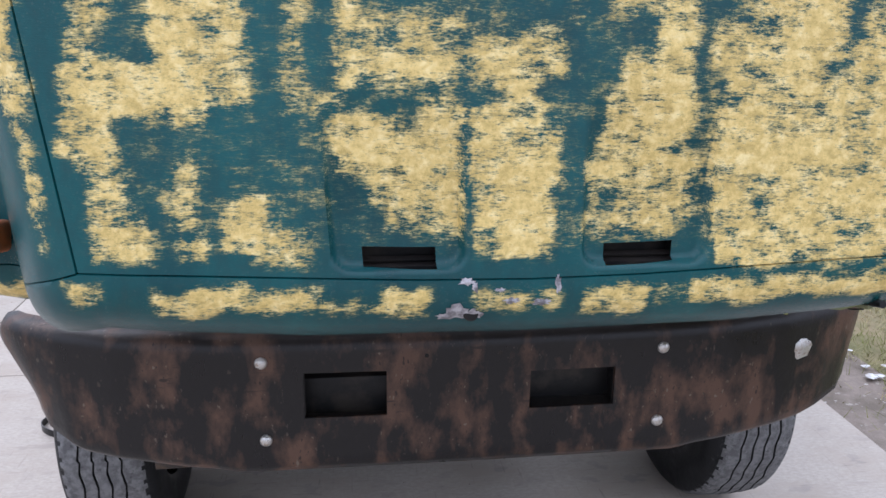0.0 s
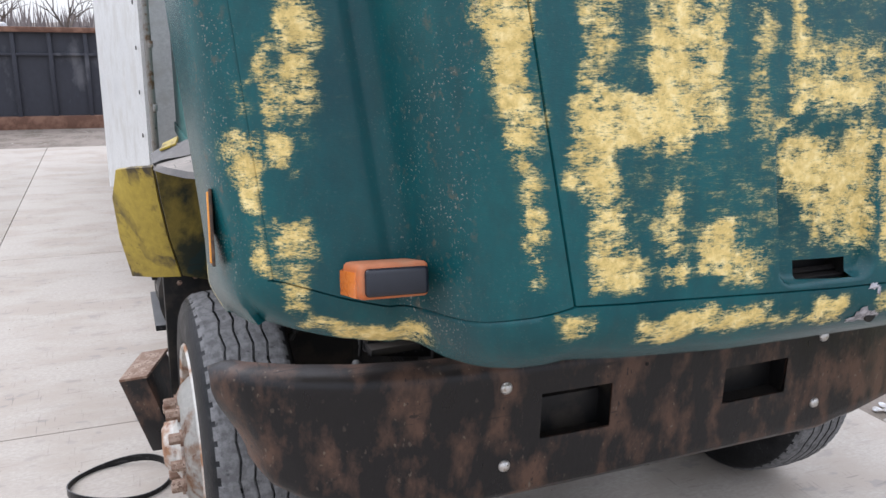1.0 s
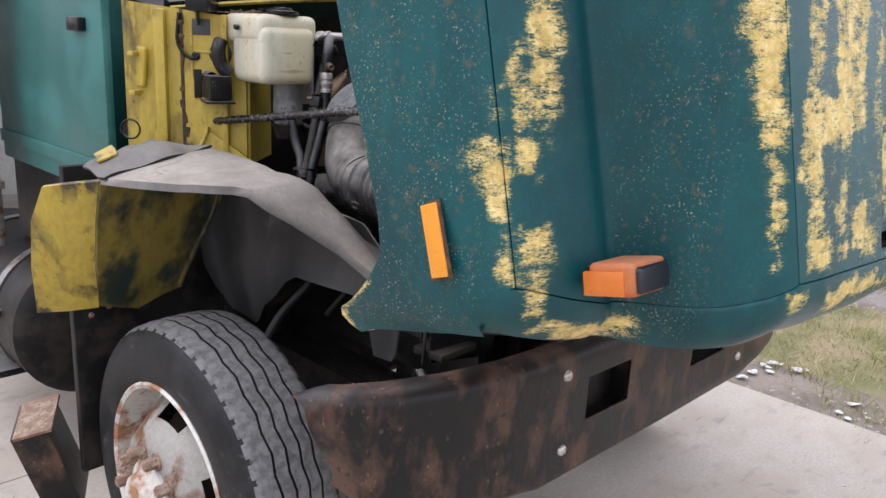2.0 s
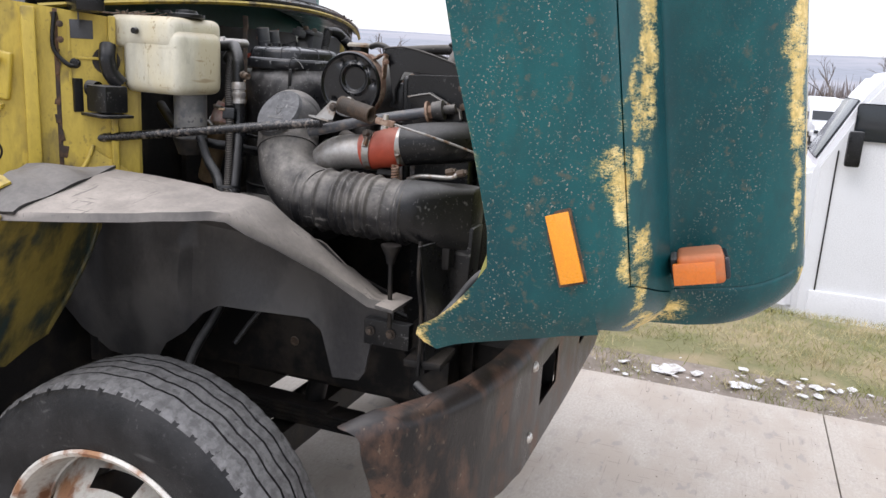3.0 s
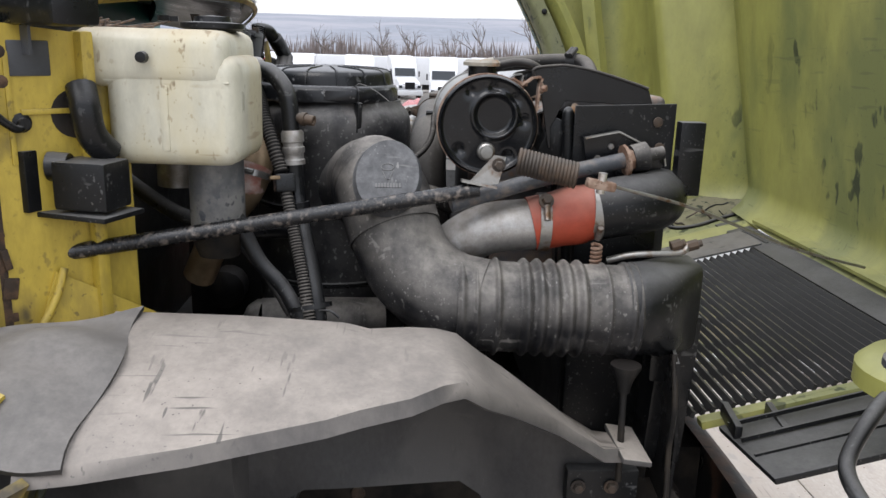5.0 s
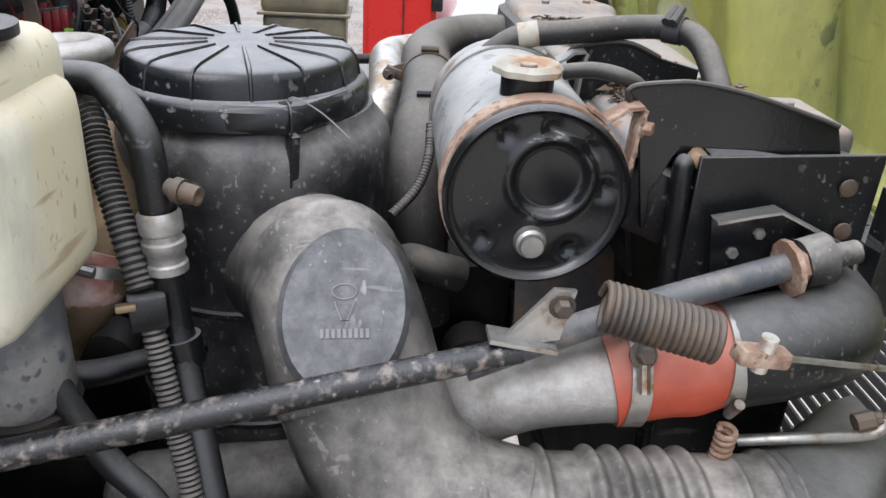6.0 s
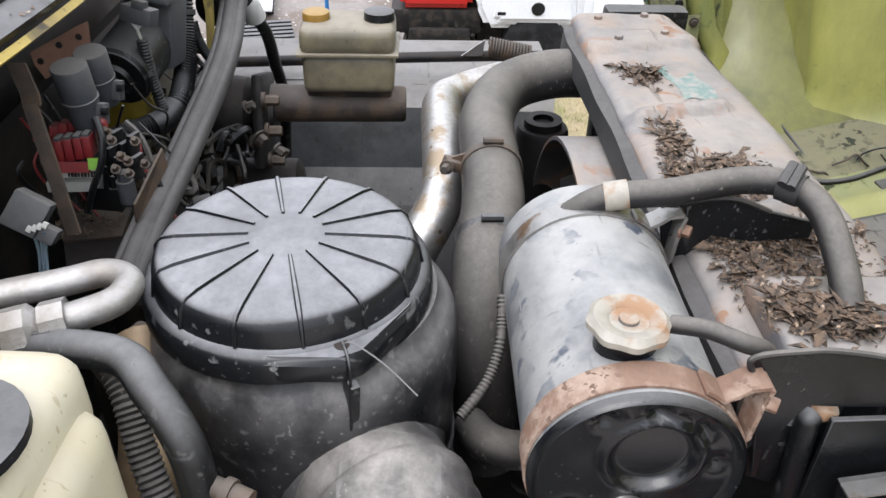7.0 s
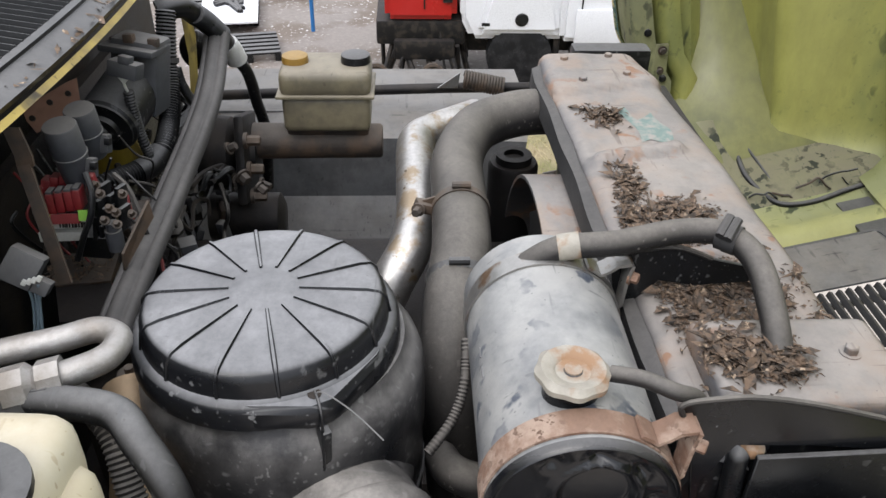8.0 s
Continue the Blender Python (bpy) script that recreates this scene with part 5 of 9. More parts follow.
    # dark sheet added across the truck in place of the shade underneath
    part("rear_shade_sheet", bx((0.0, 1.62, 0.72), (1.9, 0.02, 1.0)), M_DARK, t, "added dark sheet for the shade behind the axle")
    bm = bmesh.new()
    plate(bm, [(-0.50, 0.20, 0.78), (-0.50, 1.10, 0.78), (-0.50, 1.10, 1.16), (-0.50, 0.62, 1.16), (-0.50, 0.45, 1.10), (-0.50, 0.20, 1.08)], 0.014)
    part("frame_bracket", bm, M_DARK, t, "oily black frame bracket plate")
    for y, z, r in ((0.66, 1.03, 0.022), (0.92, 1.0, 0.012), (0.55, 0.93, 0.010), (0.80, 0.90, 0.010)):
        part("bracket_hole", turned((-0.508, y, z), (-1, 0, 0), [(0, r + 0.006), (0.004, r + 0.004), (0.004, r), (0.001, r), (0.001, 0)], 18), M_IRON, t)
    part("brake_line", tube([(-0.52, 0.40, 1.05), (-0.53, 0.55, 1.09), (-0.53, 0.75, 1.10), (-0.55, 0.88, 1.02), (-0.62, 0.95, 0.90)], 0.008), M_BLACK, t)
    part("brake_hose", tube([(-0.56, 1.0, 1.12), (-0.66, 0.98, 1.02), (-0.80, 0.97, 0.92), (-0.90, 0.95, 0.80)], 0.014), M_BLACK, t)
    # unseen dark box, added to block the bright ground below the truck
    part("underside_filler", bx((0.0, 1.40, 0.80), (0.60, 0.5, 0.62), bevel=0.06), M_DARK, t)
    part("splash_panel", bx((-0.90, 1.47, 0.86), (0.76, 0.03, 1.06), (0, 0, 4), 0.004), M_DARK, t, "black panel below the flange")
    for x, z in ((-1.22, 0.89), (-1.16, 0.91), (-1.08, 0.90)):
        part("flange_bolt", hexbolt(bmesh.new(), (x, 1.445, z), (0, -1, 0), 0.011, 0.014), M_RUST, t)
    # cab behind
    bm = bmesh.new()
    box(bm, (0, 2.12, 1.87), (2.20, 0.98, 1.18), bevel=0.06, seg=3)
    part("cab_shell", bm, M_GREEN, t, "dark green cab shell")
    part("door", bx((-1.108, 1.98, 1.72), (0.03, 1.06, 0.90), bevel=0.012), M_GREEN, t, "green passenger door")
    # dark box added for the black shade under the cab
    part("cab_underside_dark", bx((-1.02, 2.0, 1.10), (0.12, 1.1, 0.36), bevel=0.02), M_DARK, t)
    part("door_trim", bx((-1.126, 1.98, 1.36), (0.01, 1.06, 0.05), bevel=0.004), M_GREEN, t)
    part("door_glass", bx((-1.118, 2.0, 2.22), (0.012, 0.75, 0.36), bevel=0.01), M_GLASS, t)
    handle = part("door_handle", bx((-1.135, 1.62, 1.82), (0.03, 0.10, 0.045), bevel=0.008), M_BLACK, t)
    part("windshield", bx((0, 1.66, 2.22), (1.9, 0.02, 0.5), (-22, 0, 0)), M_GLASS, t)
    # cowl top with louvres and a yellow lip
    def cy(x):
        return 1.118 + 0.22 * (x / 0.95) ** 2

    def cz(x):
        return 1.965 - 0.075 * (x / 0.95) ** 2
    xs = [-0.95 + 0.05 * i for i in range(39)]
    part("cowl_lip", sheet([[(x, cy(x), cz(x)), (x, cy(x) - 0.006, cz(x) - 0.006), (x, cy(x) + 0.004, cz(x) - 0.014)] for x in xs], 0.006), M_YELLOW, t, "yellow cowl edge")
    part("cowl_edge_strip", sheet([[(x, cy(x) + 0.002, cz(x) + 0.004), (x, cy(x) + 0.034, cz(x) + 0.016)] for x in xs], 0.008), M_BLACK, t)
    part("cowl_panel", sheet([[(x, cy(x) + d, cz(x) + 0.018 + 0.14 * d - q) for d, q in ((0.03, 0), (0.038, 0), (0.042, 0.04), (0.30, 0.04), (0.305, 0), (0.5, 0))] for x in xs], 0.006), M_BLACK, t, "black plastic cowl panel with a sunken grille")
    for i in range(92):
        x = -0.78 + 0.017 * i
        part("cowl_louvre", bx((x, cy(x) + 0.171, cz(x) + 0.034), (0.0055, 0.258, 0.026), (8, 18, 0), 0.0), M_BLACK, t)
    part("cowl_block", bx((-0.885, 1.245, 1.90), (0.07, 0.25, 0.05), (0, 0, -38), 0.01), M_BLACK, t, "black foam seal block under the cowl corner")
    rnd = random.Random(8)
    bm = bmesh.new()
    for _ in range(150):
        x = rnd.uniform(-0.75, 0.8)
        c = Vector((x, cy(x) + abs(rnd.gauss(0.004, 0.012)), cz(x) + 0.012 + rnd.uniform(0, 0.008)))
        th, l_ = rnd.uniform(0, 6.3), rnd.uniform(0.004, 0.016)
        d, e = Vector((math.cos(th), math.sin(th), rnd.uniform(-0.4, 0.4))) * l_, Vector((-math.sin(th), math.cos(th), 0.3)) * l_ * rnd.uniform(0.1, 0.5)
        bm.faces.new([bm.verts.new(q) for q in (c - d, c + e, c + d, c - e)])
    part("caught_debris", bm, M_LEAF, t, "dry leaves and straw caught along the cowl edge", 0)["kind"] = "stuff"
    part("cowl_tape", bx((-0.895, 1.255, 1.855), (0.004, 0.07, 0.04), (0, 0, -45)), M_GREY_PLASTIC, t)
    # white side fairing and the box body
    bm = bmesh.new()
    plate(bm, [(-1.265, 2.30, 1.06), (-1.47, 4.0, 0.80), (-1.47, 4.0, 3.2), (-1.265, 2.30, 3.2)], 0.02)
    fairing = part("side_fairing", bm, M_WHITE, t, "chalky white riveted side fairing")
    for i in range(9):
        p = Vector((-1.282, 2.36, 1.14 + 0.2 * i))
        part("rivet", turned(p, (-1, -0.11, 0), [(0, 0.011), (0.004, 0.009), (0.005, 0)], 8), M_DARK, fairing)
    part("fairing_rail", bx((-1.235, 2.27, 2.0), (0.03, 0.05, 2.1), (0, 0, 0), 0.006), M_STEEL, t)
    for i in range(6):
        part("fairing_tab", bx((-1.225, 2.24, 1.2 + 0.28 * i), (0.02, 0.05, 0.03), bevel=0.004), M_STEEL, t)
    bm = bmesh.new()
    plate(bm, [(-1.44, 4.02, 0.80), (-1.47, 10.2, 0.95), (-1.47, 10.2, 3.4), (-1.44, 4.02, 3.4)], 0.03)
    part("box_side", bm, M_BOX, t, "weathered pale green box side")
    part("box_skirt", bx((-1.462, 7.1, 0.87), (0.02, 6.1, 0.12), (1.4, 0, 0.3)), M_WHITE, t)
    part("box_front", bx((0, 4.05, 2.1), (2.8, 0.05, 2.6)), M_WHITE, t)
    part("box_floor", bx((0, 7.1, 0.95), (2.8, 6.1, 0.12)), M_DARK, t)
    part("box_roof", bx((0, 7.1, 3.40), (2.9, 6.2, 0.05)), M_WHITE, t)
    part("box_rear", bx((0, 10.2, 2.1), (2.8, 0.05, 2.6)), M_WHITE, t)
    part("mud_flap", bx((-1.1, 6.0, 0.5), (0.6, 0.02, 0.7)), M_BLACK, t)
    # fuel tank and step
    part("fuel_tank", turned((-0.98, 2.05, 0.62), (0, 1, 0), [(0, 0), (0.0, 0.26), (0.03, 0.30), (1.05, 0.30), (1.08, 0.26), (1.08, 0)], 36), M_DARK, t, "black cylindrical fuel tank")
    for yy in (2.3, 2.85):
        part("tank_strap", turned((-0.98, yy, 0.62), (0, 1, 0), [(0, 0.302), (0, 0.308), (0.05, 0.308), (0.05, 0.302)], 36), M_STEEL, t)
    for z in (0.42, 0.68):
        part("cab_step", bx((-1.22, 2.5, z), (0.16, 0.55, 0.03), bevel=0.006), M_BLACK, t)
    bm = bx((-1.325, 1.60, 0.335), (0.12, 0.20, 0.36), (10, -14, -30), 0.008)
    step = part("step_box", bm, M_BUMPER, t, "dented black steel step box with a rusted top")
    part("step_lid", bx((-1.37, 1.575, 0.512), (0.125, 0.205, 0.012), (10, -14, -30), 0.003), M_RUST, step)
    for z in (2.02, 2.09):
        part("mirror_arm", tube([(-1.20, 1.62, z - 0.06), (-1.38, 1.72, z + 0.02), (-1.62, 1.80, z + 0.06)], 0.011), M_CHROME, t, "bright tubular mirror arm")
    part("mirror_arm", tube([(-1.18, 1.60, 1.98), (-1.22, 1.62, 2.2), (-1.24, 1.66, 2.5)], 0.011), M_CHROME, t)
    return t


TRUCK = build_truck()
for w in WHEELS:
    del w["category"]
    w.parent = TRUCK
    w.matrix_parent_inverse = Matrix.Translation(TRUCK.location).inverted()

# ---- engine bay ----
def air_cleaner():
    a = thing("air_cleaner", (-0.42, 0.87, 1.26), "tall black plastic air cleaner canister with ribbed lid", "air cleaner")
    o = (-0.426, 0.868, 0)
    body = turned((-0.422, 0.857, 0), (0, 0, 1), [(1.24, 0), (1.24, 0.148), (1.27, 0.152), (1.50, 0.156), (1.625, 0.157), (1.632, 0.1585), (1.700, 0.1585), (1.716, 0.157), (1.728, 0.153), (1.737, 0.146), (1.744, 0.139), (1.754, 0.136), (1.757, 0)], 72)
    can = part("canister", body, M_CAN, a)
    lid = turned(o, (0, 0, 1), [(1.752, 0), (1.752, 0.1395), (1.755, 0.1425), (1.775, 0.1420), (1.781, 0.1385), (1.7845, 0.1305), (1.800, 0.1285), (1.8075, 0.1255), (1.8115, 0.120), (1.8137, 0.108), (1.8165, 0.050), (1.8172, 0.036), (1.8195, 0.031), (1.820, 0)], 72)
    lid_ob = part("lid", lid, M_LID, a, "round black lid with radial ribs")
    for k in range(14):
        th = 2 * math.pi * (k + 0.5) / 14
        d = Vector((math.cos(th), math.sin(th), 0))
        c = Vector((o[0], o[1], 0))
        line = [c + d * 0.037 + V(0, 0, 1.8180), c + d * 0.088 + V(0, 0, 1.8155), c + d * 0.108 + V(0, 0, 1.8142), c + d * 0.1205 + V(0, 0, 1.8115), c + d * 0.1275 + V(0, 0, 1.804), c + d * 0.1315 + V(0, 0, 1.785)]
        bm = sweep(bmesh.new(), line, [0.0018, 0.0026, 0.0028, 0.0026, 0.0022, 0.0018], 6)
        part("rib", bm, M_LID, lid_ob)
    c = Vector((o[0], o[1], 0))
    d = Vector((-0.893, -0.45, 0)).normalized()
    p = c + d * 0.1365
    rz = math.degrees(math.atan2(d.y, d.x))
    e = Vector((-d.y, d.x, 0))
    tab = [c + d * 0.086 + e * 0.112, c + d * 0.118 + e * 0.080, c + d * 0.156 + e * 0.014, c + d * 0.156 - e * 0.010, c + d * 0.128 - e * 0.062, c + d * 0.095 - e * 0.105]
    part("latch_tab", plate(bmesh.new(), [q + V(0, 0, 1.7825) for q in tab], 0.0295, 0.006), M_LID, a, "pointed latch tab of the lid")
    part("latch_hole", turned(p + V(0, 0, 1.7800), (0, 0, 1), [(0, 0.0068), (0.0034, 0.0068), (0.0034, 0)], 12), M_DARK, a)
    part("rib_web", bx(p + d * 0.014 + V(0, 0, 1.722), (0.020, 0.009, 0.070), (0, 8, rz), 0.002), M_BLACK, a, "hanging latch clip")
    part("cable_tie", tube([p + V(0.0, 0.0, 1.782), p + V(-0.006, -0.010, 1.790), p + V(-0.022, -0.038, 1.780), p + V(-0.040, -0.066, 1.761)], 0.0008, 8, 6), M_INK, a, "loose pale cable tie")
    part("cable_tie_end", tube([p + V(0.003, 0, 1.784), p + V(-0.022, -0.008, 1.775), p + V(-0.022, -0.006, 1.70)], 0.0014, 8, 6), M_BLACK, a)
    for h, r in ((1.40, 0.1542), (1.55, 0.1565)):
        part("band_ridge", turned((-0.422, 0.857, 0), (0, 0, 1), [(h - 0.006, r), (h - 0.003, r + 0.003), (h + 0.003, r + 0.003), (h + 0.006, r)], 48), M_BLACK, can)
    return a


air_cleaner()


def intake_duct():
    a = thing("intake_duct", (-0.78, 0.55, 1.35), "dusty black rubber intake elbow with bellows", "air duct")
    line = spline([(-0.50, 0.812, 1.590), (-0.555, 0.788, 1.606), (-0.607, 0.763, 1.612), (-0.657, 0.742, 1.583), (-0.695, 0.722, 1.530), (-0.727, 0.690, 1.478), (-0.755, 0.635, 1.442), (-0.772, 0.575, 1.430)], 10)
    part("elbow", sweep(bmesh.new(), line[12:], [0.081] * len(line[12:]), 36), M_RUBBER, a)
    neck = spline([(-0.455, 0.836, 1.588), (-0.50, 0.812, 1.592), (-0.535, 0.797, 1.600), (-0.572, 0.780, 1.608), (-0.60, 0.766, 1.611)], 6)
    part("neck", sweep(bmesh.new(), neck, [0.120 - 0.040 * smooth01(i / (len(neck) - 7)) for i in range(len(neck))], 40), M_CAN, a, "moulded neck of the canister")
    part("collar", sweep(bmesh.new(), line[17:24], [0.083, 0.0868, 0.0868, 0.0835, 0.0855, 0.0855, 0.0825], 36), M_RUBBER, a, "ribbed collar at the canister")
    top = [p for p in line if p.z > 1.535 and p.x < -0.60]
    part("upper_sleeve", sweep(bmesh.new(), top, [0.0842] * len(top), 36), M_RUBBER, a, "overlapping upper sleeve")
    # flat oval pad with mould marks, facing outwards
    n = Vector((-0.73, -0.04, 0.68)).normalized()
    u = Vector((0, 1, 0.15)).normalized()
    u = (u - n * u.dot(n)).normalized()
    w = n.cross(u)
    c0 = Vector((-0.722, 0.739, 1.648))
    bm = bmesh.new()
    ring0 = [bm.verts.new(c0 - n * 0.013 + u * 0.060 * math.cos(t) + w * 0.080 * math.sin(t)) for t in [2 * math.pi * i / 40 for i in range(40)]]
    ring1 = [bm.verts.new(c0 - n * 0.003 + u * 0.054 * math.cos(t) + w * 0.074 * math.sin(t)) for t in [2 * math.pi * i / 40 for i in range(40)]]
    for i in range(40):
        j = (i + 1) % 40
        bm.faces.new((ring0[i], ring0[j], ring1[j], ring1[i]))
    bm.faces.new(ring1)
    bmesh.ops.recalc_face_normals(bm, faces=bm.faces[:])
    pad = part("mould_pad", bm, M_PAD, a, "flat oval pad with moulded marks")
    rotm = Matrix((-u, w if (-u).cross(w).dot(n) > 0 else -w, n)).transposed()
    bm = bmesh.new()
    up = Vector((0, 0, 1))
    up = (up - n * up.dot(n)).normalized()
    rt = up.cross(n)
    for k in range(9):
        q = c0 - n * 0.0022 - up * 0.022 + rt * (-0.020 + 0.005 * k)
        m = Matrix((rt, up, n)).transposed().to_4x4()
        m.translation = q
        bmesh.ops.create_cube(bm, size=1, matrix=m @ Matrix.Diagonal((0.0032, 0.0085, 0.0012, 1)))
    part("mould_number", bm, M_INK, pad, "illegible raised mould number")
    bm = bmesh.new()
    q = c0 - n * 0.0026 + up * 0.016
    ring = [q + rt * 0.011 * math.cos(t) + up * 0.007 * math.sin(t) for t in [2 * math.pi * i / 20 for i in range(21)]]
    sweep(bm, ring, 0.0009, 5, False)
    sweep(bm, [q - up * 0.009 - rt * 0.009, q - up * 0.026 - rt * 0.003, q - up * 0.026 + rt * 0.003, q - up * 0.009 + rt * 0.009], 0.0011, 5)
    part("mould_mark", bm, M_INK, pad)
    # bellows
    ys = [0.62 - 0.0015 * i for i in range(210)]
    pts, rs = [], []
    for y in ys:
        r = 0.0785
        for yc, wd, h in ((0.612, 0.006, 0.005), (0.588, 0.004, 0.004), (0.552, 0.005, 0.007), (0.365, 0.004, 0.004), (0.325, 0.007, 0.006), (0.312, 0.004, 0.007)):
            r += h * math.exp(-((y - yc) / wd) ** 2)
        if 0.395 < y < 0.517:
            r += 0.008 * (0.5 + 0.5 * math.cos(2 * math.pi * (y - 0.456) / 0.0235)) - 0.001
        pts.append(Vector((-0.772, y, 1.430 - 0.02 * (0.62 - y))))
        rs.append(r)
    part("bellows", sweep(bmesh.new(), pts, rs, 40), M_RUBBER, a, "ribbed rubber bellows")
    bm = bmesh.new()
    rings = []
    for y, cx, cz_, hx, hz, pw in ((0.330, -0.774, 1.428, 0.079, 0.079, 2.0), (0.305, -0.772, 1.428, 0.080, 0.080, 2.2), (0.262, -0.752, 1.424, 0.084, 0.080, 3.2), (0.205, -0.700, 1.416, 0.070, 0.080, 6.0), (0.167, -0.668, 1.410, 0.050, 0.080, 9.0), (0.163, -0.668, 1.410, 0.044, 0.074, 9.0)):
        ring = []
        for k in range(44):
            c_, s_ = math.cos(2 * math.pi * k / 44), math.sin(2 * math.pi * k / 44)
            q = (abs(c_) ** pw + abs(s_) ** pw) ** (-1 / pw)
            ring.append(bm.verts.new((cx + hx * q * c_, y, cz_ + hz * q * s_)))
        rings.append(ring)
    for r0, r1 in zip(rings, rings[1:]):
        for k in range(44):
            bm.faces.new((r0[k], r0[(k + 1) % 44], r1[(k + 1) % 44], r1[k]))
    bm.faces.new(rings[-1])
    bmesh.ops.recalc_face_normals(bm, faces=bm.faces[:])
    box(bm, (-0.675, 0.200, 1.245), (0.085, 0.075, 0.30), (3, 0, 0), 0.008)
    box(bm, (-0.735, 0.232, 1.33), (0.05, 0.06, 0.10), (0, 0, 0), 0.012)
    part("snorkel_box", bm, M_BLACK, a, "black plastic snorkel box")
    return a


intake_duct()


def surge_tank():
    a = thing("coolant_surge_tank", (-0.45, 0.58, 1.63), "grey dusty steel coolant surge tank held by straps", "coolant tank")
    f, d = Vector((-0.645, 0.562, 1.727)), Vector((0.995, -0.01, -0.015)).normalized()
    R = 0.089
    part("tank", turned(f, d, [(0.010, R - 0.006), (0.003, R - 0.002), (0.003, R), (0.325, R), (0.337, R - 0.012), (0.341, R - 0.05), (0.341, 0)], 64), M_SURGE, a)
    # pressed end plate: rim, sunken dish and a ring of dents in one sheet
    uy, uz = Vector((0, 1, 0)), Vector((0, 0, 1))
    bm = bmesh.new()
    radii = [R + 0.001, R + 0.001, R - 0.003, R - 0.007] + [R - 0.010 - 0.0026 * i for i in range(31)]
    rings = []
    for i, r in enumerate(radii):
        ring = []
        for k in range(96):
            th = 2 * math.pi * k / 96
            cy_, cz_ = r * math.cos(th), r * math.sin(th)
            h = (0.006, 0.0, -0.004, 0.003)[i] if i < 4 else 0.004
            if i >= 4:
                rc = math.hypot(cy_ + 0.012, cz_ - 0.018)
                h -= 0.005 * math.exp(-((rc - 0.040) / 0.004) ** 2) - 0.006 * smooth01((0.038 - rc) / 0.008)
                for a_ in (62, 98, 135, 172, 318, 235):
                    q = math.hypot(cy_ - 0.067 * math.cos(radians(a_)), cz_ - 0.067 * math.sin(radians(a_)))
                    h += 0.007 * math.exp(-(q / 0.0085) ** 2)
            ring.append(bm.verts.new(f + uy * cy_ + uz * cz_ + d * h))
        rings.append(ring)
    for r0, r1 in zip(rings, rings[1:]):
        for k in range(96):
            j = (k + 1) % 96
            bm.faces.new((r0[k], r0[j], r1[j], r1[k]))
    bm.faces.new(rings[-1])
    bmesh.ops.recalc_face_normals(bm, faces=bm.faces[:])
    end = part("end_plate", bm, M_PLATE, a, "black pressed end plate with round dents", 60)
    q = f + uy * 0.001 - uz * 0.047
    part("sight_plug", turned(q, d, [(0.004, 0.017), (-0.004, 0.015), (-0.006, 0.012), (-0.012, 0.011), (-0.013, 0)], 18), M_STEEL, a, "dull metal sight plug")
    for h, m, lab in ((0.023, M_RUST, "rusty clamp strap"), (0.275, M_STEEL, "dusty clamp strap")):
        bm = turned(f, d, [(h - 0.014, R + 0.0005), (h - 0.014, R + 0.003), (h + 0.014, R + 0.003), (h + 0.014, R + 0.0005)], 64)
        s = part("strap", bm, m, a, lab)
        # strap leaves the tank, runs to an ear with a bolt, and a leg drops from it
        p = f + d * h
        arc = [p + Vector((0, -(R + 0.0045) * math.sin(radians(q)), (R + 0.0045) * math.cos(radians(q)))) for q in (28, 34, 40)]
        ear = [p + Vector((0, -0.071, 0.077)), p + Vector((0, -0.080, 0.084)), p + Vector((0, -0.094, 0.086))]
        rows = [[q - d * 0.013, q + d * 0.013] for q in arc + ear]
        part("strap_ear", sheet(rows, 0.0035), m, s, "", 50)
        part("strap_leg", sheet([[p + Vector((0, -0.094, 0.086)) - d * 0.013, p + Vector((0, -0.094, 0.086)) + d * 0.013], [p + Vector((0, -0.090, 0.070)) - d * 0.013, p + Vector((0, -0.090, 0.070)) + d * 0.013], [p + Vector((0, -0.088, 0.030)) - d * 0.011, p + Vector((0, -0.088, 0.030)) + d * 0.012], [p + Vector((0, -0.076, 0.010)) - d * 0.006, p + Vector((0, -0.078, 0.010)) + d * 0.010]], 0.004), m, s)
        part("strap_bolt", hexbolt(bmesh.new(), p + Vector((-0.006, -0.095, 0.068)), (-0.55, -0.8, 0), 0.0065, 0.011), M_RUST, s)
    cap = part("cap", turned((-0.578, 0.570, 1.815), (0, 0, 1), [(-0.01, 0), (-0.01, 0.026), (0.014, 0.026), (0.017, 0.029), (0.017, 0.0)], 24), M_BLACK, a, "black filler neck")
    bm = bmesh.new()
    sg = 48
    rings = []
    for h, r, sc in ((0.015, 0.028, 0), (0.015, 0.0335, 1), (0.021, 0.034, 1), (0.026, 0.029, 0), (0.024, 0.019, 0), (0.021, 0.016, 0), (0.021, 0.008, 0), (0.024, 0.008, 0), (0.0245, 0.0001, 0)):
        rings.append([bm.verts.new(Vector((-0.578, 0.570, 1.815 + h)) + (r + sc * 0.0013 * math.cos(8 * 2 * math.pi * k / sg)) * Vector((math.cos(2 * math.pi * k / sg), math.sin(2 * math.pi * k / sg), 0))) for k in range(sg)])
    for r0, r1 in zip(rings, rings[1:]):
        for k in range(sg):
            bm.faces.new((r0[k], r0[(k + 1) % sg], r1[(k + 1) % sg], r1[k]))
    part("pressure_cap", bm, M_CREAM, cap, "cream pressure cap stained with rust")
    part("cap_rivet", turned((-0.578, 0.570, 1.835), (0, 0, 1), [(0, 0.009), (0.003, 0.008), (0.004, 0)], 14), M_GREY_PLASTIC, cap)
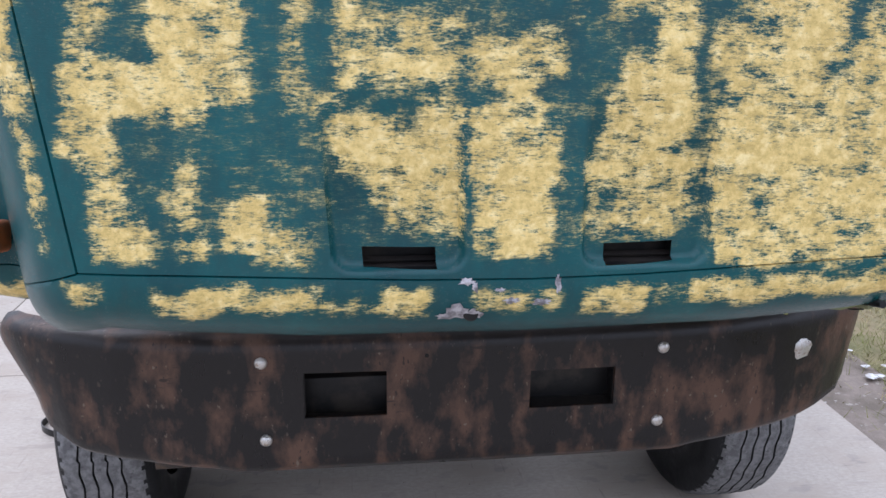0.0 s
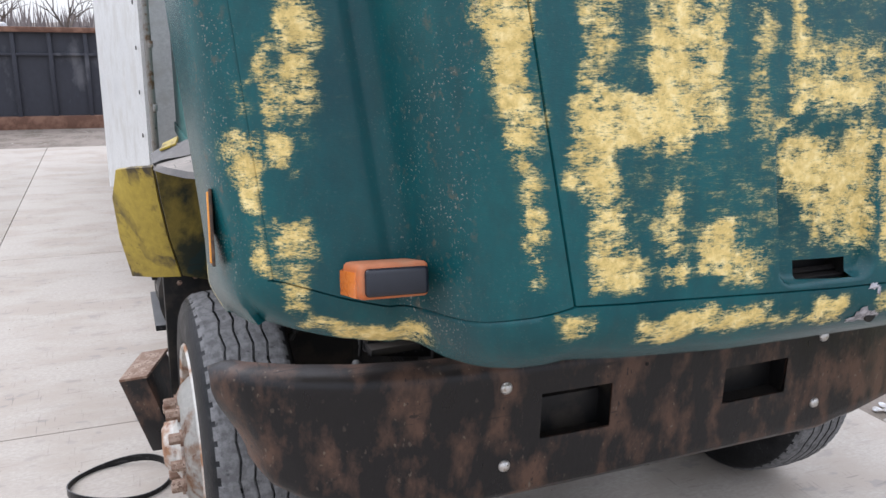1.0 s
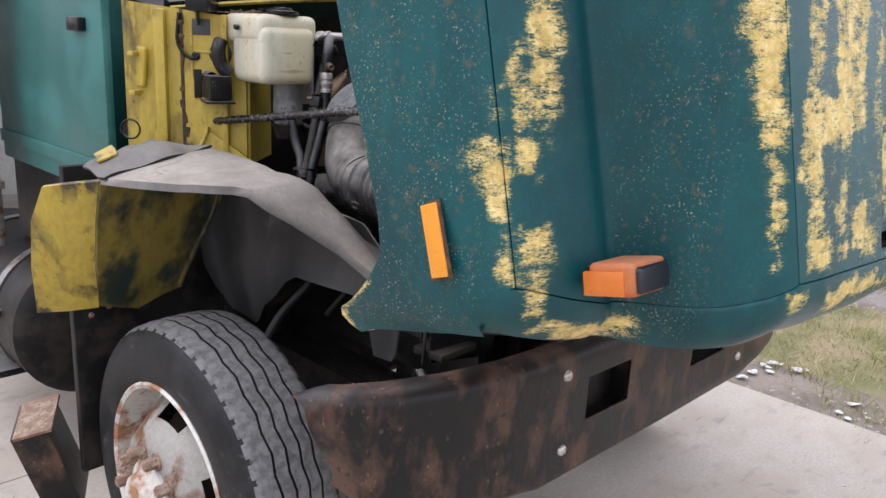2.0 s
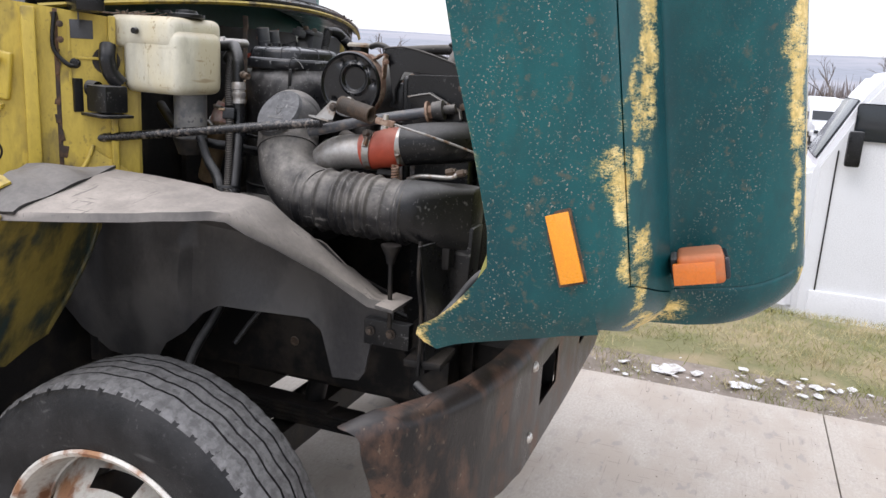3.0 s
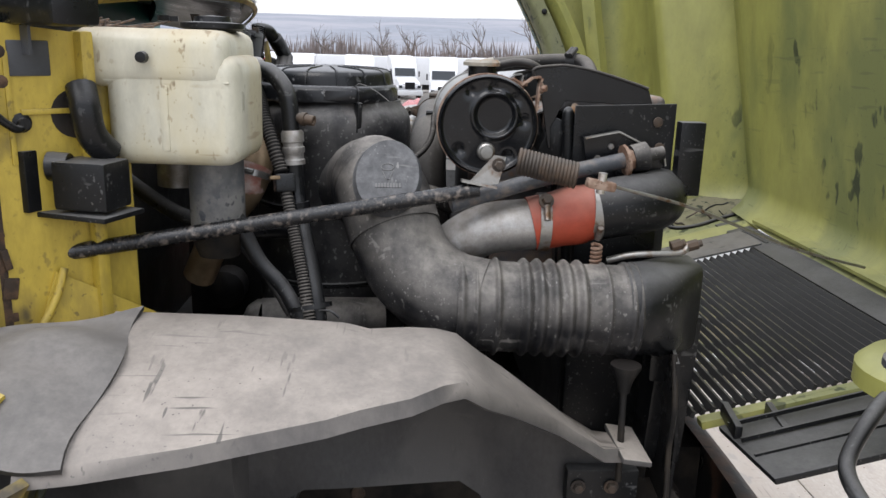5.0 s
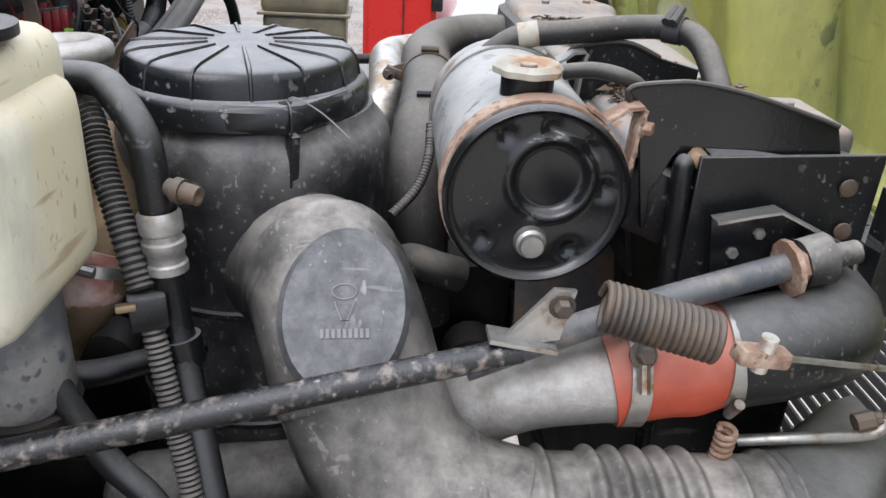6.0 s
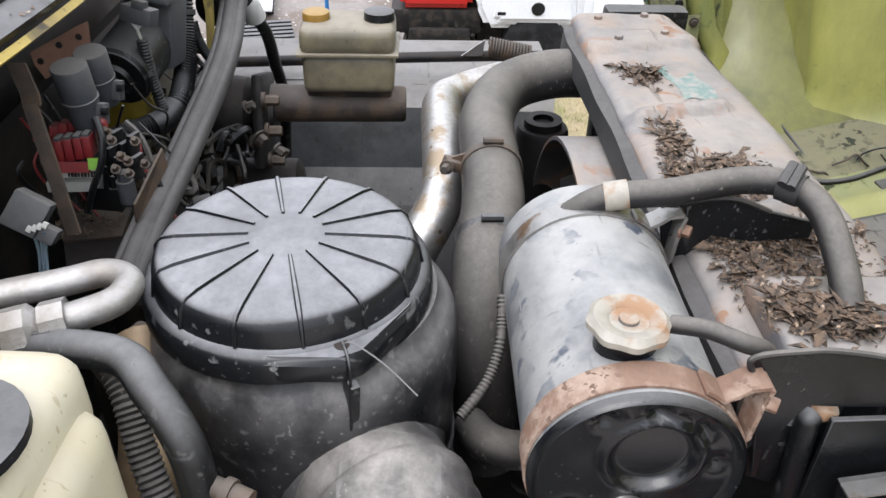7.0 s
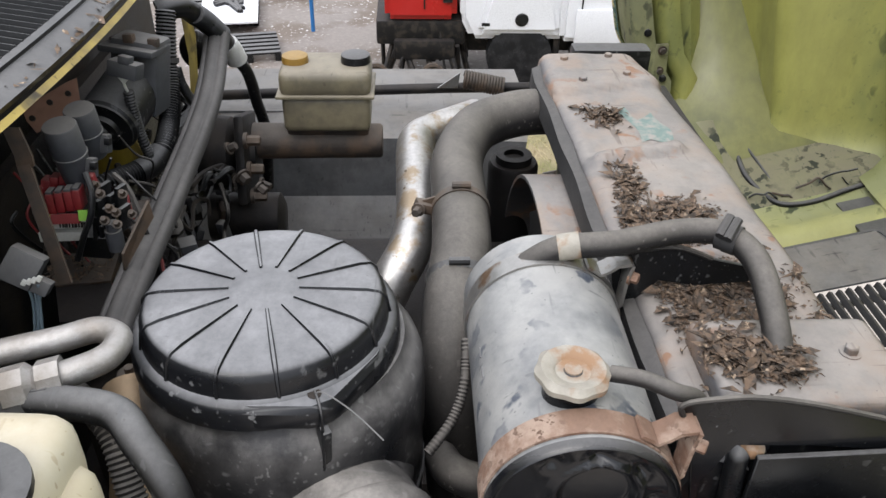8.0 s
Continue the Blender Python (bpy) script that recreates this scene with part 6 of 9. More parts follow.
    # stencilled text too small to read: two short bars
    for i, x in enumerate((-0.50, -0.47)):
        c = f + d * (x + 0.645) + R * 1.002 * Vector((0, 0.90, 0.42)).normalized()
        part("stencil_bar", bx(c, (0.015, 0.001, 0.0025), (-64, 0, 0)), M_INK, a)
    part("overflow_hose", tube([(-0.578, 0.535, 1.832), (-0.592, 0.51, 1.838), (-0.606, 0.485, 1.836), (-0.600, 0.462, 1.822), (-0.596, 0.450, 1.80)], 0.0078), M_HOSE, a, "small dusty overflow hose")
    part("side_bracket", plate(bmesh.new(), [(-0.612, 0.479, 1.820), (-0.612, 0.477, 1.826), (-0.612, 0.469, 1.829), (-0.612, 0.444, 1.832), (-0.612, 0.414, 1.833), (-0.612, 0.361, 1.824), (-0.612, 0.289, 1.804), (-0.612, 0.264, 1.796), (-0.612, 0.251, 1.759), (-0.612, 0.346, 1.770), (-0.612, 0.399, 1.771), (-0.612, 0.418, 1.772), (-0.612, 0.425, 1.760), (-0.612, 0.433, 1.740), (-0.612, 0.442, 1.724), (-0.612, 0.439, 1.684), (-0.612, 0.445, 1.684), (-0.612, 0.463, 1.784), (-0.612, 0.472, 1.806)], 0.005, 0.0012), M_PLATE, a, "black sheet-steel bracket")
    part("bracket_edge", tube([(-0.614, 0.473, 1.808), (-0.614, 0.480, 1.822), (-0.614, 0.478, 1.828), (-0.614, 0.470, 1.831), (-0.614, 0.445, 1.834), (-0.614, 0.416, 1.835), (-0.614, 0.363, 1.826), (-0.614, 0.291, 1.806), (-0.614, 0.266, 1.798)], 0.0028, 5, 8), M_HOSE, a, "rolled dusty edge")
    part("far_bracket", plate(bmesh.new(), [(-0.360, 0.483, 1.795), (-0.360, 0.480, 1.807), (-0.360, 0.466, 1.813), (-0.360, 0.412, 1.820), (-0.360, 0.366, 1.803), (-0.360, 0.313, 1.790), (-0.360, 0.314, 1.769), (-0.360, 0.378, 1.764), (-0.360, 0.423, 1.772), (-0.360, 0.445, 1.741), (-0.360, 0.458, 1.706), (-0.360, 0.467, 1.719)], 0.005, 0.001), M_BLACK, a, "black sheet-steel bracket with rolled top edge")
    part("bracket_rim", tube([(-0.360, 0.483, 1.795), (-0.360, 0.481, 1.806), (-0.360, 0.466, 1.813), (-0.360, 0.412, 1.820), (-0.360, 0.366, 1.803)], 0.0035, 6, 8), M_HOSE, a)
    return a


surge_tank()


def radiator():
    a = thing("radiator", (0, 0.31, 0.75), "dusty truck radiator with leaf litter on its header", "radiator")
    top = 1.752
    nx, ny = 110, 26
    rnd = random.Random(5)
    rows = []
    for i in range(nx + 1):
        x = -0.56 + 0.965 * i / nx
        y0, y1 = interp(x, [(-0.56, 0.224), (-0.2, 0.226), (0.04, 0.232), (0.25, 0.250), (0.405, 0.275)]), interp(x, [(-0.56, 0.444), (0.09, 0.450), (0.30, 0.456), (0.405, 0.452)])
        row = [(x, y0 + 0.004, top - 0.055), (x, y0, top - 0.030)]
        for k in range(ny + 1):
            v = k / ny
            y = y0 + (y1 - y0) * v
            fall = 0.012 * (math.exp(-v / 0.035) + math.exp(-(1 - v) / 0.035)) + 0.02 * smooth01((x - 0.385) / 0.02)
            z = top - fall + 0.0012 * math.sin(23 * x + 9 * y) + 0.0008 * math.sin(71 * y + 31 * x)
            z += 0.014 * smooth01((x - 0.205 - 0.26 * (0.435 - y)) / 0.016)
            for xc, wd in ((-0.035, 0.012), (-0.315, 0.012)):
                side = smooth01((y - 0.275) / 0.02) * smooth01((0.438 - y) / 0.012)
                z += 0.015 * side * math.exp(-((x - xc - 0.28 * (0.432 - y)) / wd) ** 4)
            row.append((x, y, z))
        row += [(x, y1, top - 0.030), (x, y1 - 0.004, top - 0.055)]
        rows.append(row)
    part("header", sheet(rows, 0.004), M_RADTOP, a, "pressed metal header with swaged ridges", 50)
    part("header_stain", sheet([[(0.16 - 0.125 * u + 0.006 * math.sin(9 * v + 5 * u), 0.345 - 0.055 * v + 0.012 * (0.5 - u) + 0.005 * math.sin(7 * u), top + 0.0040) for u in [k / 10 for k in range(11)]] for v in [k / 6 for k in range(7)]]), M_TEAL, a, "smear of old green coolant")
    part("header_seam", sheet([[(x, y1 + 0.002, top - 0.006 + 0.002 * math.sin(40 * x)), (x, y1 + 0.016 + 0.002 * math.sin(25 * x), top - 0.010), (x, y1 + 0.018, top - 0.045)] for x, y1 in [(-0.56 + 0.0322 * i, interp(-0.56 + 0.0322 * i, [(-0.56, 0.444), (0.09, 0.450), (0.30, 0.456), (0.405, 0.452)])) for i in range(30)]], 0.003), M_SEAL, a, "folded dirty seam along the header")
    pan = bmesh.new()
    box(pan, (-0.505, 0.315, top + 0.012), (0.135, 0.20, 0.036), (0, 0, 0), 0.016, 4)
    part("near_pan", pan, M_RADTOP, a, "raised pressed pan at the near end of the header")
    edge_a, edge_b = Vector((-0.332, 0.414, 1.742)), Vector((-0.520, 0.400, 1.742))
    part("slope_plate", sheet([[edge_a, edge_b], [edge_a + V(0, 0.012, -0.002), edge_b + V(0, 0.012, -0.002)], [edge_a + V(-0.02, 0.055, -0.12), edge_b + V(0, 0.045, -0.12)]], 0.004), M_SEAL, a, "sloped dark plate behind the header")
    for x, y in ((0.253, 0.397), (0.280, 0.310), (0.355, 0.414), (0.372, 0.325), (-0.50, 0.262)):
        part("header_bolt", hexbolt(bmesh.new(), (x, y, top + (0.0135 if x > 0 else 0.029)), (0, 0, 1), 0.0075, 0.010), M_RADTOP, a)
    core = part("core", bx((-0.06, 0.31, 1.33), (0.98, 0.10, 0.78)), M_CORE, a, "finned radiator core")
    for i in range(26):
        part("fin_row", bx((-0.06, 0.254, 0.97 + 0.028 * i), (0.97, 0.012, 0.004)), M_BLACK, core)
    part("condenser", bx((-0.06, 0.20, 1.36), (0.96, 0.03, 0.66), bevel=0.004), M_CORE, a)
    part("side_tank", bx((-0.575, 0.30, 1.36), (0.05, 0.16, 0.80), bevel=0.01), M_BLACK, a)
    part("side_tank", bx((0.455, 0.30, 1.36), (0.05, 0.16, 0.80), bevel=0.01), M_BLACK, a)
    # side shield plates facing the open side
    bm = plate(bmesh.new(), [(-0.622, 0.40, 1.765), (-0.622, 0.212, 1.773), (-0.622, 0.212, 1.60), (-0.622, 0.40, 1.60)], 0.006, 0.001)
    shield = part("side_shield", bm, M_BLACK, a, "flat black side shield")
    part("shield_flange", bx((-0.64, 0.188, 1.675), (0.03, 0.046, 0.135), (0, 0, 0), 0.003), M_BLACK, a)
    for y, z in ((0.246, 1.739), (0.239, 1.692)):
        part("shield_bolt", turned((-0.626, y, z), (-1, 0, 0), [(0, 0.0095), (0.002, 0.009), (0.003, 0.004), (0.003, 0)], 14), M_IRON, shield)
    for y, z in ((0.334, 1.694), (0.357, 1.672), (0.327, 1.656)):
        part("shield_bolt", hexbolt(bmesh.new(), (-0.632, y, z), (-1, 0, 0), 0.0062, 0.013), M_ALU, shield)
    part("tilt_bracket", plate(bmesh.new(), [(-0.640, 0.385, 1.710), (-0.640, 0.323, 1.723), (-0.640, 0.237, 1.682), (-0.640, 0.233, 1.662), (-0.640, 0.242, 1.648), (-0.640, 0.240, 1.60), (-0.640, 0.271, 1.60), (-0.640, 0.297, 1.63), (-0.640, 0.373, 1.639)], 0.005), M_PLATE, a, "black hood-tilt bracket")
    part("bracket_edge", sheet([[(-0.640, y, z), (-0.656, y, z + 0.001)] for y, z in ((0.385, 1.710), (0.35, 1.718), (0.323, 1.723), (0.28, 1.703), (0.237, 1.682), (0.232, 1.662))], 0.003), M_STEEL, a, "worn bent edge")
    part("down_pipe", tube([(-0.603, 0.407, 1.752), (-0.606, 0.410, 1.745), (-0.608, 0.408, 1.70), (-0.61, 0.40, 1.55), (-0.61, 0.39, 1.30)], 0.0105), M_BLACK, a)
    part("pipe_cap", turned((-0.600, 0.399, 1.752), (-0.3, -0.5, 0.8), [(0, 0.009), (0.010, 0.0105), (0.014, 0.008), (0.016, 0)], 12), M_CREAM, a)
    # fan shroud, arched towards the engine
    bm = bmesh.new()
    rows = []
    for i in range(25):
        th = math.pi * (0.02 + 0.96 * i / 24)
        rows.append([(-0.06 + 0.34 * math.cos(th), y, 1.36 + 0.34 * math.sin(th)) for y in (0.37, 0.44, 0.52)])
    part("fan_shroud", sheet(rows, 0.006), M_RADTOP, a, "dusty arched fan shroud")
    part("shroud_back", sheet([[(-0.06 + r * math.cos(math.pi * i / 24), 0.375, 1.36 + r * math.sin(math.pi * i / 24)) for r in (0.34, 0.375)] for i in range(25)], 0.006), M_BLACK, a)
    part("trough", bx((-0.35, 0.425, 1.70), (0.50, 0.05, 0.07), (24, 0, 0), 0.004), M_BLACK, a)
    part("inner_plate", plate(bmesh.new(), [(-0.56, 0.43, 1.60), (-0.30, 0.43, 1.60), (-0.30, 0.46, 1.74), (-0.56, 0.46, 1.74)], 0.006), M_BLACK, a)
    # fan blades, resting
    for k in range(8):
        th = 2 * math.pi * k / 8
        part("fan_blade", bx((-0.06 + 0.17 * math.cos(th), 0.46, 1.36 + 0.17 * math.sin(th)), (0.24, 0.012, 0.09), (30, -math.degrees(th), 0), 0.003), M_BLACK, a)
    bm = bmesh.new()
    lathe(bm, (-0.06, 0.43, 1.36), (0, 1, 0), [(0, 0), (0, 0.08), (0.08, 0.07), (0.12, 0.04), (0.12, 0)], 24)
    part("fan_hub", bm, M_BLACK, a)
    # lower closing panels seen from the side
    part("lower_baffle", sheet([[(-0.86, 0.245, 1.36), (-0.84, 0.225, 1.20), (-0.83, 0.225, 1.02)], [(-0.66, 0.20, 1.36), (-0.66, 0.20, 1.20), (-0.66, 0.21, 1.0)]], 0.006), M_BLACK, a, "black sheet baffle")
    part("baffle_edge", tube([(-0.845, 0.25, 1.37), (-0.858, 0.245, 1.28), (-0.84, 0.24, 1.18), (-0.85, 0.235, 1.02)], 0.005), M_DARK, a)
    part("support_bar", bx((-0.77, 0.235, 1.045), (0.14, 0.10, 0.02), (0, 0, 4), 0.004), M_DARK, a)
    part("stay_rod", tube([(-0.84, 0.33, 1.30), (-0.84, 0.325, 1.13)], 0.006), M_DARK, a)
    part("stay_cup", turned((-0.84, 0.33, 1.30), (0, 0, 1), [(0, 0.01), (0.02, 0.014), (0.045, 0.026), (0.05, 0.026), (0.05, 0)], 16), M_DARK, a)
    part("drain_hose", tube([(-0.86, 0.235, 1.00), (-0.88, 0.19, 0.985), (-0.90, 0.14, 0.99), (-0.92, 0.10, 1.01)], 0.012), M_BLACK, a)
    part("corner_post", bx((-0.60, 0.28, 0.92), (0.10, 0.12, 0.34), bevel=0.01), M_DARK, a)
    return a


radiator()


def leaf_litter(name, spots, n, seed):
    rnd = random.Random(seed)
    bm = bmesh.new()
    for _ in range(n):
        cx, cy_, rx, ry, z = rnd.choice(spots)
        x, y = cx + rnd.gauss(0, rx * 0.5), cy_ + rnd.gauss(0, ry * 0.5)
        y = min(max(y, 0.24), 0.43)
        big = rnd.random() < 0.12
        th, l_, w = rnd.uniform(0, 6.28), rnd.uniform(0.009, 0.020) if big else rnd.uniform(0.0015, 0.007), rnd.uniform(0.003, 0.008) if big else rnd.uniform(0.0006, 0.003)
        h = rnd.uniform(0.0005, 0.008)
        d, e = Vector((math.cos(th), math.sin(th), rnd.uniform(-0.3, 0.4))) * l_, Vector((-math.sin(th), math.cos(th), rnd.uniform(-0.4, 0.4))) * w
        c = Vector((x, y, z + h))
        lift = V(0, 0, 0.005 if big else 0.002)
        v0, v1, v2, v3 = bm.verts.new(c - d), bm.verts.new(c + e * 0.9 + lift), bm.verts.new(c + d + lift * 0.4), bm.verts.new(c - e * 0.9 + lift)
        bm.faces.new((v0, v1, v2))
        bm.faces.new((v0, v2, v3))
    single(name, bm, M_LEAF, "dry brown leaves and twigs caught on the radiator header", "leaf litter", kind="stuff", smooth=0)


leaf_litter("leaf_litter", [(-0.30, 0.36, 0.10, 0.06, 1.752), (-0.44, 0.33, 0.10, 0.07, 1.752), (-0.10, 0.395, 0.05, 0.02, 1.752), (-0.19, 0.35, 0.04, 0.05, 1.755), (0.13, 0.385, 0.035, 0.03, 1.752), (-0.50, 0.30, 0.05, 0.05, 1.752), (-0.36, 0.40, 0.15, 0.03, 1.755), (-0.33, 0.37, 0.09, 0.05, 1.755), (-0.36, 0.33, 0.06, 0.10, 1.755), (-0.515, 0.345, 0.03, 0.03, 1.782), (-0.50, 0.385, 0.04, 0.03, 1.780), (-0.22, 0.41, 0.12, 0.02, 1.752)], 6500, 3)


def hose(name, pts, r, material, label, clamps=(), seg=16, group=""):
    h = single(name, tube(pts, r, 10, seg), material, label, "hose", group)
    for c, ax, m in clamps:
        b_ = new("clamp", finish(clamp_band(bmesh.new(), c, ax, r, 0.014, (-0.6, 0, 0.8)), "clamp", m))
        b_.parent = h
    return h


hose("radiator_hose", [(0.29, 0.43, 1.69), (0.26, 0.51, 1.70), (0.20, 0.59, 1.70), (0.08, 0.632, 1.70), (-0.06, 0.637, 1.695), (-0.16, 0.64, 1.685), (-0.26, 0.655, 1.65), (-0.33, 0.66, 1.58), (-0.36, 0.65, 1.42)], 0.043, M_HOSE,
     "thick dusty black radiator hose", [((-0.078, 0.637, 1.694), (1, 0, 0.05), M_IRON), ((-0.215, 0.648, 1.668), (1, 0, 0.4), M_BLACK)], 22)
hose_clamp = thing("hose_clamp", (-0.075, 0.67, 1.69), "dark bolted clamp on the radiator hose", "clamp")
part("bolt_block", bx((-0.072, 0.688, 1.700), (0.022, 0.036, 0.016), (20, 0, 12), 0.003), M_IRON, hose_clamp)
part("bolt", hexbolt(bmesh.new(), (-0.082, 0.70, 1.702), (-1, 0.3, 0.2), 0.007, 0.02), M_IRON, hose_clamp)
part("ear", plate(bmesh.new(), [(-0.070, 0.664, 1.722), (-0.070, 0.70, 1.71), (-0.070, 0.70, 1.692), (-0.070, 0.672, 1.70)], 0.004), M_IRON, hose_clamp)
hose("crossover_pipe", [(0.38, 0.58, 1.64), (0.31, 0.62, 1.658), (0.27, 0.665, 1.66), (0.22, 0.70, 1.66), (0.10, 0.702, 1.655), (-0.02, 0.702, 1.645), (-0.08, 0.715, 1.625), (-0.12, 0.745, 1.585), (-0.15, 0.78, 1.50), (-0.16, 0.80, 1.35)], 0.034, M_PIPE, "bright stained metal coolant pipe", (), 20)
hose("heater_hose", [(-0.362, 0.585, 1.795), (-0.363, 0.56, 1.815), (-0.365, 0.535, 1.825), (-0.368, 0.48, 1.832), (-0.355, 0.41, 1.838), (-0.365, 0.36, 1.84), (-0.41, 0.34, 1.835), (-0.465, 0.335, 1.805), (-0.505, 0.335, 1.77), (-0.52, 0.338, 1.750)], 0.0148, M_HOSE,
     "dusty grey heater hose bent over the header", [((-0.375, 0.355, 1.84), (-0.6, -0.7, 0), M_SEAL), ((-0.368, 0.361, 1.84), (-0.6, -0.7, 0), M_SEAL), ((-0.512, 0.339, 1.765), (-0.2, 0.1, -1), M_STEEL)])
hose("heater_hose_stub", [(-0.364, 0.548, 1.823), (-0.366, 0.524, 1.828)], 0.0158, M_CREAM, "pale plastic collar of the heater hose")


def charge_pipe():
    a = thing("charge_air_pipe", (-0.69, 0.45, 1.40), "cast aluminium charge pipe with red silicone hose joint", "charge pipe")
    part("alloy_elbow", tube([(-0.60, 0.655, 1.36), (-0.64, 0.65, 1.44), (-0.675, 0.62, 1.505), (-0.69, 0.565, 1.545), (-0.692, 0.50, 1.556), (-0.692, 0.475, 1.557)], 0.046, 10, 28), M_ALU, a, "stained cast aluminium elbow")
    pts = [Vector((-0.692, 0.482 - 0.0025 * i, 1.557 + 0.0006 * i)) for i in range(52)]
    part("silicone_hose", sweep(bmesh.new(), pts, [0.050 + (0.004 * math.exp(-((p.y - 0.405) / 0.02) ** 2)) for p in pts], 30), M_RED_HOSE, a, "red silicone hose")
    for y in (0.462, 0.368):
        part("hose_clamp", clamp_band(bmesh.new(), (-0.692, y, 1.562 + (0.46 - y) * 0.25), (0, 1, 0), 0.051, 0.02, (-0.9, 0, 0.5 if y > 0.4 else -0.6)), M_STEEL, a, "wide steel hose clamp")
    part("clamp_bolt", hexbolt(bmesh.new(), (-0.728, 0.463, 1.607), (-1, 0, 0.5), 0.009, 0.016), M_IRON, a)
    part("clamp_spring", coil((-0.745, 0.372, 1.535), (-0.742, 0.372, 1.49), 0.008, 6, 0.003), M_RUST, a)
    part("rubber_elbow", tube([(-0.692, 0.365, 1.585), (-0.69, 0.31, 1.595), (-0.675, 0.262, 1.60), (-0.63, 0.235, 1.60), (-0.56, 0.225, 1.60)], 0.054, 10, 28), M_BLACK, a, "black rubber elbow")
    part("hard_line", tube([(-0.72, 0.345, 1.50), (-0.735, 0.30, 1.515), (-0.735, 0.22, 1.52), (-0.73, 0.205, 1.535)], 0.006), M_STEEL, a)
    for y in (0.235, 0.205):
        part("fitting", turned((-0.73, y, 1.53), (0, -1, 0.3), [(0, 0), (0, 0.010), (0.018, 0.010), (0.02, 0.007), (0.026, 0.007), (0.026, 0)], 8), M_IRON, a)
    return a


charge_pipe()
single("wire_loom", corrugated([(-0.400, 0.650, 1.721), (-0.440, 0.654, 1.688), (-0.470, 0.669, 1.661), (-0.500, 0.698, 1.640)], 0.0065, 0.004, 0.16, 10), M_HOSE, "thin corrugated wire loom beside the coolant tank", "wire loom")
hose("heater_stub", [(-0.460, 0.610, 1.545), (-0.470, 0.639, 1.558), (-0.460, 0.666, 1.563), (-0.420, 0.677, 1.542)], 0.022, M_HOSE, "dark hose end with a clamp below the coolant tank")


def tilt_rod():
    a = thing("hood_tilt_rod", (-0.78, 0.8, 1.52), "scuffed black hood prop rod with return spring", "prop rod")
    part("long_rod", tube([(-0.872, 1.28, 1.530), (-0.812, 0.92, 1.582), (-0.757, 0.585, 1.630)], 0.0125), M_ROD, a, "scuffed black tube with chipped paint")
    part("rod_eye", turned((-0.872, 1.285, 1.529), (0.1, -1, 0.15), [(-0.01, 0), (-0.01, 0.019), (0.04, 0.019), (0.045, 0.012), (0.045, 0)], 16), M_BLACK, a)
    part("front_rod", tube([(-0.74, 0.63, 1.60), (-0.705, 0.47, 1.642), (-0.672, 0.30, 1.678)], 0.014), M_TUBE, a, "worn grey-blue forward tube")
    part("rod_nut", hexbolt(bmesh.new(), (-0.677, 0.318, 1.674), (0.1, -1, 0.2), 0.019, 0.026), M_RUST, a)
    part("rubber_bush", turned((-0.672, 0.303, 1.677), (0.1, -1, 0.2), [(0, 0), (0, 0.024), (0.028, 0.026), (0.03, 0.012), (0.06, 0.012), (0.06, 0)], 20), M_RUBBER, a)
    part("spring_bracket", plate(bmesh.new(), [(-0.757, 0.612, 1.632), (-0.752, 0.552, 1.640), (-0.745, 0.540, 1.685), (-0.748, 0.560, 1.688)], 0.005), M_STEEL, a, "folded steel bracket")
    part("bracket_foot", bx((-0.757, 0.585, 1.640), (0.03, 0.06, 0.004), (10, 5, 0)), M_STEEL, a)
    part("bracket_bolt", hexbolt(bmesh.new(), (-0.752, 0.552, 1.672), (-1, 0, 0), 0.008, 0.012), M_IRON, a)
    part("spring", coil((-0.768, 0.522, 1.682), (-0.786, 0.425, 1.662), 0.0195, 17, 0.0033), M_IRON, a, "rusted coil spring")
    part("clevis", bx((-0.789, 0.385, 1.648), (0.02, 0.05, 0.016), (10, 0, 8), 0.004), M_RUST, a, "rusty clevis")
    part("clevis_pin", rod(bmesh.new(), (-0.789, 0.385, 1.634), (-0.792, 0.383, 1.668), 0.0075), M_BOLT, a)
    part("pull_cable", tube([(-0.79, 0.36, 1.646), (-0.785, 0.345, 1.641), (-0.74, 0.20, 1.60), (-0.60, -0.05, 1.50), (-0.45, -0.30, 1.42)], 0.003), M_STEEL, a, "thin steel cable")
    return a


tilt_rod()


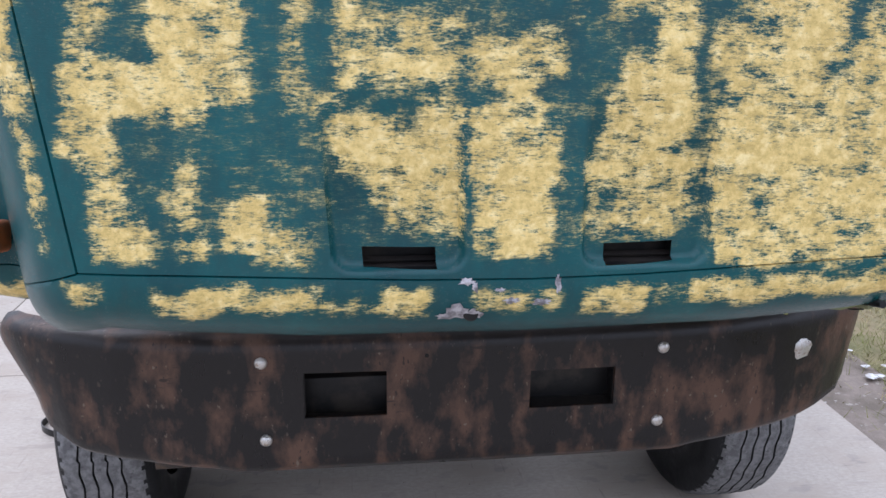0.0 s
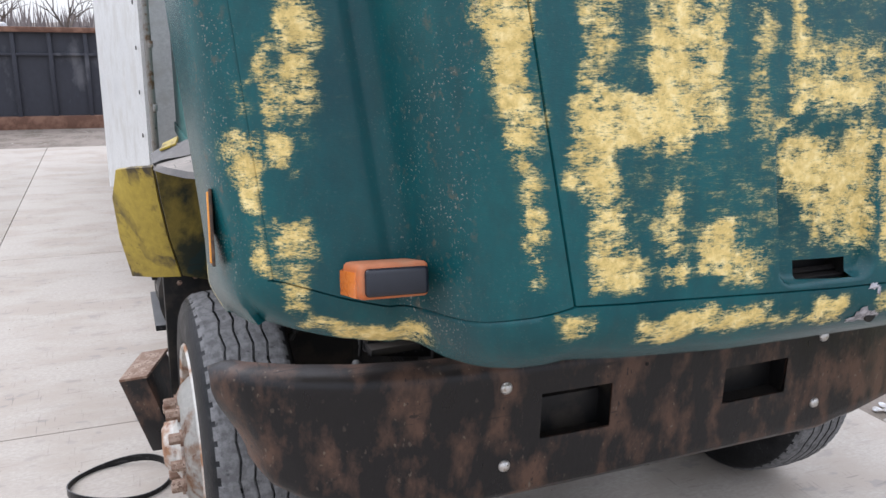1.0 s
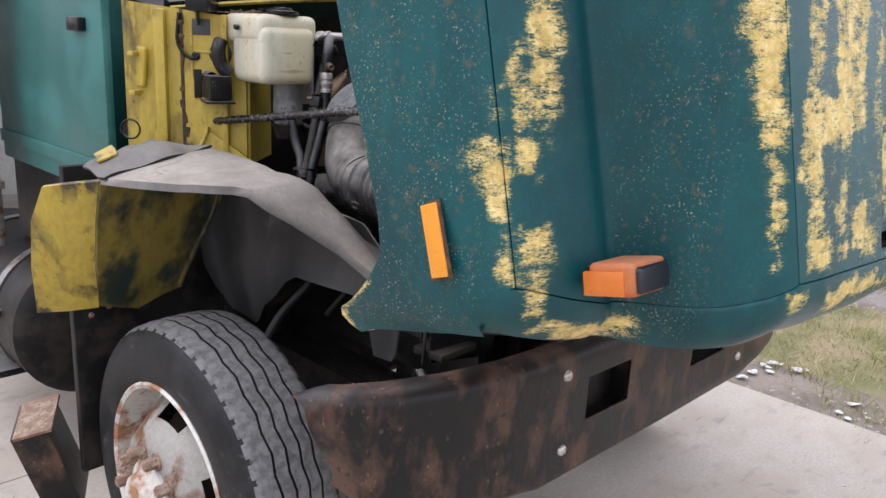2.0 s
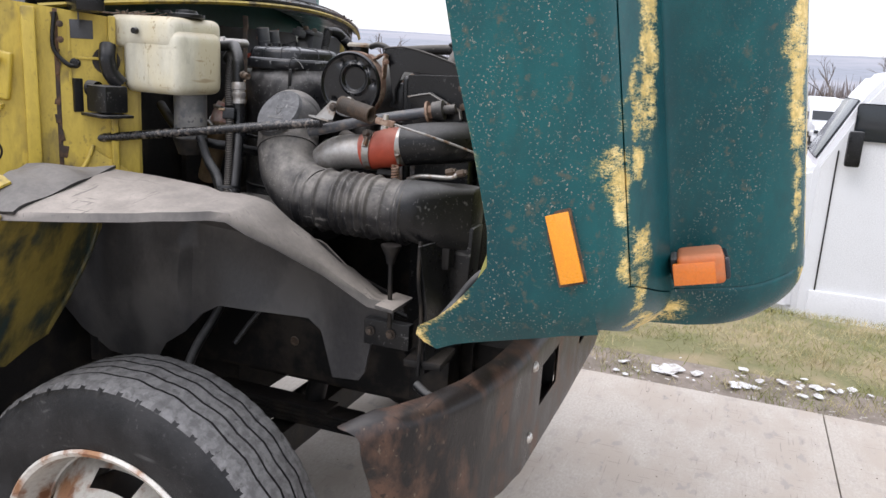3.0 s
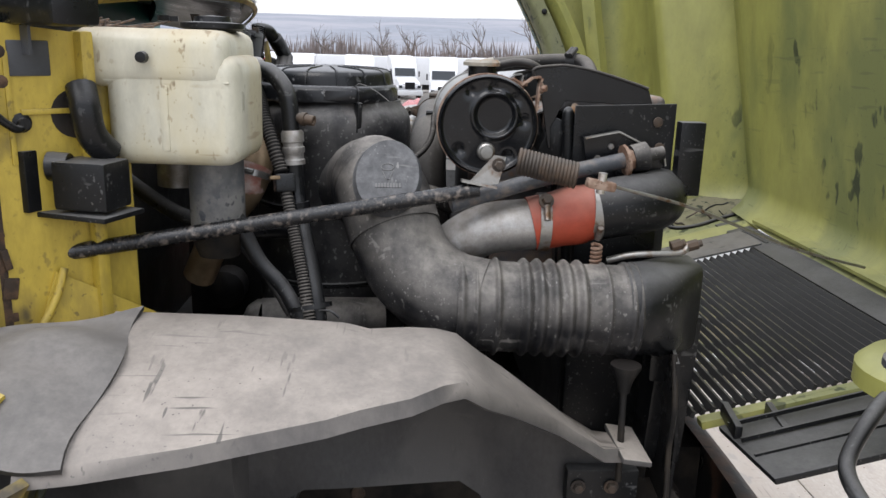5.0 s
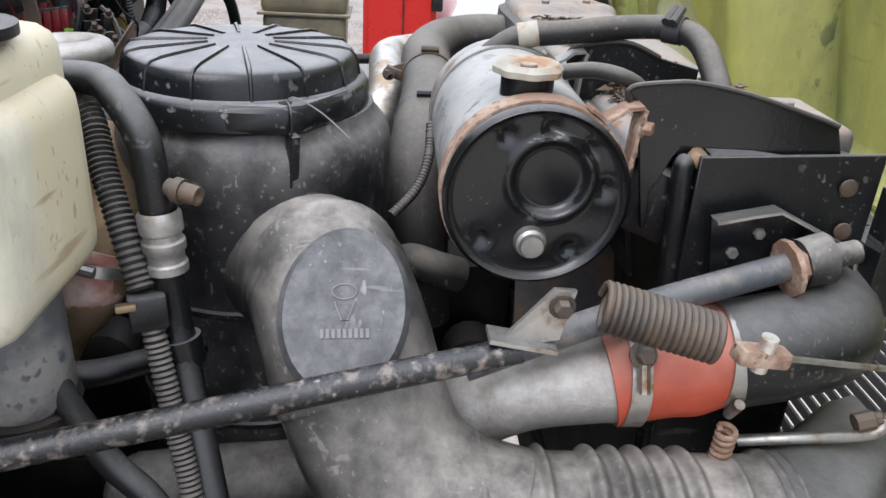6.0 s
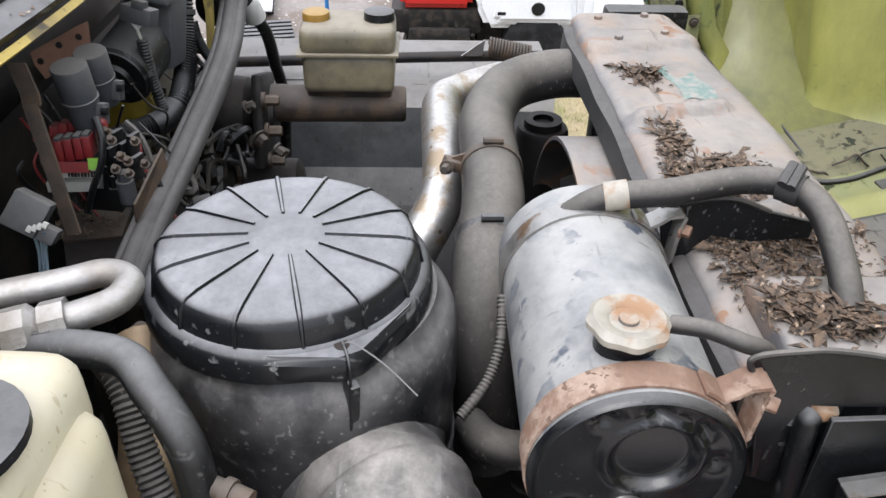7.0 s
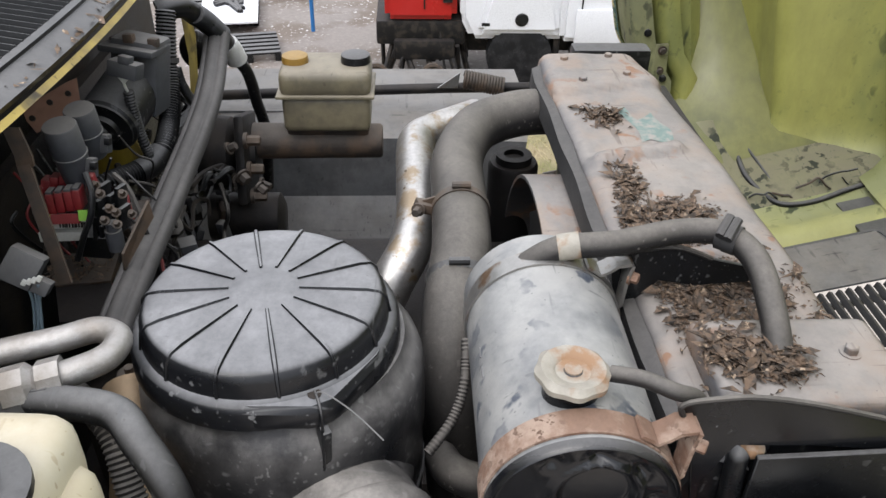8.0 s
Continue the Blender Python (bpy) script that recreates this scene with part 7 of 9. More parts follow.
def washer_tank():
    a = thing("washer_tank", (-0.78, 1.05, 1.66), "yellowed translucent plastic washer fluid tank", "fluid tank")
    bm = bmesh.new()
    box(bm, (-0.752, 1.061, 1.757), (0.186, 0.204, 0.172), (0, 0, -3), 0.034, 4)
    part("lower_body", bm, M_TANK, a)
    bm = bmesh.new()
    box(bm, (-0.744, 1.092, 1.833), (0.205, 0.234, 0.088), (0, 0, -3), 0.030, 4)
    box(bm, (-0.785, 1.20, 1.822), (0.11, 0.06, 0.055), (0, 0, -3), 0.02, 3)
    part("upper_body", bm, M_TANK, a)
    part("seam", bx((-0.752, 1.066, 1.80), (0.184, 0.190, 0.004), (0, 0, -3), 0.002), M_TANK, a)
    for y in (1.075,):
        part("mould_rib", bx((-0.8425, y, 1.745), (0.008, 0.014, 0.10), (0, 0, -3), 0.004), M_TANK, a)
    part("cap", turned((-0.745, 1.02, 1.876), (0, 0, 1), [(0, 0.042), (0.004, 0.05), (0.012, 0.05), (0.014, 0.03), (0.022, 0.028), (0.024, 0)], 32), M_BLACK, a, "black snap cap")
    part("cap_tongue", sheet([[(-0.765 + 0.022 * math.cos(q), 1.075 + 0.020 * math.sin(q), 1.889 + h) for h in (0, 0.008)] for q in [math.pi * k / 10 for k in range(11)]], 0.005), M_BLACK, a, "looped cap tether")
    part("mount_hole", turned((-0.846, 1.195, 1.845), (-1, 0, 0), [(0, 0.010), (0.003, 0.010), (0.003, 0)], 12), M_DARK, a)
    part("plug", turned((-0.852, 1.10, 1.835), (-1, 0, 0), [(0, 0.009), (0.012, 0.008), (0.014, 0)], 12), M_BLACK, a)
    part("pump", turned((-0.775, 1.165, 1.745), (0, 0, -1), [(-0.03, 0), (-0.03, 0.028), (0.06, 0.028), (0.07, 0.02), (0.07, 0)], 18), M_BLACK, a)
    bm = bmesh.new()
    for i in range(24):
        rnd = random.Random(i)
        p = Vector((-0.80 + rnd.uniform(-0.03, 0.05), 1.17 + rnd.uniform(-0.05, 0.06), 1.878))
        sweep(bm, [p, p + Vector((rnd.uniform(-0.05, 0.05), rnd.uniform(-0.06, 0.06), rnd.uniform(0.0, 0.015)))], 0.0018, 5)
    part("twig_nest", bm, M_LEAF, a, "dry twigs caught behind the cap")
    return a


washer_tank()


def small_parts():
    a = thing("relay_bracket", (-0.88, 1.19, 1.60), "black plastic relay box on a metal tray", "relay box")
    part("tray", bx((-0.875, 1.195, 1.605), (0.09, 0.15, 0.008), (0, 0, -20), 0.002), M_BLACK, a)
    part("back_plate", bx((-0.875, 1.245, 1.655), (0.09, 0.012, 0.09), (0, 0, -20), 0.002), M_BLACK, a)
    part("relay", bx((-0.885, 1.175, 1.650), (0.07, 0.085, 0.072), (0, 0, -12), 0.006), M_BLACK, a)
    part("connector", turned((-0.885, 1.235, 1.675), (0, -1, 0), [(0, 0), (0, 0.022), (0.03, 0.02), (0.03, 0)], 14), M_BLACK, a)
    a = thing("fuel_filter", (-0.72, 1.02, 1.50), "grey metal spin-on filter below the washer tank", "filter")
    part("can", turned((-0.72, 1.03, 1.545), (0, 0, 1), [(0, 0), (0, 0.04), (0.01, 0.046), (0.13, 0.046), (0.14, 0.03), (0.14, 0)], 32), M_SURGE, a)
    part("base", turned((-0.72, 1.03, 1.50), (0, 0, 1), [(0, 0), (0, 0.035), (0.045, 0.05), (0.05, 0)], 20), M_DARK, a)
    ac = hose("refrigerant_hose", [(-0.565, 1.09, 1.80), (-0.578, 1.035, 1.808), (-0.595, 0.975, 1.812), (-0.625, 0.945, 1.805), (-0.650, 0.918, 1.77), (-0.660, 0.910, 1.70), (-0.668, 0.902, 1.60), (-0.70, 0.885, 1.52), (-0.745, 0.862, 1.43), (-0.77, 0.85, 1.34)], 0.0155, M_BLACK,
         "black refrigerant hose with crimped aluminium sleeve", (), 16)
    part("sleeve", turned((-0.660, 0.9095, 1.712), (-0.04, -0.06, -1), [(0, 0.017), (0.004, 0.02), (0.02, 0.02), (0.022, 0.0175), (0.028, 0.0175), (0.03, 0.02), (0.038, 0.02), (0.041, 0.0175), (0.05, 0.0175), (0.052, 0.0195), (0.06, 0.0195), (0.06, 0.016)], 24), M_ALU, ac, "ribbed aluminium crimp sleeve")
    part("service_port", turned((-0.657, 0.905, 1.734), (-0.35, -0.9, -0.1), [(0, 0.009), (0.014, 0.009), (0.014, 0.012), (0.022, 0.012), (0.022, 0.0095), (0.038, 0.009), (0.038, 0.006), (0.03, 0.0)], 14), M_IRON, ac)
    part("clip", turned((-0.672, 0.900, 1.585), (-0.1, -0.15, -1), [(0, 0.0165), (0, 0.021), (0.028, 0.021), (0.028, 0.0165)], 18), M_BLACK, ac)
    a = thing("wire_loom", (-0.66, 0.944, 1.59), "dusty black corrugated wire loom with a plug", "wire loom")
    part("conduit", corrugated([(-0.53, 1.04, 1.772), (-0.572, 1.0, 1.785), (-0.594, 0.981, 1.772), (-0.625, 0.965, 1.735), (-0.655, 0.945, 1.69), (-0.68, 0.926, 1.638)], 0.0135, 0.0048, 0.16, 16), M_HOSE, a)
    part("lower_conduit", corrugated([(-0.69, 0.918, 1.61), (-0.715, 0.902, 1.54), (-0.745, 0.884, 1.47), (-0.772, 0.87, 1.40)], 0.0115, 0.0048, 0.16, 16), M_HOSE, a)
    part("plug", bx((-0.687, 0.921, 1.622), (0.030, 0.034, 0.032), (0, 12, 20), 0.004), M_BLACK, a)
    part("lock_tab", bx((-0.703, 0.935, 1.634), (0.012, 0.018, 0.007), (0, 12, 20), 0.002), M_COPPER, a, "faded orange lock tab")
    hose("coolant_line", [(-0.720, 1.027, 1.622), (-0.730, 0.996, 1.567), (-0.740, 0.959, 1.495), (-0.750, 0.919, 1.452), (-0.765, 0.894, 1.412), (-0.775, 0.864, 1.339)], 0.0135, M_BLACK, "dusty small coolant line")
    hose("coolant_line", [(-0.700, 1.054, 1.579), (-0.710, 1.020, 1.552), (-0.720, 0.989, 1.517), (-0.740, 0.941, 1.464), (-0.760, 0.902, 1.405)], 0.010, M_HOSE, "thin dusty coolant line")
    tie = thing("bundle_tie", (-0.774, 0.874, 1.42), "black cable tie round the hose bundle", "cable tie")
    part("band", turned((-0.768, 0.868, 1.425), (-0.3, -0.2, -1), [(0, 0.034), (0, 0.0365), (0.008, 0.0365), (0.008, 0.034)], 24), M_BLACK, tie)
    part("tail", tube([(-0.80, 0.85, 1.425), (-0.815, 0.83, 1.43), (-0.82, 0.815, 1.42)], 0.002, 6, 6), M_BLACK, tie)
    hose("coolant_line", [(-0.58, 1.25, 1.62), (-0.66, 1.12, 1.56), (-0.66, 1.02, 1.53), (-0.62, 0.95, 1.52), (-0.55, 0.9, 1.50)], 0.014, M_BLACK, "black small coolant line")
    low = hose("lower_pipe", [(-0.620, 0.979, 1.339), (-0.600, 0.877, 1.336), (-0.570, 0.752, 1.327)], 0.046, M_RUBBER, "dark grey lower air pipe with a rounded end", (), 24)
    part("end_cap", turned((-0.620, 0.979, 1.339), (0.15, 1, 0.02), [(-0.005, 0.046), (0.012, 0.043), (0.026, 0.032), (0.034, 0.016), (0.037, 0)], 24), M_RUBBER, low)
    hose("exhaust_pipe", [(-0.52, 1.12, 1.40), (-0.56, 1.06, 1.52), (-0.60, 1.0, 1.60), (-0.55, 0.99, 1.66), (-0.45, 1.02, 1.70)], 0.032, M_COPPER, "heat-stained pipe with red joint", (), 18)
    a = thing("pipe_joint", (-0.59, 1.01, 1.58), "faded red silicone pipe joint", "hose")
    part("joint", sweep(bmesh.new(), [Vector(p) for p in ((-0.583, 1.03, 1.568), (-0.602, 1.0, 1.608), (-0.59, 0.992, 1.635))], 0.035, 20), M_JOINT, a)
    for c_, x_ in (((-0.59, 1.018, 1.585), (-0.2, -0.4, 0.9)), ((-0.598, 0.995, 1.622), (0.3, -0.2, 0.9))):
        part("joint_clamp", clamp_band(bmesh.new(), c_, x_, 0.0352, 0.012, (-0.8, 0, 0.5)), M_STEEL, a)
    hose("hard_line", [(-0.55, 1.20, 1.80), (-0.528, 1.12, 1.815), (-0.508, 1.05, 1.82), (-0.494, 1.018, 1.82), (-0.506, 0.994, 1.82), (-0.532, 0.996, 1.82), (-0.552, 1.02, 1.82), (-0.565, 1.06, 1.815)], 0.013, M_ALU, "dusty aluminium hard line bent back on itself")
    a = thing("line_fitting", (-0.60, 1.07, 1.78), "stained aluminium union nut on the hard line", "hose fitting")
    part("union", turned((-0.556, 1.028, 1.818), (-0.3, 1, -0.1), [(0, 0), (0, 0.020), (0.02, 0.020), (0.024, 0.016), (0.03, 0.022), (0.05, 0.022), (0.05, 0)], 8), M_ALU, a)
    a = thing("receiver_drier", (-0.60, 1.12, 1.62), "stained cast aluminium receiver with two fittings", "receiver")
    part("can", turned((-0.60, 1.125, 1.60), (0, 0, 1), [(0, 0), (0, 0.04), (0.19, 0.04), (0.215, 0.034), (0.225, 0.015), (0.225, 0)], 28), M_ALU, a)
    part("nut", turned((-0.572, 1.065, 1.806), (0.1, -1, 0.05), [(-0.02, 0), (-0.02, 0.021), (0.006, 0.021), (0.012, 0.017), (0.03, 0.019), (0.03, 0)], 6), M_BLACK, a)
    a = thing("stud", (-0.33, 1.08, 1.50), "short bolt stud on a mount", "bolt")
    part("stud", turned((-0.34, 1.07, 1.60), (0, 0, 1), [(-0.1, 0), (-0.1, 0.022), (0, 0.022), (0.0, 0.016), (0.02, 0.016), (0.02, 0.006), (0.03, 0.006), (0.03, 0)], 14), M_IRON, a)


small_parts()


def brake_unit():
    a = thing("brake_master_cylinder", (0.32, 0.9, 1.40), "cast brake booster with tan fluid reservoir", "brake cylinder")
    X = 0.34
    bm = bmesh.new()
    box(bm, (X, 0.868, 1.685), (0.11, 0.165, 0.075), (0, 0, 0), 0.016, 3)
    box(bm, (X, 0.868, 1.745), (0.115, 0.17, 0.05), (0, 0, 0), 0.018, 3)
    res = part("reservoir", bm, M_RESERVOIR, a, "tan plastic brake fluid reservoir")
    part("reservoir_seam", bx((X, 0.868, 1.722), (0.125, 0.182, 0.006), bevel=0.002), M_RESERVOIR, res)
    part("cap", turned((X, 0.925, 1.768), (0, 0, 1), [(0, 0.024), (0.002, 0.025), (0.014, 0.024), (0.016, 0.02), (0.016, 0)], 24), M_CAP_YELLOW, res, "yellow filler cap")
    part("cap", turned((X, 0.812, 1.768), (0, 0, 1), [(0, 0.026), (0.002, 0.028), (0.016, 0.027), (0.018, 0.022), (0.018, 0)], 24), M_BLACK, res, "black ribbed filler cap")
    bm = bmesh.new()
    lathe(bm, (X, 1.02, 1.605), (0, -1, 0), [(0, 0), (0, 0.036), (0.25, 0.034), (0.255, 0.03), (0.255, 0)], 24)
    box(bm, (X, 0.87, 1.635), (0.05, 0.16, 0.03), bevel=0.008)
    part("casting", bm, M_IRON, a, "rust-brown cylinder casting")
    bm = bmesh.new()
    lathe(bm, (X - 0.02, 1.16, 1.59), (0, -1, 0), [(0, 0), (0, 0.06), (0.06, 0.075), (0.10, 0.07), (0.12, 0.045), (0.15, 0.04), (0.15, 0)], 24)
    box(bm, (X - 0.04, 1.03, 1.59), (0.13, 0.02, 0.17), (0, 20, 0), 0.008)
    part("booster", bm, M_DARK, a)
    for dy, dz in ((-0.05, 0.06), (-0.05, -0.06), (-0.1, 0.0)):
        part("stud_nut", hexbolt(bmesh.new(), (X - 0.09, 1.02, 1.59 + dz), (0, -1, 0), 0.010, 0.03), M_IRON, a)
    part("motor", turned((X - 0.02, 1.12, 1.44), (0, -1, 0), [(0, 0), (0, 0.05), (0.14, 0.05), (0.15, 0.03), (0.15, 0)], 24), M_DARK, a)
    part("pump_line", tube([(X - 0.05, 0.95, 1.40), (X - 0.1, 0.93, 1.36), (X - 0.16, 1.0, 1.34), (X - 0.2, 1.05, 1.30)], 0.006), M_IRON, a)
    return a


brake_unit()


def far_side():
    a = thing("oil_filter_stack", (0.30, 0.49, 1.25), "black cylindrical filter with a hex top", "filter")
    part("can", turned((0.30, 0.505, 1.28), (0, 0, 1), [(0, 0), (0, 0.05), (0.29, 0.05), (0.30, 0.046), (0.30, 0.036), (0.315, 0.036), (0.315, 0.02), (0.305, 0.02), (0.305, 0)], 28), M_DARK, a)
    for s, X in ((1, 0.66),):
        bm = sheet([[(X + 0.12, 0.40, 1.46), (X + 0.12, 0.75, 1.47), (X + 0.12, 1.30, 1.46)], [(X, 0.42, 1.44), (X, 0.75, 1.45), (X, 1.30, 1.45)], [(X - 0.02, 0.44, 1.30), (X - 0.02, 0.75, 1.30), (X - 0.02, 1.30, 1.30)], [(X - 0.10, 0.46, 1.20), (X - 0.10, 0.75, 1.20), (X - 0.10, 1.30, 1.20)], [(X - 0.10, 0.46, 0.40), (X - 0.10, 0.75, 0.40), (X - 0.10, 1.30, 0.40)]], 0.008)
        f = thing("far_inner_fender", (X, 0.85, 0.40), "dusty grey plastic inner fender liner", "fender liner")
        part("liner", bm, M_FAR_LINER, f, smooth=30)
        part("liner_top", sheet([[(X + 0.12, y, 1.462) for y in (0.40, 0.8, 1.30)], [(X + 0.46, y, 1.44) for y in (0.40, 0.8, 1.30)]], 0.006), M_FAR_LINER, f)
    b_ = thing("far_tilt_rod", (0.76, 0.8, 1.45), "black hood prop rod with coil spring", "prop rod")
    part("long_rod", tube([(0.80, 1.25, 1.50), (0.77, 0.62, 1.535), (0.76, 0.34, 1.54)], 0.013), M_DARK, b_)
    part("spring", coil((0.755, 0.575, 1.565), (0.74, 0.475, 1.55), 0.021, 14, 0.0035), M_IRON, b_)
    part("spring_bracket", plate(bmesh.new(), [(0.75, 0.64, 1.545), (0.75, 0.59, 1.545), (0.75, 0.585, 1.585)], 0.005), M_STEEL, b_)


far_side()


def firewall_gear():
    a = thing("fuse_panel", (-0.15, 1.16, 1.62), "open fuse panel with dusty red fuses and relays", "fuse panel")
    def spot(x, y, z, dx=0.0, dy=0.0, dz=0.0):
        return (x + dx, y + dy, z + dz)
    part("rail", bx((-0.185, 1.176, 1.733), (0.03, 0.058, 0.014), (0, 4, 3), 0.002), M_LABEL, a, "cream plastic rail")
    part("label", bx((-0.200, 1.165, 1.754), (0.004, 0.056, 0.010), (0, 20, 3)), M_LABEL, a, "paper label with bars of print")
    for k in range(9):
        part("print_bar", bx(spot(*(-0.203, 1.161, 1.755), 0, 0.010 - 0.004 * k, 0), (0.002, 0.0016 + 0.0008 * (k % 3), 0.007), (0, 20, 3)), M_DARK, a)
    part("red_label", bx((-0.202, 1.162, 1.764), (0.004, 0.036, 0.013), (0, 20, 3)), M_FUSE_RED, a)
    part("label_patch", bx((-0.202, 1.185, 1.762), (0.004, 0.010, 0.014), (0, 20, 3)), M_LABEL_GREEN, a)
    part("label_patch", bx((-0.202, 1.138, 1.769), (0.004, 0.012, 0.014), (0, 20, 3)), M_LABEL_GREEN, a)
    part("holder", bx((-0.165, 1.178, 1.755), (0.05, 0.060, 0.018), (0, 4, 3), 0.002), M_BLACK, a)
    for q in ((-0.180, 1.182, 1.778), (-0.180, 1.170, 1.780), (-0.180, 1.158, 1.782), (-0.180, 1.147, 1.784)):
        fuse = part("fuse", bx(q, (0.024, 0.0105, 0.028), (0, 6, 3), 0.002), M_FUSE_RED, a, "red blade fuse")
        part("fuse_top", bx(spot(*q, 0, 0, 0.0155), (0.018, 0.008, 0.004), (0, 6, 3), 0.001), M_GREY_PLASTIC, fuse)
    for q in ((-0.150, 1.198, 1.786), (-0.150, 1.186, 1.790), (-0.150, 1.173, 1.792), (-0.150, 1.160, 1.790)):
        part("rear_fuse", bx(q, (0.02, 0.011, 0.020), (8, 6, 3), 0.002), M_FUSE_RED, a)
    part("orange_tab", bx((-0.170, 1.204, 1.776), (0.02, 0.008, 0.03), (0, 0, 10), 0.003), M_RED_HOSE, a)
    part("tall_fuse", bx((-0.170, 1.131, 1.798), (0.020, 0.013, 0.032), (0, 0, 12), 0.003), M_FUSE_RED, a, "tall red fuse cover")
    # terminal bank: upright fins, studs and nuts
    for px_q in [(-0.180, 1.124, 1.783), (-0.185, 1.121, 1.767), (-0.170, 1.118, 1.781), (-0.185, 1.114, 1.755), (-0.170, 1.110, 1.766), (-0.165, 1.100, 1.774), (-0.180, 1.095, 1.752), (-0.190, 1.127, 1.745), (-0.190, 1.121, 1.731)]:
        part("terminal_fin", bx(px_q, (0.022, 0.006, 0.034), (6, 8, -14), 0.001), M_BLACK, a)
    for px_q in [(-0.200, 1.110, 1.799), (-0.200, 1.103, 1.777), (-0.200, 1.096, 1.771), (-0.210, 1.094, 1.759), (-0.190, 1.086, 1.793), (-0.180, 1.084, 1.756), (-0.180, 1.122, 1.800), (-0.210, 1.109, 1.765)]:
        part("terminal_nut", hexbolt(bmesh.new(), px_q, (-0.6, -0.1, 0.8), 0.0042, 0.011), M_IRON, a)
    part("terminal_post", turned((-0.200, 1.106, 1.715), (0, 0, 1), [(0, 0), (0, 0.011), (0.03, 0.011), (0.03, 0.008), (0.042, 0.008), (0.042, 0)], 16), M_GREY_PLASTIC, a)
    part("bank_body", bx((-0.180, 1.136, 1.716), (0.04, 0.045, 0.034), (0, 0, -8), 0.003), M_BLACK, a)
    part("tray", plate(bmesh.new(), [(-0.127, 1.248, 1.655), (-0.119, 1.139, 1.655), (-0.191, 1.131, 1.655), (-0.202, 1.203, 1.655)], 0.006), M_IRON, a, "rusty shelf with dry leaves")
    part("tray_front", plate(bmesh.new(), [(-0.200, 1.204, 1.652), (-0.190, 1.132, 1.652), (-0.260, 1.105, 1.647), (-0.260, 1.181, 1.638)], 0.004), M_DARK, a)
    part("rear_tray", plate(bmesh.new(), [(-0.054, 1.137, 1.700), (-0.044, 1.106, 1.700), (-0.077, 1.101, 1.700), (-0.167, 1.098, 1.700)], 0.006), M_IRON, a, "rusty folded bracket")
    part("rear_tray_side", plate(bmesh.new(), [(-0.200, 1.051, 1.789), (-0.200, 1.049, 1.765), (-0.250, 1.082, 1.714), (-0.250, 1.079, 1.740)], 0.004), M_IRON, a)
    rnd = random.Random(9)
    bm = bmesh.new()
    lo, hi = Vector((-0.177, 1.220, 1.662)), Vector((-0.164, 1.134, 1.662))
    for _ in range(90):
        c = lo.lerp(hi, rnd.random()) + V(rnd.uniform(-0.035, 0.03), 0, rnd.uniform(0, 0.005))
        th, l_ = rnd.uniform(0, 6.3), rnd.uniform(0.003, 0.012)
        d, e = Vector((math.cos(th), math.sin(th), 0.2)) * l_, Vector((-math.sin(th), math.cos(th), -0.2)) * l_ * rnd.uniform(0.15, 0.5)
        bm.faces.new([bm.verts.new(q) for q in (c - d, c + e, c + d, c - e)])
    part("dry_leaves", bm, M_LEAF, a, "dry leaves on the shelf", 0)
    for top_, foot, r in (((-0.165, 1.155, 1.880), (-0.150, 1.154, 1.793), 0.0215), ((-0.100, 1.154, 1.873), (-0.085, 1.154, 1.798), 0.0205)):
        ax = Vector(foot) - Vector(top_)
        L = ax.length
        can = part("relay_can", turned(top_, ax, [(0, 0), (0, r * 0.94), (0.002, r), (L * 0.48, r * 1.0), (L * 0.49, r * 1.05), (L * 0.52, r * 1.05), (L * 0.53, r * 0.98), (L * 0.9, r * 0.9), (L, r * 0.85), (L, 0)], 32), M_GREY_PLASTIC, a, "grey round relay")
        side = Vector(top_) + ax * 0.78 + V(-0.006, -r * 1.1, 0.004)
        part("relay_tab", bx(side, (0.014, 0.012, 0.026), (0, 18, -10), 0.002), M_GREY_PLASTIC, can)
        part("tab_stud", bx(side + V(-0.006, -0.006, 0.006), (0.008, 0.008, 0.010), (0, 18, -10), 0.001), M_BLACK, can)
    part("rusty_plate", plate(bmesh.new(), [(-0.060, 1.248, 1.855), (-0.020, 1.196, 1.877), (-0.020, 1.180, 1.884), (-0.020, 1.184, 1.843), (-0.050, 1.207, 1.832), (-0.080, 1.227, 1.827), (-0.080, 1.236, 1.845)], 0.003), M_RUST_DULL, a, "rusty torn plate under the cowl edge")
    for q in [(-0.075, 1.198, 1.869), (-0.095, 1.217, 1.855), (-0.045, 1.184, 1.869)]:
        part("plate_hole", turned(q, (-0.7, 0, 0.5), [(0.006, 0.004), (0.009, 0.004), (0.009, 0)], 10), M_DARK, a)
    part("connector", bx((-0.330, 1.163, 1.779), (0.030, 0.040, 0.042), (35, 25, 12), 0.004), M_GREY_PLASTIC, a, "grey multi-pin connector")
    part("connector_shroud", bx((-0.335, 1.156, 1.762), (0.024, 0.046, 0.018), (35, 25, 12), 0.003), M_GREY_PLASTIC, a)
    for q in [(-0.350, 1.156, 1.771), (-0.350, 1.150, 1.772), (-0.350, 1.144, 1.774), (-0.350, 1.138, 1.776)]:
        part("pin", bx(q, (0.006, 0.0055, 0.007), (35, 25, 12), 0.001), M_LABEL, a)
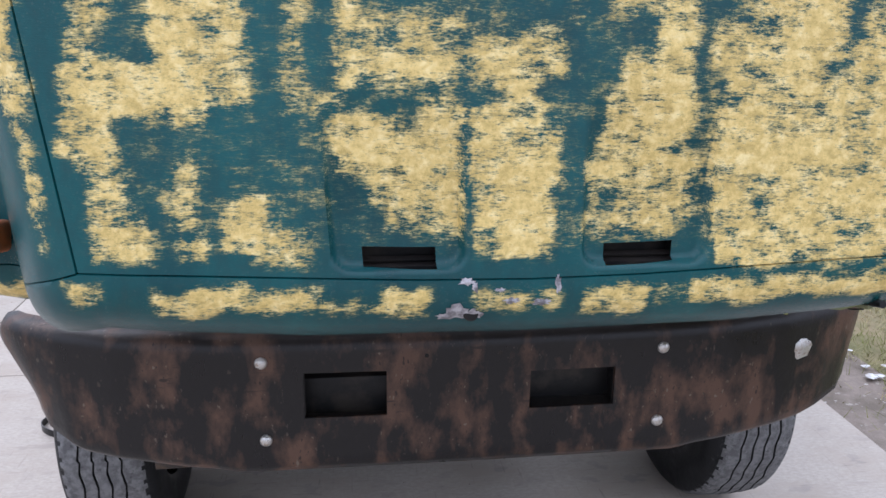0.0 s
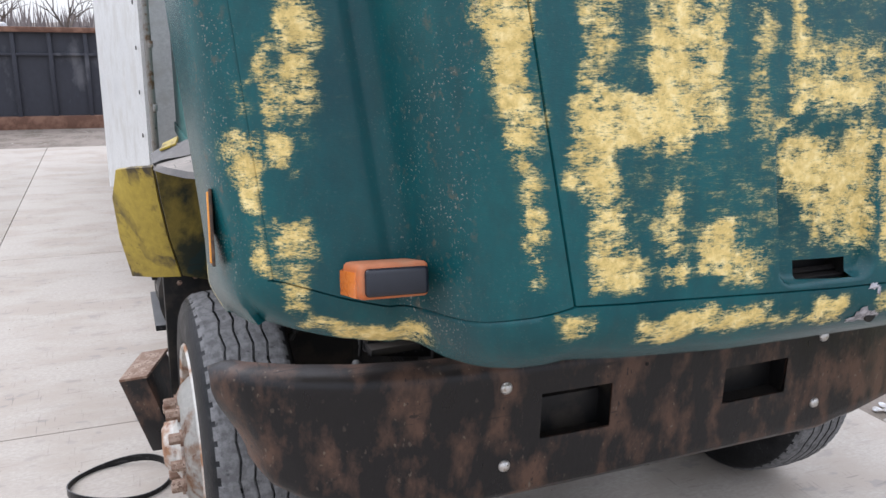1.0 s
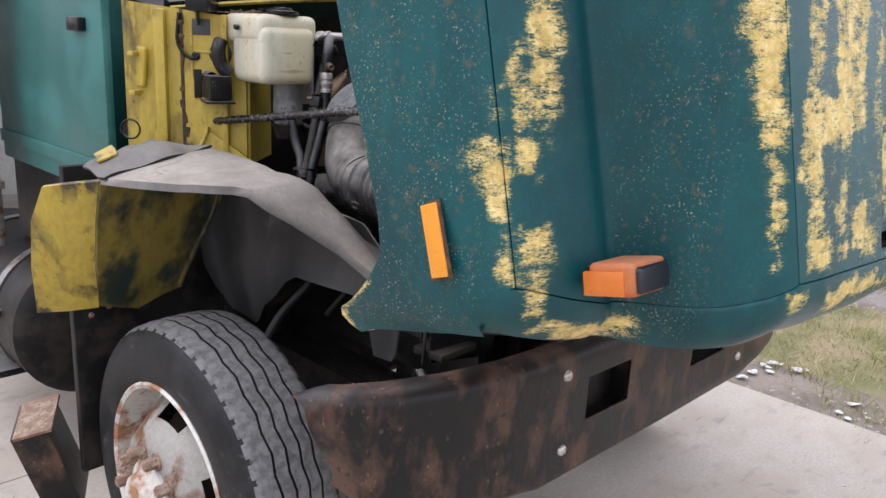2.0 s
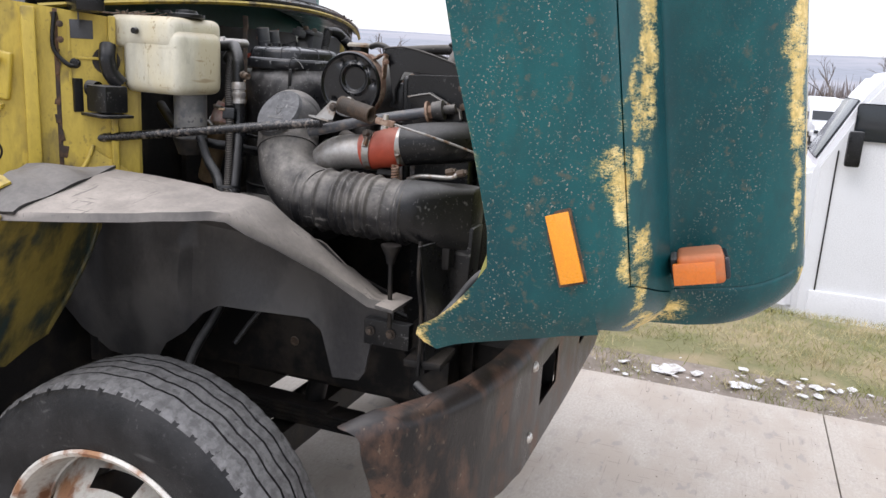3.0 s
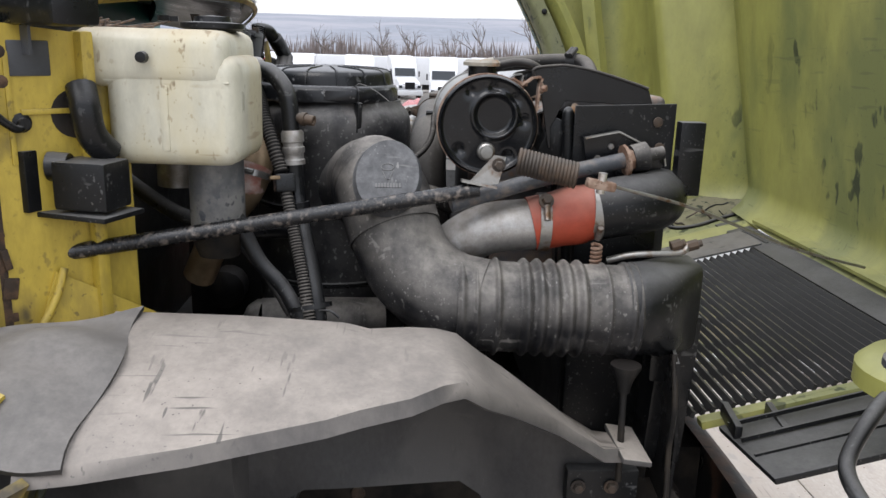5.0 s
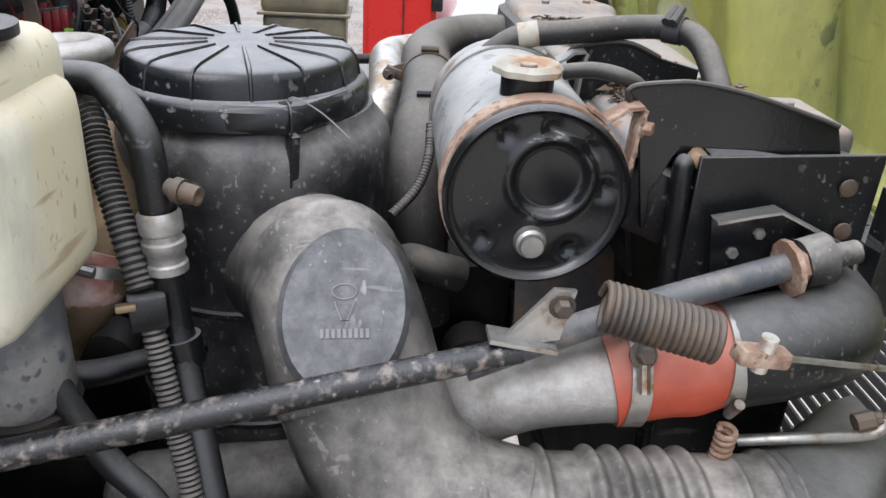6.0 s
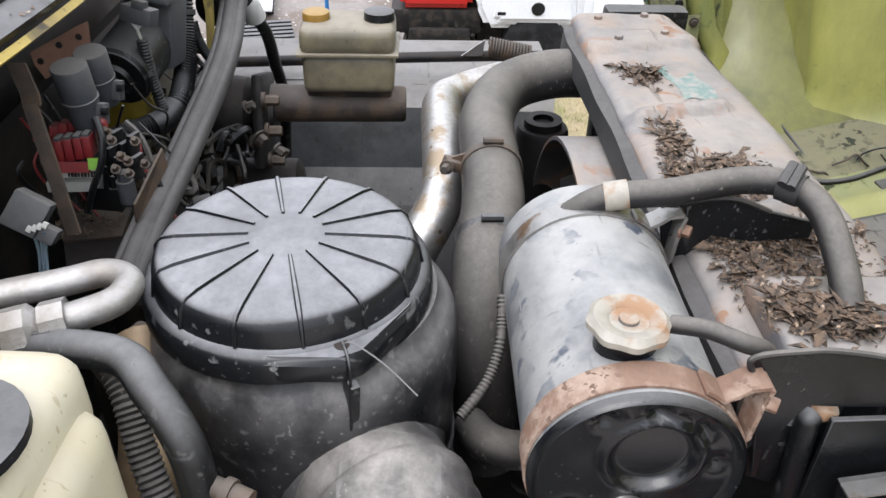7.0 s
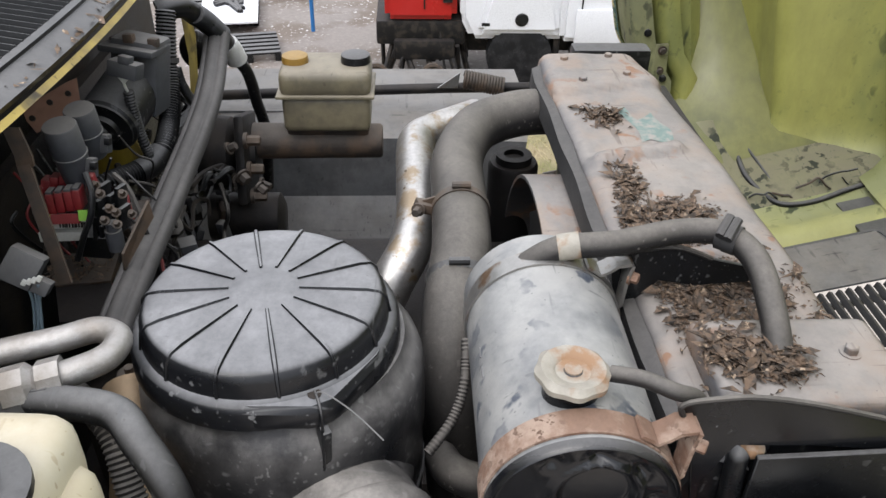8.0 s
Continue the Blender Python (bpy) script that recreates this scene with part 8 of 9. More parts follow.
    for q0, q1, q2 in (((-0.345, 1.156, 1.761), (-0.345, 1.157, 1.734), (-0.350, 1.164, 1.695)), ((-0.345, 1.149, 1.762), (-0.345, 1.153, 1.734), (-0.350, 1.159, 1.695)), ((-0.345, 1.144, 1.764), (-0.345, 1.150, 1.734), (-0.350, 1.155, 1.695)), ((-0.340, 1.141, 1.750), (-0.345, 1.148, 1.743), (-0.350, 1.161, 1.695))):
        part("wire", tube([q0, q1, q2], 0.002, 6, 6), M_LABEL_BLUE, a)
    for i in range(26):
        p = [Vector((-0.100, 1.194, 1.781)) + V(rnd.uniform(-0.06, 0.08), rnd.uniform(-0.09, 0.06), rnd.uniform(-0.05, 0.03))]
        for k in range(4):
            p.append(p[-1] + Vector((rnd.uniform(-0.03, 0.03), rnd.uniform(-0.03, 0.02), -0.03 + rnd.uniform(-0.03, 0.02))))
        part("wire", tube(p, rnd.choice((0.0018, 0.0025, 0.004)), 5, 6), rnd.choice((M_BLACK, M_BLACK, M_HOSE, M_FUSE_RED)), a)
    part("feed_wire", tube([(-0.190, 1.127, 1.826), (-0.205, 1.119, 1.802), (-0.215, 1.124, 1.774), (-0.220, 1.137, 1.747), (-0.220, 1.153, 1.711)], 0.0042, 8, 8), M_BLACK, a)
    b_ = thing("side_stay", (-0.270, 1.162, 1.797), "flat rusty steel stay", "bracket")
    sa, sb, sc = Vector((-0.250, 1.175, 1.869)), Vector((-0.265, 1.165, 1.818)), Vector((-0.290, 1.148, 1.724))
    part("stay", sheet([[q, q + V(0, -0.016, 0.003)] for q in (sa, sb, sc)], 0.004), M_IRON, b_)
    part("upper_leg", sheet([[q, q + V(0, -0.02, 0.0)] for q in (Vector((-0.240, 1.184, 1.913)), Vector((-0.250, 1.174, 1.882)), sa)], 0.004), M_IRON, b_)
    w = thing("wiper_motor", (0.050, 1.172, 1.784), "dark wiper motor bolted to the firewall", "motor")
    mo = Vector((0.060, 1.169, 1.793))
    part("body", turned(mo, (-0.92, 0.18, -0.22), [(-0.06, 0), (-0.06, 0.047), (0.030, 0.047), (0.034, 0.043), (0.038, 0.043), (0.040, 0.026), (0.048, 0.024), (0.050, 0.013), (0.056, 0.012), (0.057, 0)], 32), M_BLACK, w)
    part("gearbox", bx((0.130, 1.141, 1.830), (0.06, 0.075, 0.12), (8, 6, -8), 0.008), M_GREY_PLASTIC, w, "dusty grey gearbox housing")
    part("gearbox_lid", bx((0.120, 1.140, 1.877), (0.07, 0.085, 0.010), (6, 8, -8), 0.002), M_GREY_PLASTIC, w)
    for q in [(0.110, 1.142, 1.895), (0.110, 1.106, 1.888), (0.130, 1.170, 1.884)]:
        part("gearbox_lug", bx(q, (0.014, 0.016, 0.014), (0, 8, -8), 0.003), M_IRON, w)
    part("plug", bx((0.040, 1.132, 1.873), (0.028, 0.045, 0.024), (10, 12, -10), 0.003), M_GREY_PLASTIC, w)
    part("plug_latch", bx((0.035, 1.127, 1.889), (0.016, 0.018, 0.012), (10, 12, -10), 0.002), M_GREY_PLASTIC, w)
    for i, q in enumerate([(0.030, 1.143, 1.869), (0.030, 1.137, 1.867), (0.030, 1.130, 1.867), (0.030, 1.124, 1.865)]):
        part("lead", tube([q, (0.030, 1.135, 1.854), (0.035, 1.134, 1.838)], 0.0018, 6, 6), M_LABEL, w)
    part("blower_cover", turned((0.130, 1.210, 1.688), (-1, 0.1, 0.1), [(0, 0), (0, 0.058), (-0.01, 0.06), (0.012, 0.05), (0.018, 0.02), (0.018, 0)], 30), M_YELLOW, w, "yellow round blower cover")
    single("wire_loom", corrugated([(0.240, 1.118, 1.897), (0.225, 1.120, 1.862), (0.210, 1.122, 1.818), (0.185, 1.119, 1.773), (0.140, 1.115, 1.741), (0.080, 1.113, 1.722), (0.050, 1.127, 1.709), (0.020, 1.149, 1.708), (-0.010, 1.174, 1.710), (-0.030, 1.194, 1.706)], 0.0178, 0.0050, 0.16, 16), M_BLACK, "thick corrugated wire loom along the firewall", "wire loom")
    single("loom_band", sweep(bmesh.new(), [Vector(q) for q in [(0.212, 1.121, 1.825), (0.209, 1.121, 1.817)]], 0.0192, 16), M_SEAL, "dark tape band on the wire loom", "tape")
    single("loom_tape", tube([(0.070, 1.114, 1.721), (0.045, 1.126, 1.710), (0.025, 1.141, 1.708)], 0.0195, 8, 16), M_BLACK, "black tape round the loom branch", "tape")
    single("wire_loom", corrugated([(0.035, 1.133, 1.840), (0.035, 1.132, 1.810), (0.040, 1.130, 1.764), (0.045, 1.122, 1.710)], 0.0088, 0.0042, 0.14, 12), M_BLACK, "thin corrugated wire loom", "wire loom")
    single("wire_loom", tube([(0.260, 1.137, 1.887), (0.270, 1.120, 1.891), (0.290, 1.101, 1.885), (0.320, 1.088, 1.860), (0.360, 1.075, 1.826), (0.400, 1.063, 1.781)], 0.019, 8, 16), M_BLACK, "taped cable branch at the cowl", "wire loom")
    single("wire_loom", corrugated([(0.300, 1.086, 1.871), (0.330, 1.076, 1.848), (0.370, 1.062, 1.809)], 0.0195, 0.005, 0.14, 14), M_BLACK, "corrugated sleeve on the cable branch", "wire loom")
    single("tape_wrap", tube([(0.400, 1.061, 1.781), (0.410, 1.054, 1.762), (0.420, 1.050, 1.742)], 0.021, 6, 16), M_WHITE_PLASTIC, "white tape wrapped round the wire loom", "tape")
    single("wire_loom", tube([(0.420, 1.050, 1.742), (0.430, 1.037, 1.716), (0.440, 1.031, 1.681), (0.450, 1.028, 1.640), (0.47, 1.02, 1.56), (0.48, 1.03, 1.42)], 0.012, 8, 12), M_BLACK, "black cable falling from the taped joint", "wire loom")
    single("thin_hose", tube([(0.260, 1.123, 1.788), (0.255, 1.117, 1.759), (0.250, 1.103, 1.731), (0.240, 1.087, 1.720)], 0.009, 8, 10), M_BLACK, "thin black hose beside the loom", "hose")
    h_ = thing("horn", (0.400, 1.107, 1.773), "round black horn behind the seal", "horn")
    part("bell", turned((0.400, 1.105, 1.773), (-0.9, 0.3, 0.2), [(-0.05, 0), (-0.05, 0.03), (0, 0.036), (0.03, 0.036), (0.034, 0.03), (0.034, 0)], 24), M_BLACK, h_)
    part("yellow_bracket", plate(bmesh.new(), [(0.360, 1.129, 1.857), (0.360, 1.116, 1.862), (0.360, 1.107, 1.815), (0.300, 1.103, 1.718), (0.300, 1.118, 1.715), (0.340, 1.121, 1.779)], 0.004), M_YELLOW, h_, "dirty yellow firewall strip")
    # clutter of wires and small brackets below the panel
    c_ = thing("engine_wiring", (0.1, 1.15, 1.45), "tangle of black engine wires and dirty brackets", "wiring")
    part("backing", bx((0.05, 1.31, 1.55), (0.9, 0.02, 0.4)), M_DARK, c_)
    for i in range(60):
        p = [Vector((rnd.uniform(-0.10, 0.45), rnd.uniform(1.06, 1.25), rnd.uniform(1.46, 1.66)))]
        for k in range(4):
            p.append(p[-1] + Vector((rnd.uniform(-0.06, 0.07), rnd.uniform(-0.03, 0.03), rnd.uniform(-0.05, 0.03))))
        part("wire", tube(p, rnd.choice((0.002, 0.003, 0.004, 0.006, 0.009)), 5, 6), rnd.choice((M_BLACK, M_BLACK, M_HOSE, M_IRON, M_DARK)), c_)
    for i in range(46):
        q = (rnd.uniform(-0.10, 0.45), rnd.uniform(1.05, 1.24), rnd.uniform(1.44, 1.64))
        part("small_bracket", bx(q, (rnd.uniform(0.010, 0.04), rnd.uniform(0.008, 0.03), rnd.uniform(0.012, 0.05)), (rnd.uniform(-25, 25), rnd.uniform(-25, 25), rnd.uniform(-25, 25)), 0.003), rnd.choice((M_IRON, M_BLACK, M_GREY_PLASTIC, M_DARK)), c_)
    for i in range(16):
        q = (0.26 + rnd.uniform(-0.10, 0.16), rnd.uniform(0.98, 1.14), rnd.uniform(1.45, 1.66))
        part("fitting", hexbolt(bmesh.new(), q, (rnd.uniform(-1, 0), -1, rnd.uniform(-0.5, 1)), rnd.uniform(0.005, 0.010), rnd.uniform(0.012, 0.03)), M_IRON, c_)
    # long drooping rubber seal
    line = spline([(0.360, 1.067, 1.813), (0.300, 1.064, 1.789), (0.190, 1.054, 1.771), (0.100, 1.056, 1.750), (0.000, 1.065, 1.726), (-0.100, 1.070, 1.711), (-0.200, 1.074, 1.701), (-0.280, 1.079, 1.686), (-0.330, 1.085, 1.668)], 8)
    rows = [[p + Vector((-0.006 * math.sin(th), 0.0185 * math.cos(th), 0.010 * math.sin(th) + w_)) for th, w_ in [(math.pi * k / 14, (0.0, 0.003, 0.0035, 0.0, -0.002)[k % 5]) for k in range(15)]] for p in line]
    single("cowl_seal", sheet(rows, 0.005), M_SEAL, "drooping grey rubber cowl seal", "rubber seal", smooth=75)


firewall_gear()


def inner_fender():
    a = thing("inner_fender", (-0.95, 0.8, 0.85), "dusty grey plastic inner fender over the front wheel", "fender liner")
    # distance along, outer edge, ridge and inner edge heights
    SPAN = [(1.13, 1.398, 1.468), (1.06, 1.404, 1.4665), (0.95, 1.412, 1.464), (0.80, 1.422, 1.455), (0.785, 1.424, 1.452), (0.76, 1.427, 1.4455), (0.70, 1.431, 1.446), (0.66, 1.433, 1.440), (0.63, 1.428, 1.430),
            (0.595, 1.396, 1.398), (0.55, 1.360, 1.361), (0.46, 1.284, 1.282), (0.37, 1.206, 1.204), (0.31, 1.195, 1.195)]
    rows = []
    for y, zo, zr in SPAN:
        e = interp(y, [(0.32, 0.86), (0.40, 0.89), (0.50, 0.97), (0.60, 1.08), (0.64, 1.115), (0.70, 1.165), (0.90, 1.245), (1.08, 1.282), (1.3, 1.288)])
        c_ = min(0.955, e * 0.35 + 0.80 * 0.65 + 0.02)
        w = e - c_
        drop = 0.115 * smooth01((y - 0.40) / 0.22) + 0.004
        rows.append([(-e - 0.008, y, zo - 0.014), (-e, y, zo + 0.003), (-e + w * 0.35, y, zo * 0.55 + zr * 0.45), (-e + w * 0.75, y, zo * 0.12 + zr * 0.88), (-c_, y, zr), (-c_ + 0.025 * smooth01((e - 0.9) / 0.1), y, zr - drop * 0.12), (-0.815 - 0.45 * (c_ - 0.815), y, zr - drop * 0.62), (-0.80, y, zr - drop), (-0.785, y, zr - drop - 0.03)])
    part("roof", sheet(rows, 0.006), M_SHIELD, a, smooth=50)
    # wall with a wheel-arch cut, set inboard
    ys = [1.48 - 0.02 * i for i in range(58)]

    def low(y):
        return interp(y, [(0.34, 1.07), (0.40, 1.07), (0.425, 0.94), (0.52, 0.93), (0.56, 1.06), (0.60, 1.09), (0.88, 1.085), (0.94, 1.05), (1.0, 0.985), (1.08, 0.93), (1.13, 0.85), (1.30, 0.86), (1.40, 0.92), (1.48, 1.0)])

    def high(y):
        return interp(y, [(0.34, 1.18), (0.46, 1.27), (0.55, 1.34), (0.63, 1.345), (0.70, 1.345), (1.30, 1.355), (1.48, 1.35)])
    rows = []
    for y in ys:
        lo, hi = low(y), high(y) - 0.02
        rows.append([(-0.785 + 0.03 * t * (1 - t) * 4 * (0.3 if y < 1.0 else -1.0) + 0.012 * math.sin(9 * y + 3 * t), y, hi + (lo - hi) * t) for t in [i / 10 for i in range(11)]])
    part("wall", sheet(rows, 0.006), M_SHIELD, a, "dark grey liner wall with arch cut-out", 50)
    part("front_lip", bx((-0.84, 0.315, 1.20), (0.13, 0.05, 0.01), (8, 0, 0), 0.003), M_SHIELD, a)
    flap = []
    corner = [Vector(q) for q in ((-1.290, 1.225, 1.412), (-1.292, 1.075, 1.400), (-1.07, 1.270, 1.470), (-0.955, 1.085, 1.470))]
    for i in range(17):
        v = i / 16
        row = []
        for k in range(17):
            u = k / 16
            q = corner[0].lerp(corner[1], v).lerp(corner[2].lerp(corner[3], v), u)
            q.z += 0.022 * math.sin(math.pi * min(1.0, u * 1.1)) ** 0.8 * math.sin(math.pi * (0.12 + 0.76 * v)) + 0.012 * math.exp(-((u - 0.72) / 0.12) ** 2) * math.exp(-((v - 0.4) / 0.25) ** 2) + 0.004 * math.sin(13 * u + 7 * v) + 0.003
            q.y += 0.008 * math.sin(9 * u)
            row.append(q)
        flap.append(row)
    part("corner_flap", sheet(flap, 0.008), M_FLAP, a, "loose lumpy black rubber flap", 60)
    part("yellow_shim", sheet([[(-1.20, 1.235, 1.474), (-1.205, 1.20, 1.468), (-1.215, 1.165, 1.458)], [(-1.25, 1.245, 1.449), (-1.255, 1.215, 1.444), (-1.265, 1.185, 1.436)]], 0.006), M_YELLOW, a)
    part("liner_bracket", bx((-0.80, 0.345, 1.10), (0.03, 0.13, 0.07), bevel=0.004), M_BLACK, a)
    for y in (0.33, 0.39):
        part("liner_bolt", hexbolt(bmesh.new(), (-0.818, y, 1.105), (-1, 0, 0), 0.009, 0.012), M_IRON, a)
    return a


inner_fender()

# ---- ground ----
def ground():
    xs = [-60, -30, -12, -6, -3, 2.05, 2.6, 3.3, 4.1, 4.8, 5.6, 6.8, 8.2, 9.5, 14, 22, 40, 70, 140, 300, 700, 2500]
    ys = [-400, -150, -60, -25, -12, -6, -3, -1.5, 0, 1.5, 3, 6, 9, 12, 15, 20, 30, 60, 150, 500, 2500]

    def h(x, y):
        z = interp(x, [(2.05, -0.005), (3.3, -0.02), (4.6, -0.10), (5.4, -0.45), (8.4, -2.35), (10, -2.4), (60, -2.9), (2500, -30)])
        return z - 0.02
    bm = bmesh.new()
    g = [[bm.verts.new((x, y, h(x, y))) for x in xs] for y in ys]
    for r in range(len(ys) - 1):
        for c in range(len(xs) - 1):
            f = bm.faces.new((g[r][c], g[r][c + 1], g[r + 1][c + 1], g[r + 1][c]))
            xm = (xs[c] + xs[c + 1]) / 2
            f.material_index = 0 if xm < 2.6 or 4.8 < xm < 5.4 else (1 if xm < 8.2 else 2)
    single("ground", bm, [M_SOIL, M_TURF, M_LOT], "bare earth, winter turf and crushed stone yard", "ground", kind="structure", smooth=30)


ground()


def slabs():
    p = thing("concrete_apron", (0, 4, 0), "worn light concrete slabs with open joints", "pavement", kind="structure")
    xe = [-15.3, -10.9, -6.6, -2.4, 2.05]
    ye = [-10.8, -7.55, -4.33, -1.1, 2.12, 5.3, 8.5, 11.7]
    me = {}
    for i in range(len(xe) - 1):
        for j in range(len(ye) - 1):
            w, d = xe[i + 1] - xe[i] - 0.007, ye[j + 1] - ye[j] - 0.007
            part("slab", bx(((xe[i] + xe[i + 1]) / 2, (ye[j] + ye[j + 1]) / 2, -0.06), (w, d, 0.12), bevel=0.003), M_CONCRETE, p)


slabs()


def verge():
    rnd = random.Random(11)
    bm = bmesh.new()
    for _ in range(70000):
        x, y = rnd.uniform(2.06, 5.6), rnd.uniform(-7.5, 4.0)
        if noise.noise((x * 1.6, y * 1.6, 3)) < 0.25 - 0.8 * (x - 2.15) and rnd.random() < 0.9:
            continue
        z = interp(x, [(2.05, -0.025), (3.3, -0.04), (4.6, -0.12), (5.4, -0.47), (6, -0.85)])
        th, l_ = rnd.uniform(0, 6.28), rnd.uniform(0.02, 0.055) + 0.07 * max(0.0, noise.noise((x * 3.1, y * 3.1, 9)))
        a = Vector((math.cos(th), math.sin(th), 0)) * rnd.uniform(0.0014, 0.003)
        tip = Vector((rnd.gauss(0, 0.04), rnd.gauss(0, 0.04), l_))
        c = Vector((x, y, z))
        bm.faces.new((bm.verts.new(c - a), bm.verts.new(c + a), bm.verts.new(c + tip)))
    single("grass_verge", bm, M_BLADE, "thin straw-coloured winter grass on the verge", "grass", kind="stuff", smooth=0)
    bm = bmesh.new()
    heaps = [(2.2 + 0.35 * rnd.random(), rnd.uniform(-3.5, 2.0)) for _ in range(16)]
    for _ in range(150):
        hx, hy = rnd.choice(heaps)
        x, y = max(2.1, hx + rnd.gauss(0, 0.09)), hy + rnd.gauss(0, 0.14)
        s = rnd.uniform(0.006, 0.032) * (2.2 if rnd.random() < 0.06 else 1)
        r = bmesh.ops.create_icosphere(bm, subdivisions=2, radius=1, matrix=Matrix.Translation((x, y, -0.01)) @ Euler((0, 0, rnd.uniform(0, 3))).to_matrix().to_4x4() @ Matrix.Diagonal((s * rnd.uniform(0.7, 1.6), s, s * 0.16, 1)))
        for v in r["verts"]:
            v.co += Vector((noise.noise(v.co * 22), noise.noise(v.co * 22 + V(5, 0, 0)), noise.noise(v.co * 22 + V(0, 7, 0)))) * s * 0.5
    single("snow_patches", bm, M_SNOW, "melting lumps of old snow along the slab edge", "snow", kind="stuff")
    bm = bmesh.new()
    for _ in range(900):
        x, y = rnd.choice(((rnd.uniform(2.0, 2.9), rnd.uniform(-5, 3.5)), (rnd.gauss(-2, 1.6), rnd.uniform(-1, 5)), (rnd.gauss(1.2, 0.7), rnd.uniform(-3, 0))))
        s = rnd.uniform(0.0012, 0.004)
        bmesh.ops.create_icosphere(bm, subdivisions=1, radius=s, matrix=Matrix.Translation((x, y, s * 0.3)) @ Matrix.Diagonal((1, rnd.uniform(0.6, 1), 0.7, 1)))
    single("loose_grit", bm, M_SOIL, "scattered grit and small stones on the concrete", "grit", kind="stuff", smooth=0)


verge()

# strap lying on the slab
rr = spline([(-1.50 + 0.20 * math.cos(t), 1.56 + 0.16 * math.sin(t), 0.018 + 0.014 * math.sin(2 * t)) for t in [2 * math.pi * i / 16 for i in range(17)]], 6)
single("rubber_band", sheet([[p + V(0, 0, -0.016), p + V(0, 0, 0.016)] for p in rr], 0.004), M_BLACK, "black flat strap lying in a loop on the concrete", "strap")


# ---- yard behind: roll-off container, parked trucks, woods, hills ----
def container():
    a = thing("rolloff_container", (-8, 15, 0), "dull dark steel roll-off container with rusty top rail", "container")
    part("wall", bx((-7.6, 14.4, 0.92), (12.0, 0.06, 1.5)), M_CONTAINER, a)
    part("base_rail", bx((-7.6, 14.33, 0.085), (12.0, 0.16, 0.23), bevel=0.01), M_RUST_DULL, a)
    part("top_rail", bx((-7.6, 14.33, 1.70), (12.0, 0.16, 0.09), bevel=0.01), M_RUST_DULL, a, "rusty top rail")
    part("mid_rail", bx((-7.6, 14.34, 1.28), (12.0, 0.08, 0.05), bevel=0.01), M_CONTAINER, a)
    for i in range(21):
        part("rib", bx((-13.4 + 0.58 * i, 14.34, 0.92), (0.07, 0.09, 1.46), bevel=0.01), M_CONTAINER, a)
    part("side", bx((-1.62, 15.5, 0.92), (0.06, 2.2, 1.5)), M_CONTAINER, a)
    part("back", bx((-7.6, 16.6, 0.92), (12.0, 0.06, 1.5)), M_CONTAINER, a)
    part("load", bx((-8.2, 15.5, 1.66), (10.0, 1.9, 0.3), bevel=0.1), M_SNOW, a)


container()


def tractor(name, at, heading, paint, label, detail=True):
    """A parked highway tractor: cab with roof fairing, hood, windows, lamps, wheels; built facing -x at the origin."""
    t = thing(name, at, label, "truck", "parked trucks")
    t.matrix_basis = Matrix.Translation(at) @ Euler((0, 0, radians(heading))).to_matrix().to_4x4()

    def add(nm, bm, m):
        ob = new(nm, finish(bm, nm, m))
        ob.parent = t
        return ob
    add("cab", sheet_box([(-0.1, 1.0), (0.0, 1.9), (0.35, 2.9), (1.1, 3.7), (2.6, 3.8), (2.7, 1.0)], 2.3), paint)
    add("hood", sheet_box([(-1.9, 1.0), (-1.9, 1.35), (-1.6, 1.62), (0.0, 1.9), (0.0, 1.0)], 1.9), paint)
    add("fender", bx((-1.2, 0, 0.95), (1.2, 2.3, 0.45), bevel=0.12), paint)
    add("bumper", bx((-2.0, 0, 0.62), (0.25, 2.35, 0.45), bevel=0.06), paint)
    add("windshield", bx((0.16, 0, 2.35), (0.05, 1.9, 0.75), (0, 20, 0)), M_GLASS)
    for s in (-1, 1):
        add("side_window", bx((0.85, s * 1.155, 2.3), (0.75, 0.03, 0.6)), M_GLASS)
        add("headlamp", bx((-1.85, s * 0.85, 1.15), (0.2, 0.32, 0.25), bevel=0.05), M_GLASS)
        add("tank", bx((1.6, s * 0.95, 0.75), (1.4, 0.5, 0.5), bevel=0.1), M_STEEL)
        for x in (-1.2, 3.4, 4.6):
            w = turned((x, s * 1.12, 0.5), (0, s, 0), [(-0.28, 0), (-0.28, 0.48), (-0.2, 0.5), (-0.02, 0.5), (0, 0.46), (-0.03, 0.30), (0.0, 0.1), (0.0, 0)], 24)
            add("wheel", w, M_TYRE)
        add("mirror", bx((0.25, s * 1.35, 2.2), (0.1, 0.12, 0.5), bevel=0.03), M_BLACK)
    add("grille", bx((-1.91, 0, 1.25), (0.05, 0.9, 0.6)), M_BLACK)
    add("frame", bx((2.6, 0, 0.85), (5.2, 0.9, 0.25)), M_DARK)
    return t


def sheet_box(side, width):
    bm = bmesh.new()
    for y0, y1 in ((-width / 2, width / 2),):
        a = [bm.verts.new((x, y0, z)) for x, z in side]
        b_ = [bm.verts.new((x, y1, z)) for x, z in side]
        bm.faces.new(a[::-1])
        bm.faces.new(b_)
        for k in range(len(side)):
            j = (k + 1) % len(side)
            bm.faces.new((a[k], a[j], b_[j], b_[k]))
    bmesh.ops.recalc_face_normals(bm, faces=bm.faces[:])
    bmesh.ops.bevel(bm, geom=bm.edges[:], offset=0.08, segments=2, affect="EDGES")
    return bm


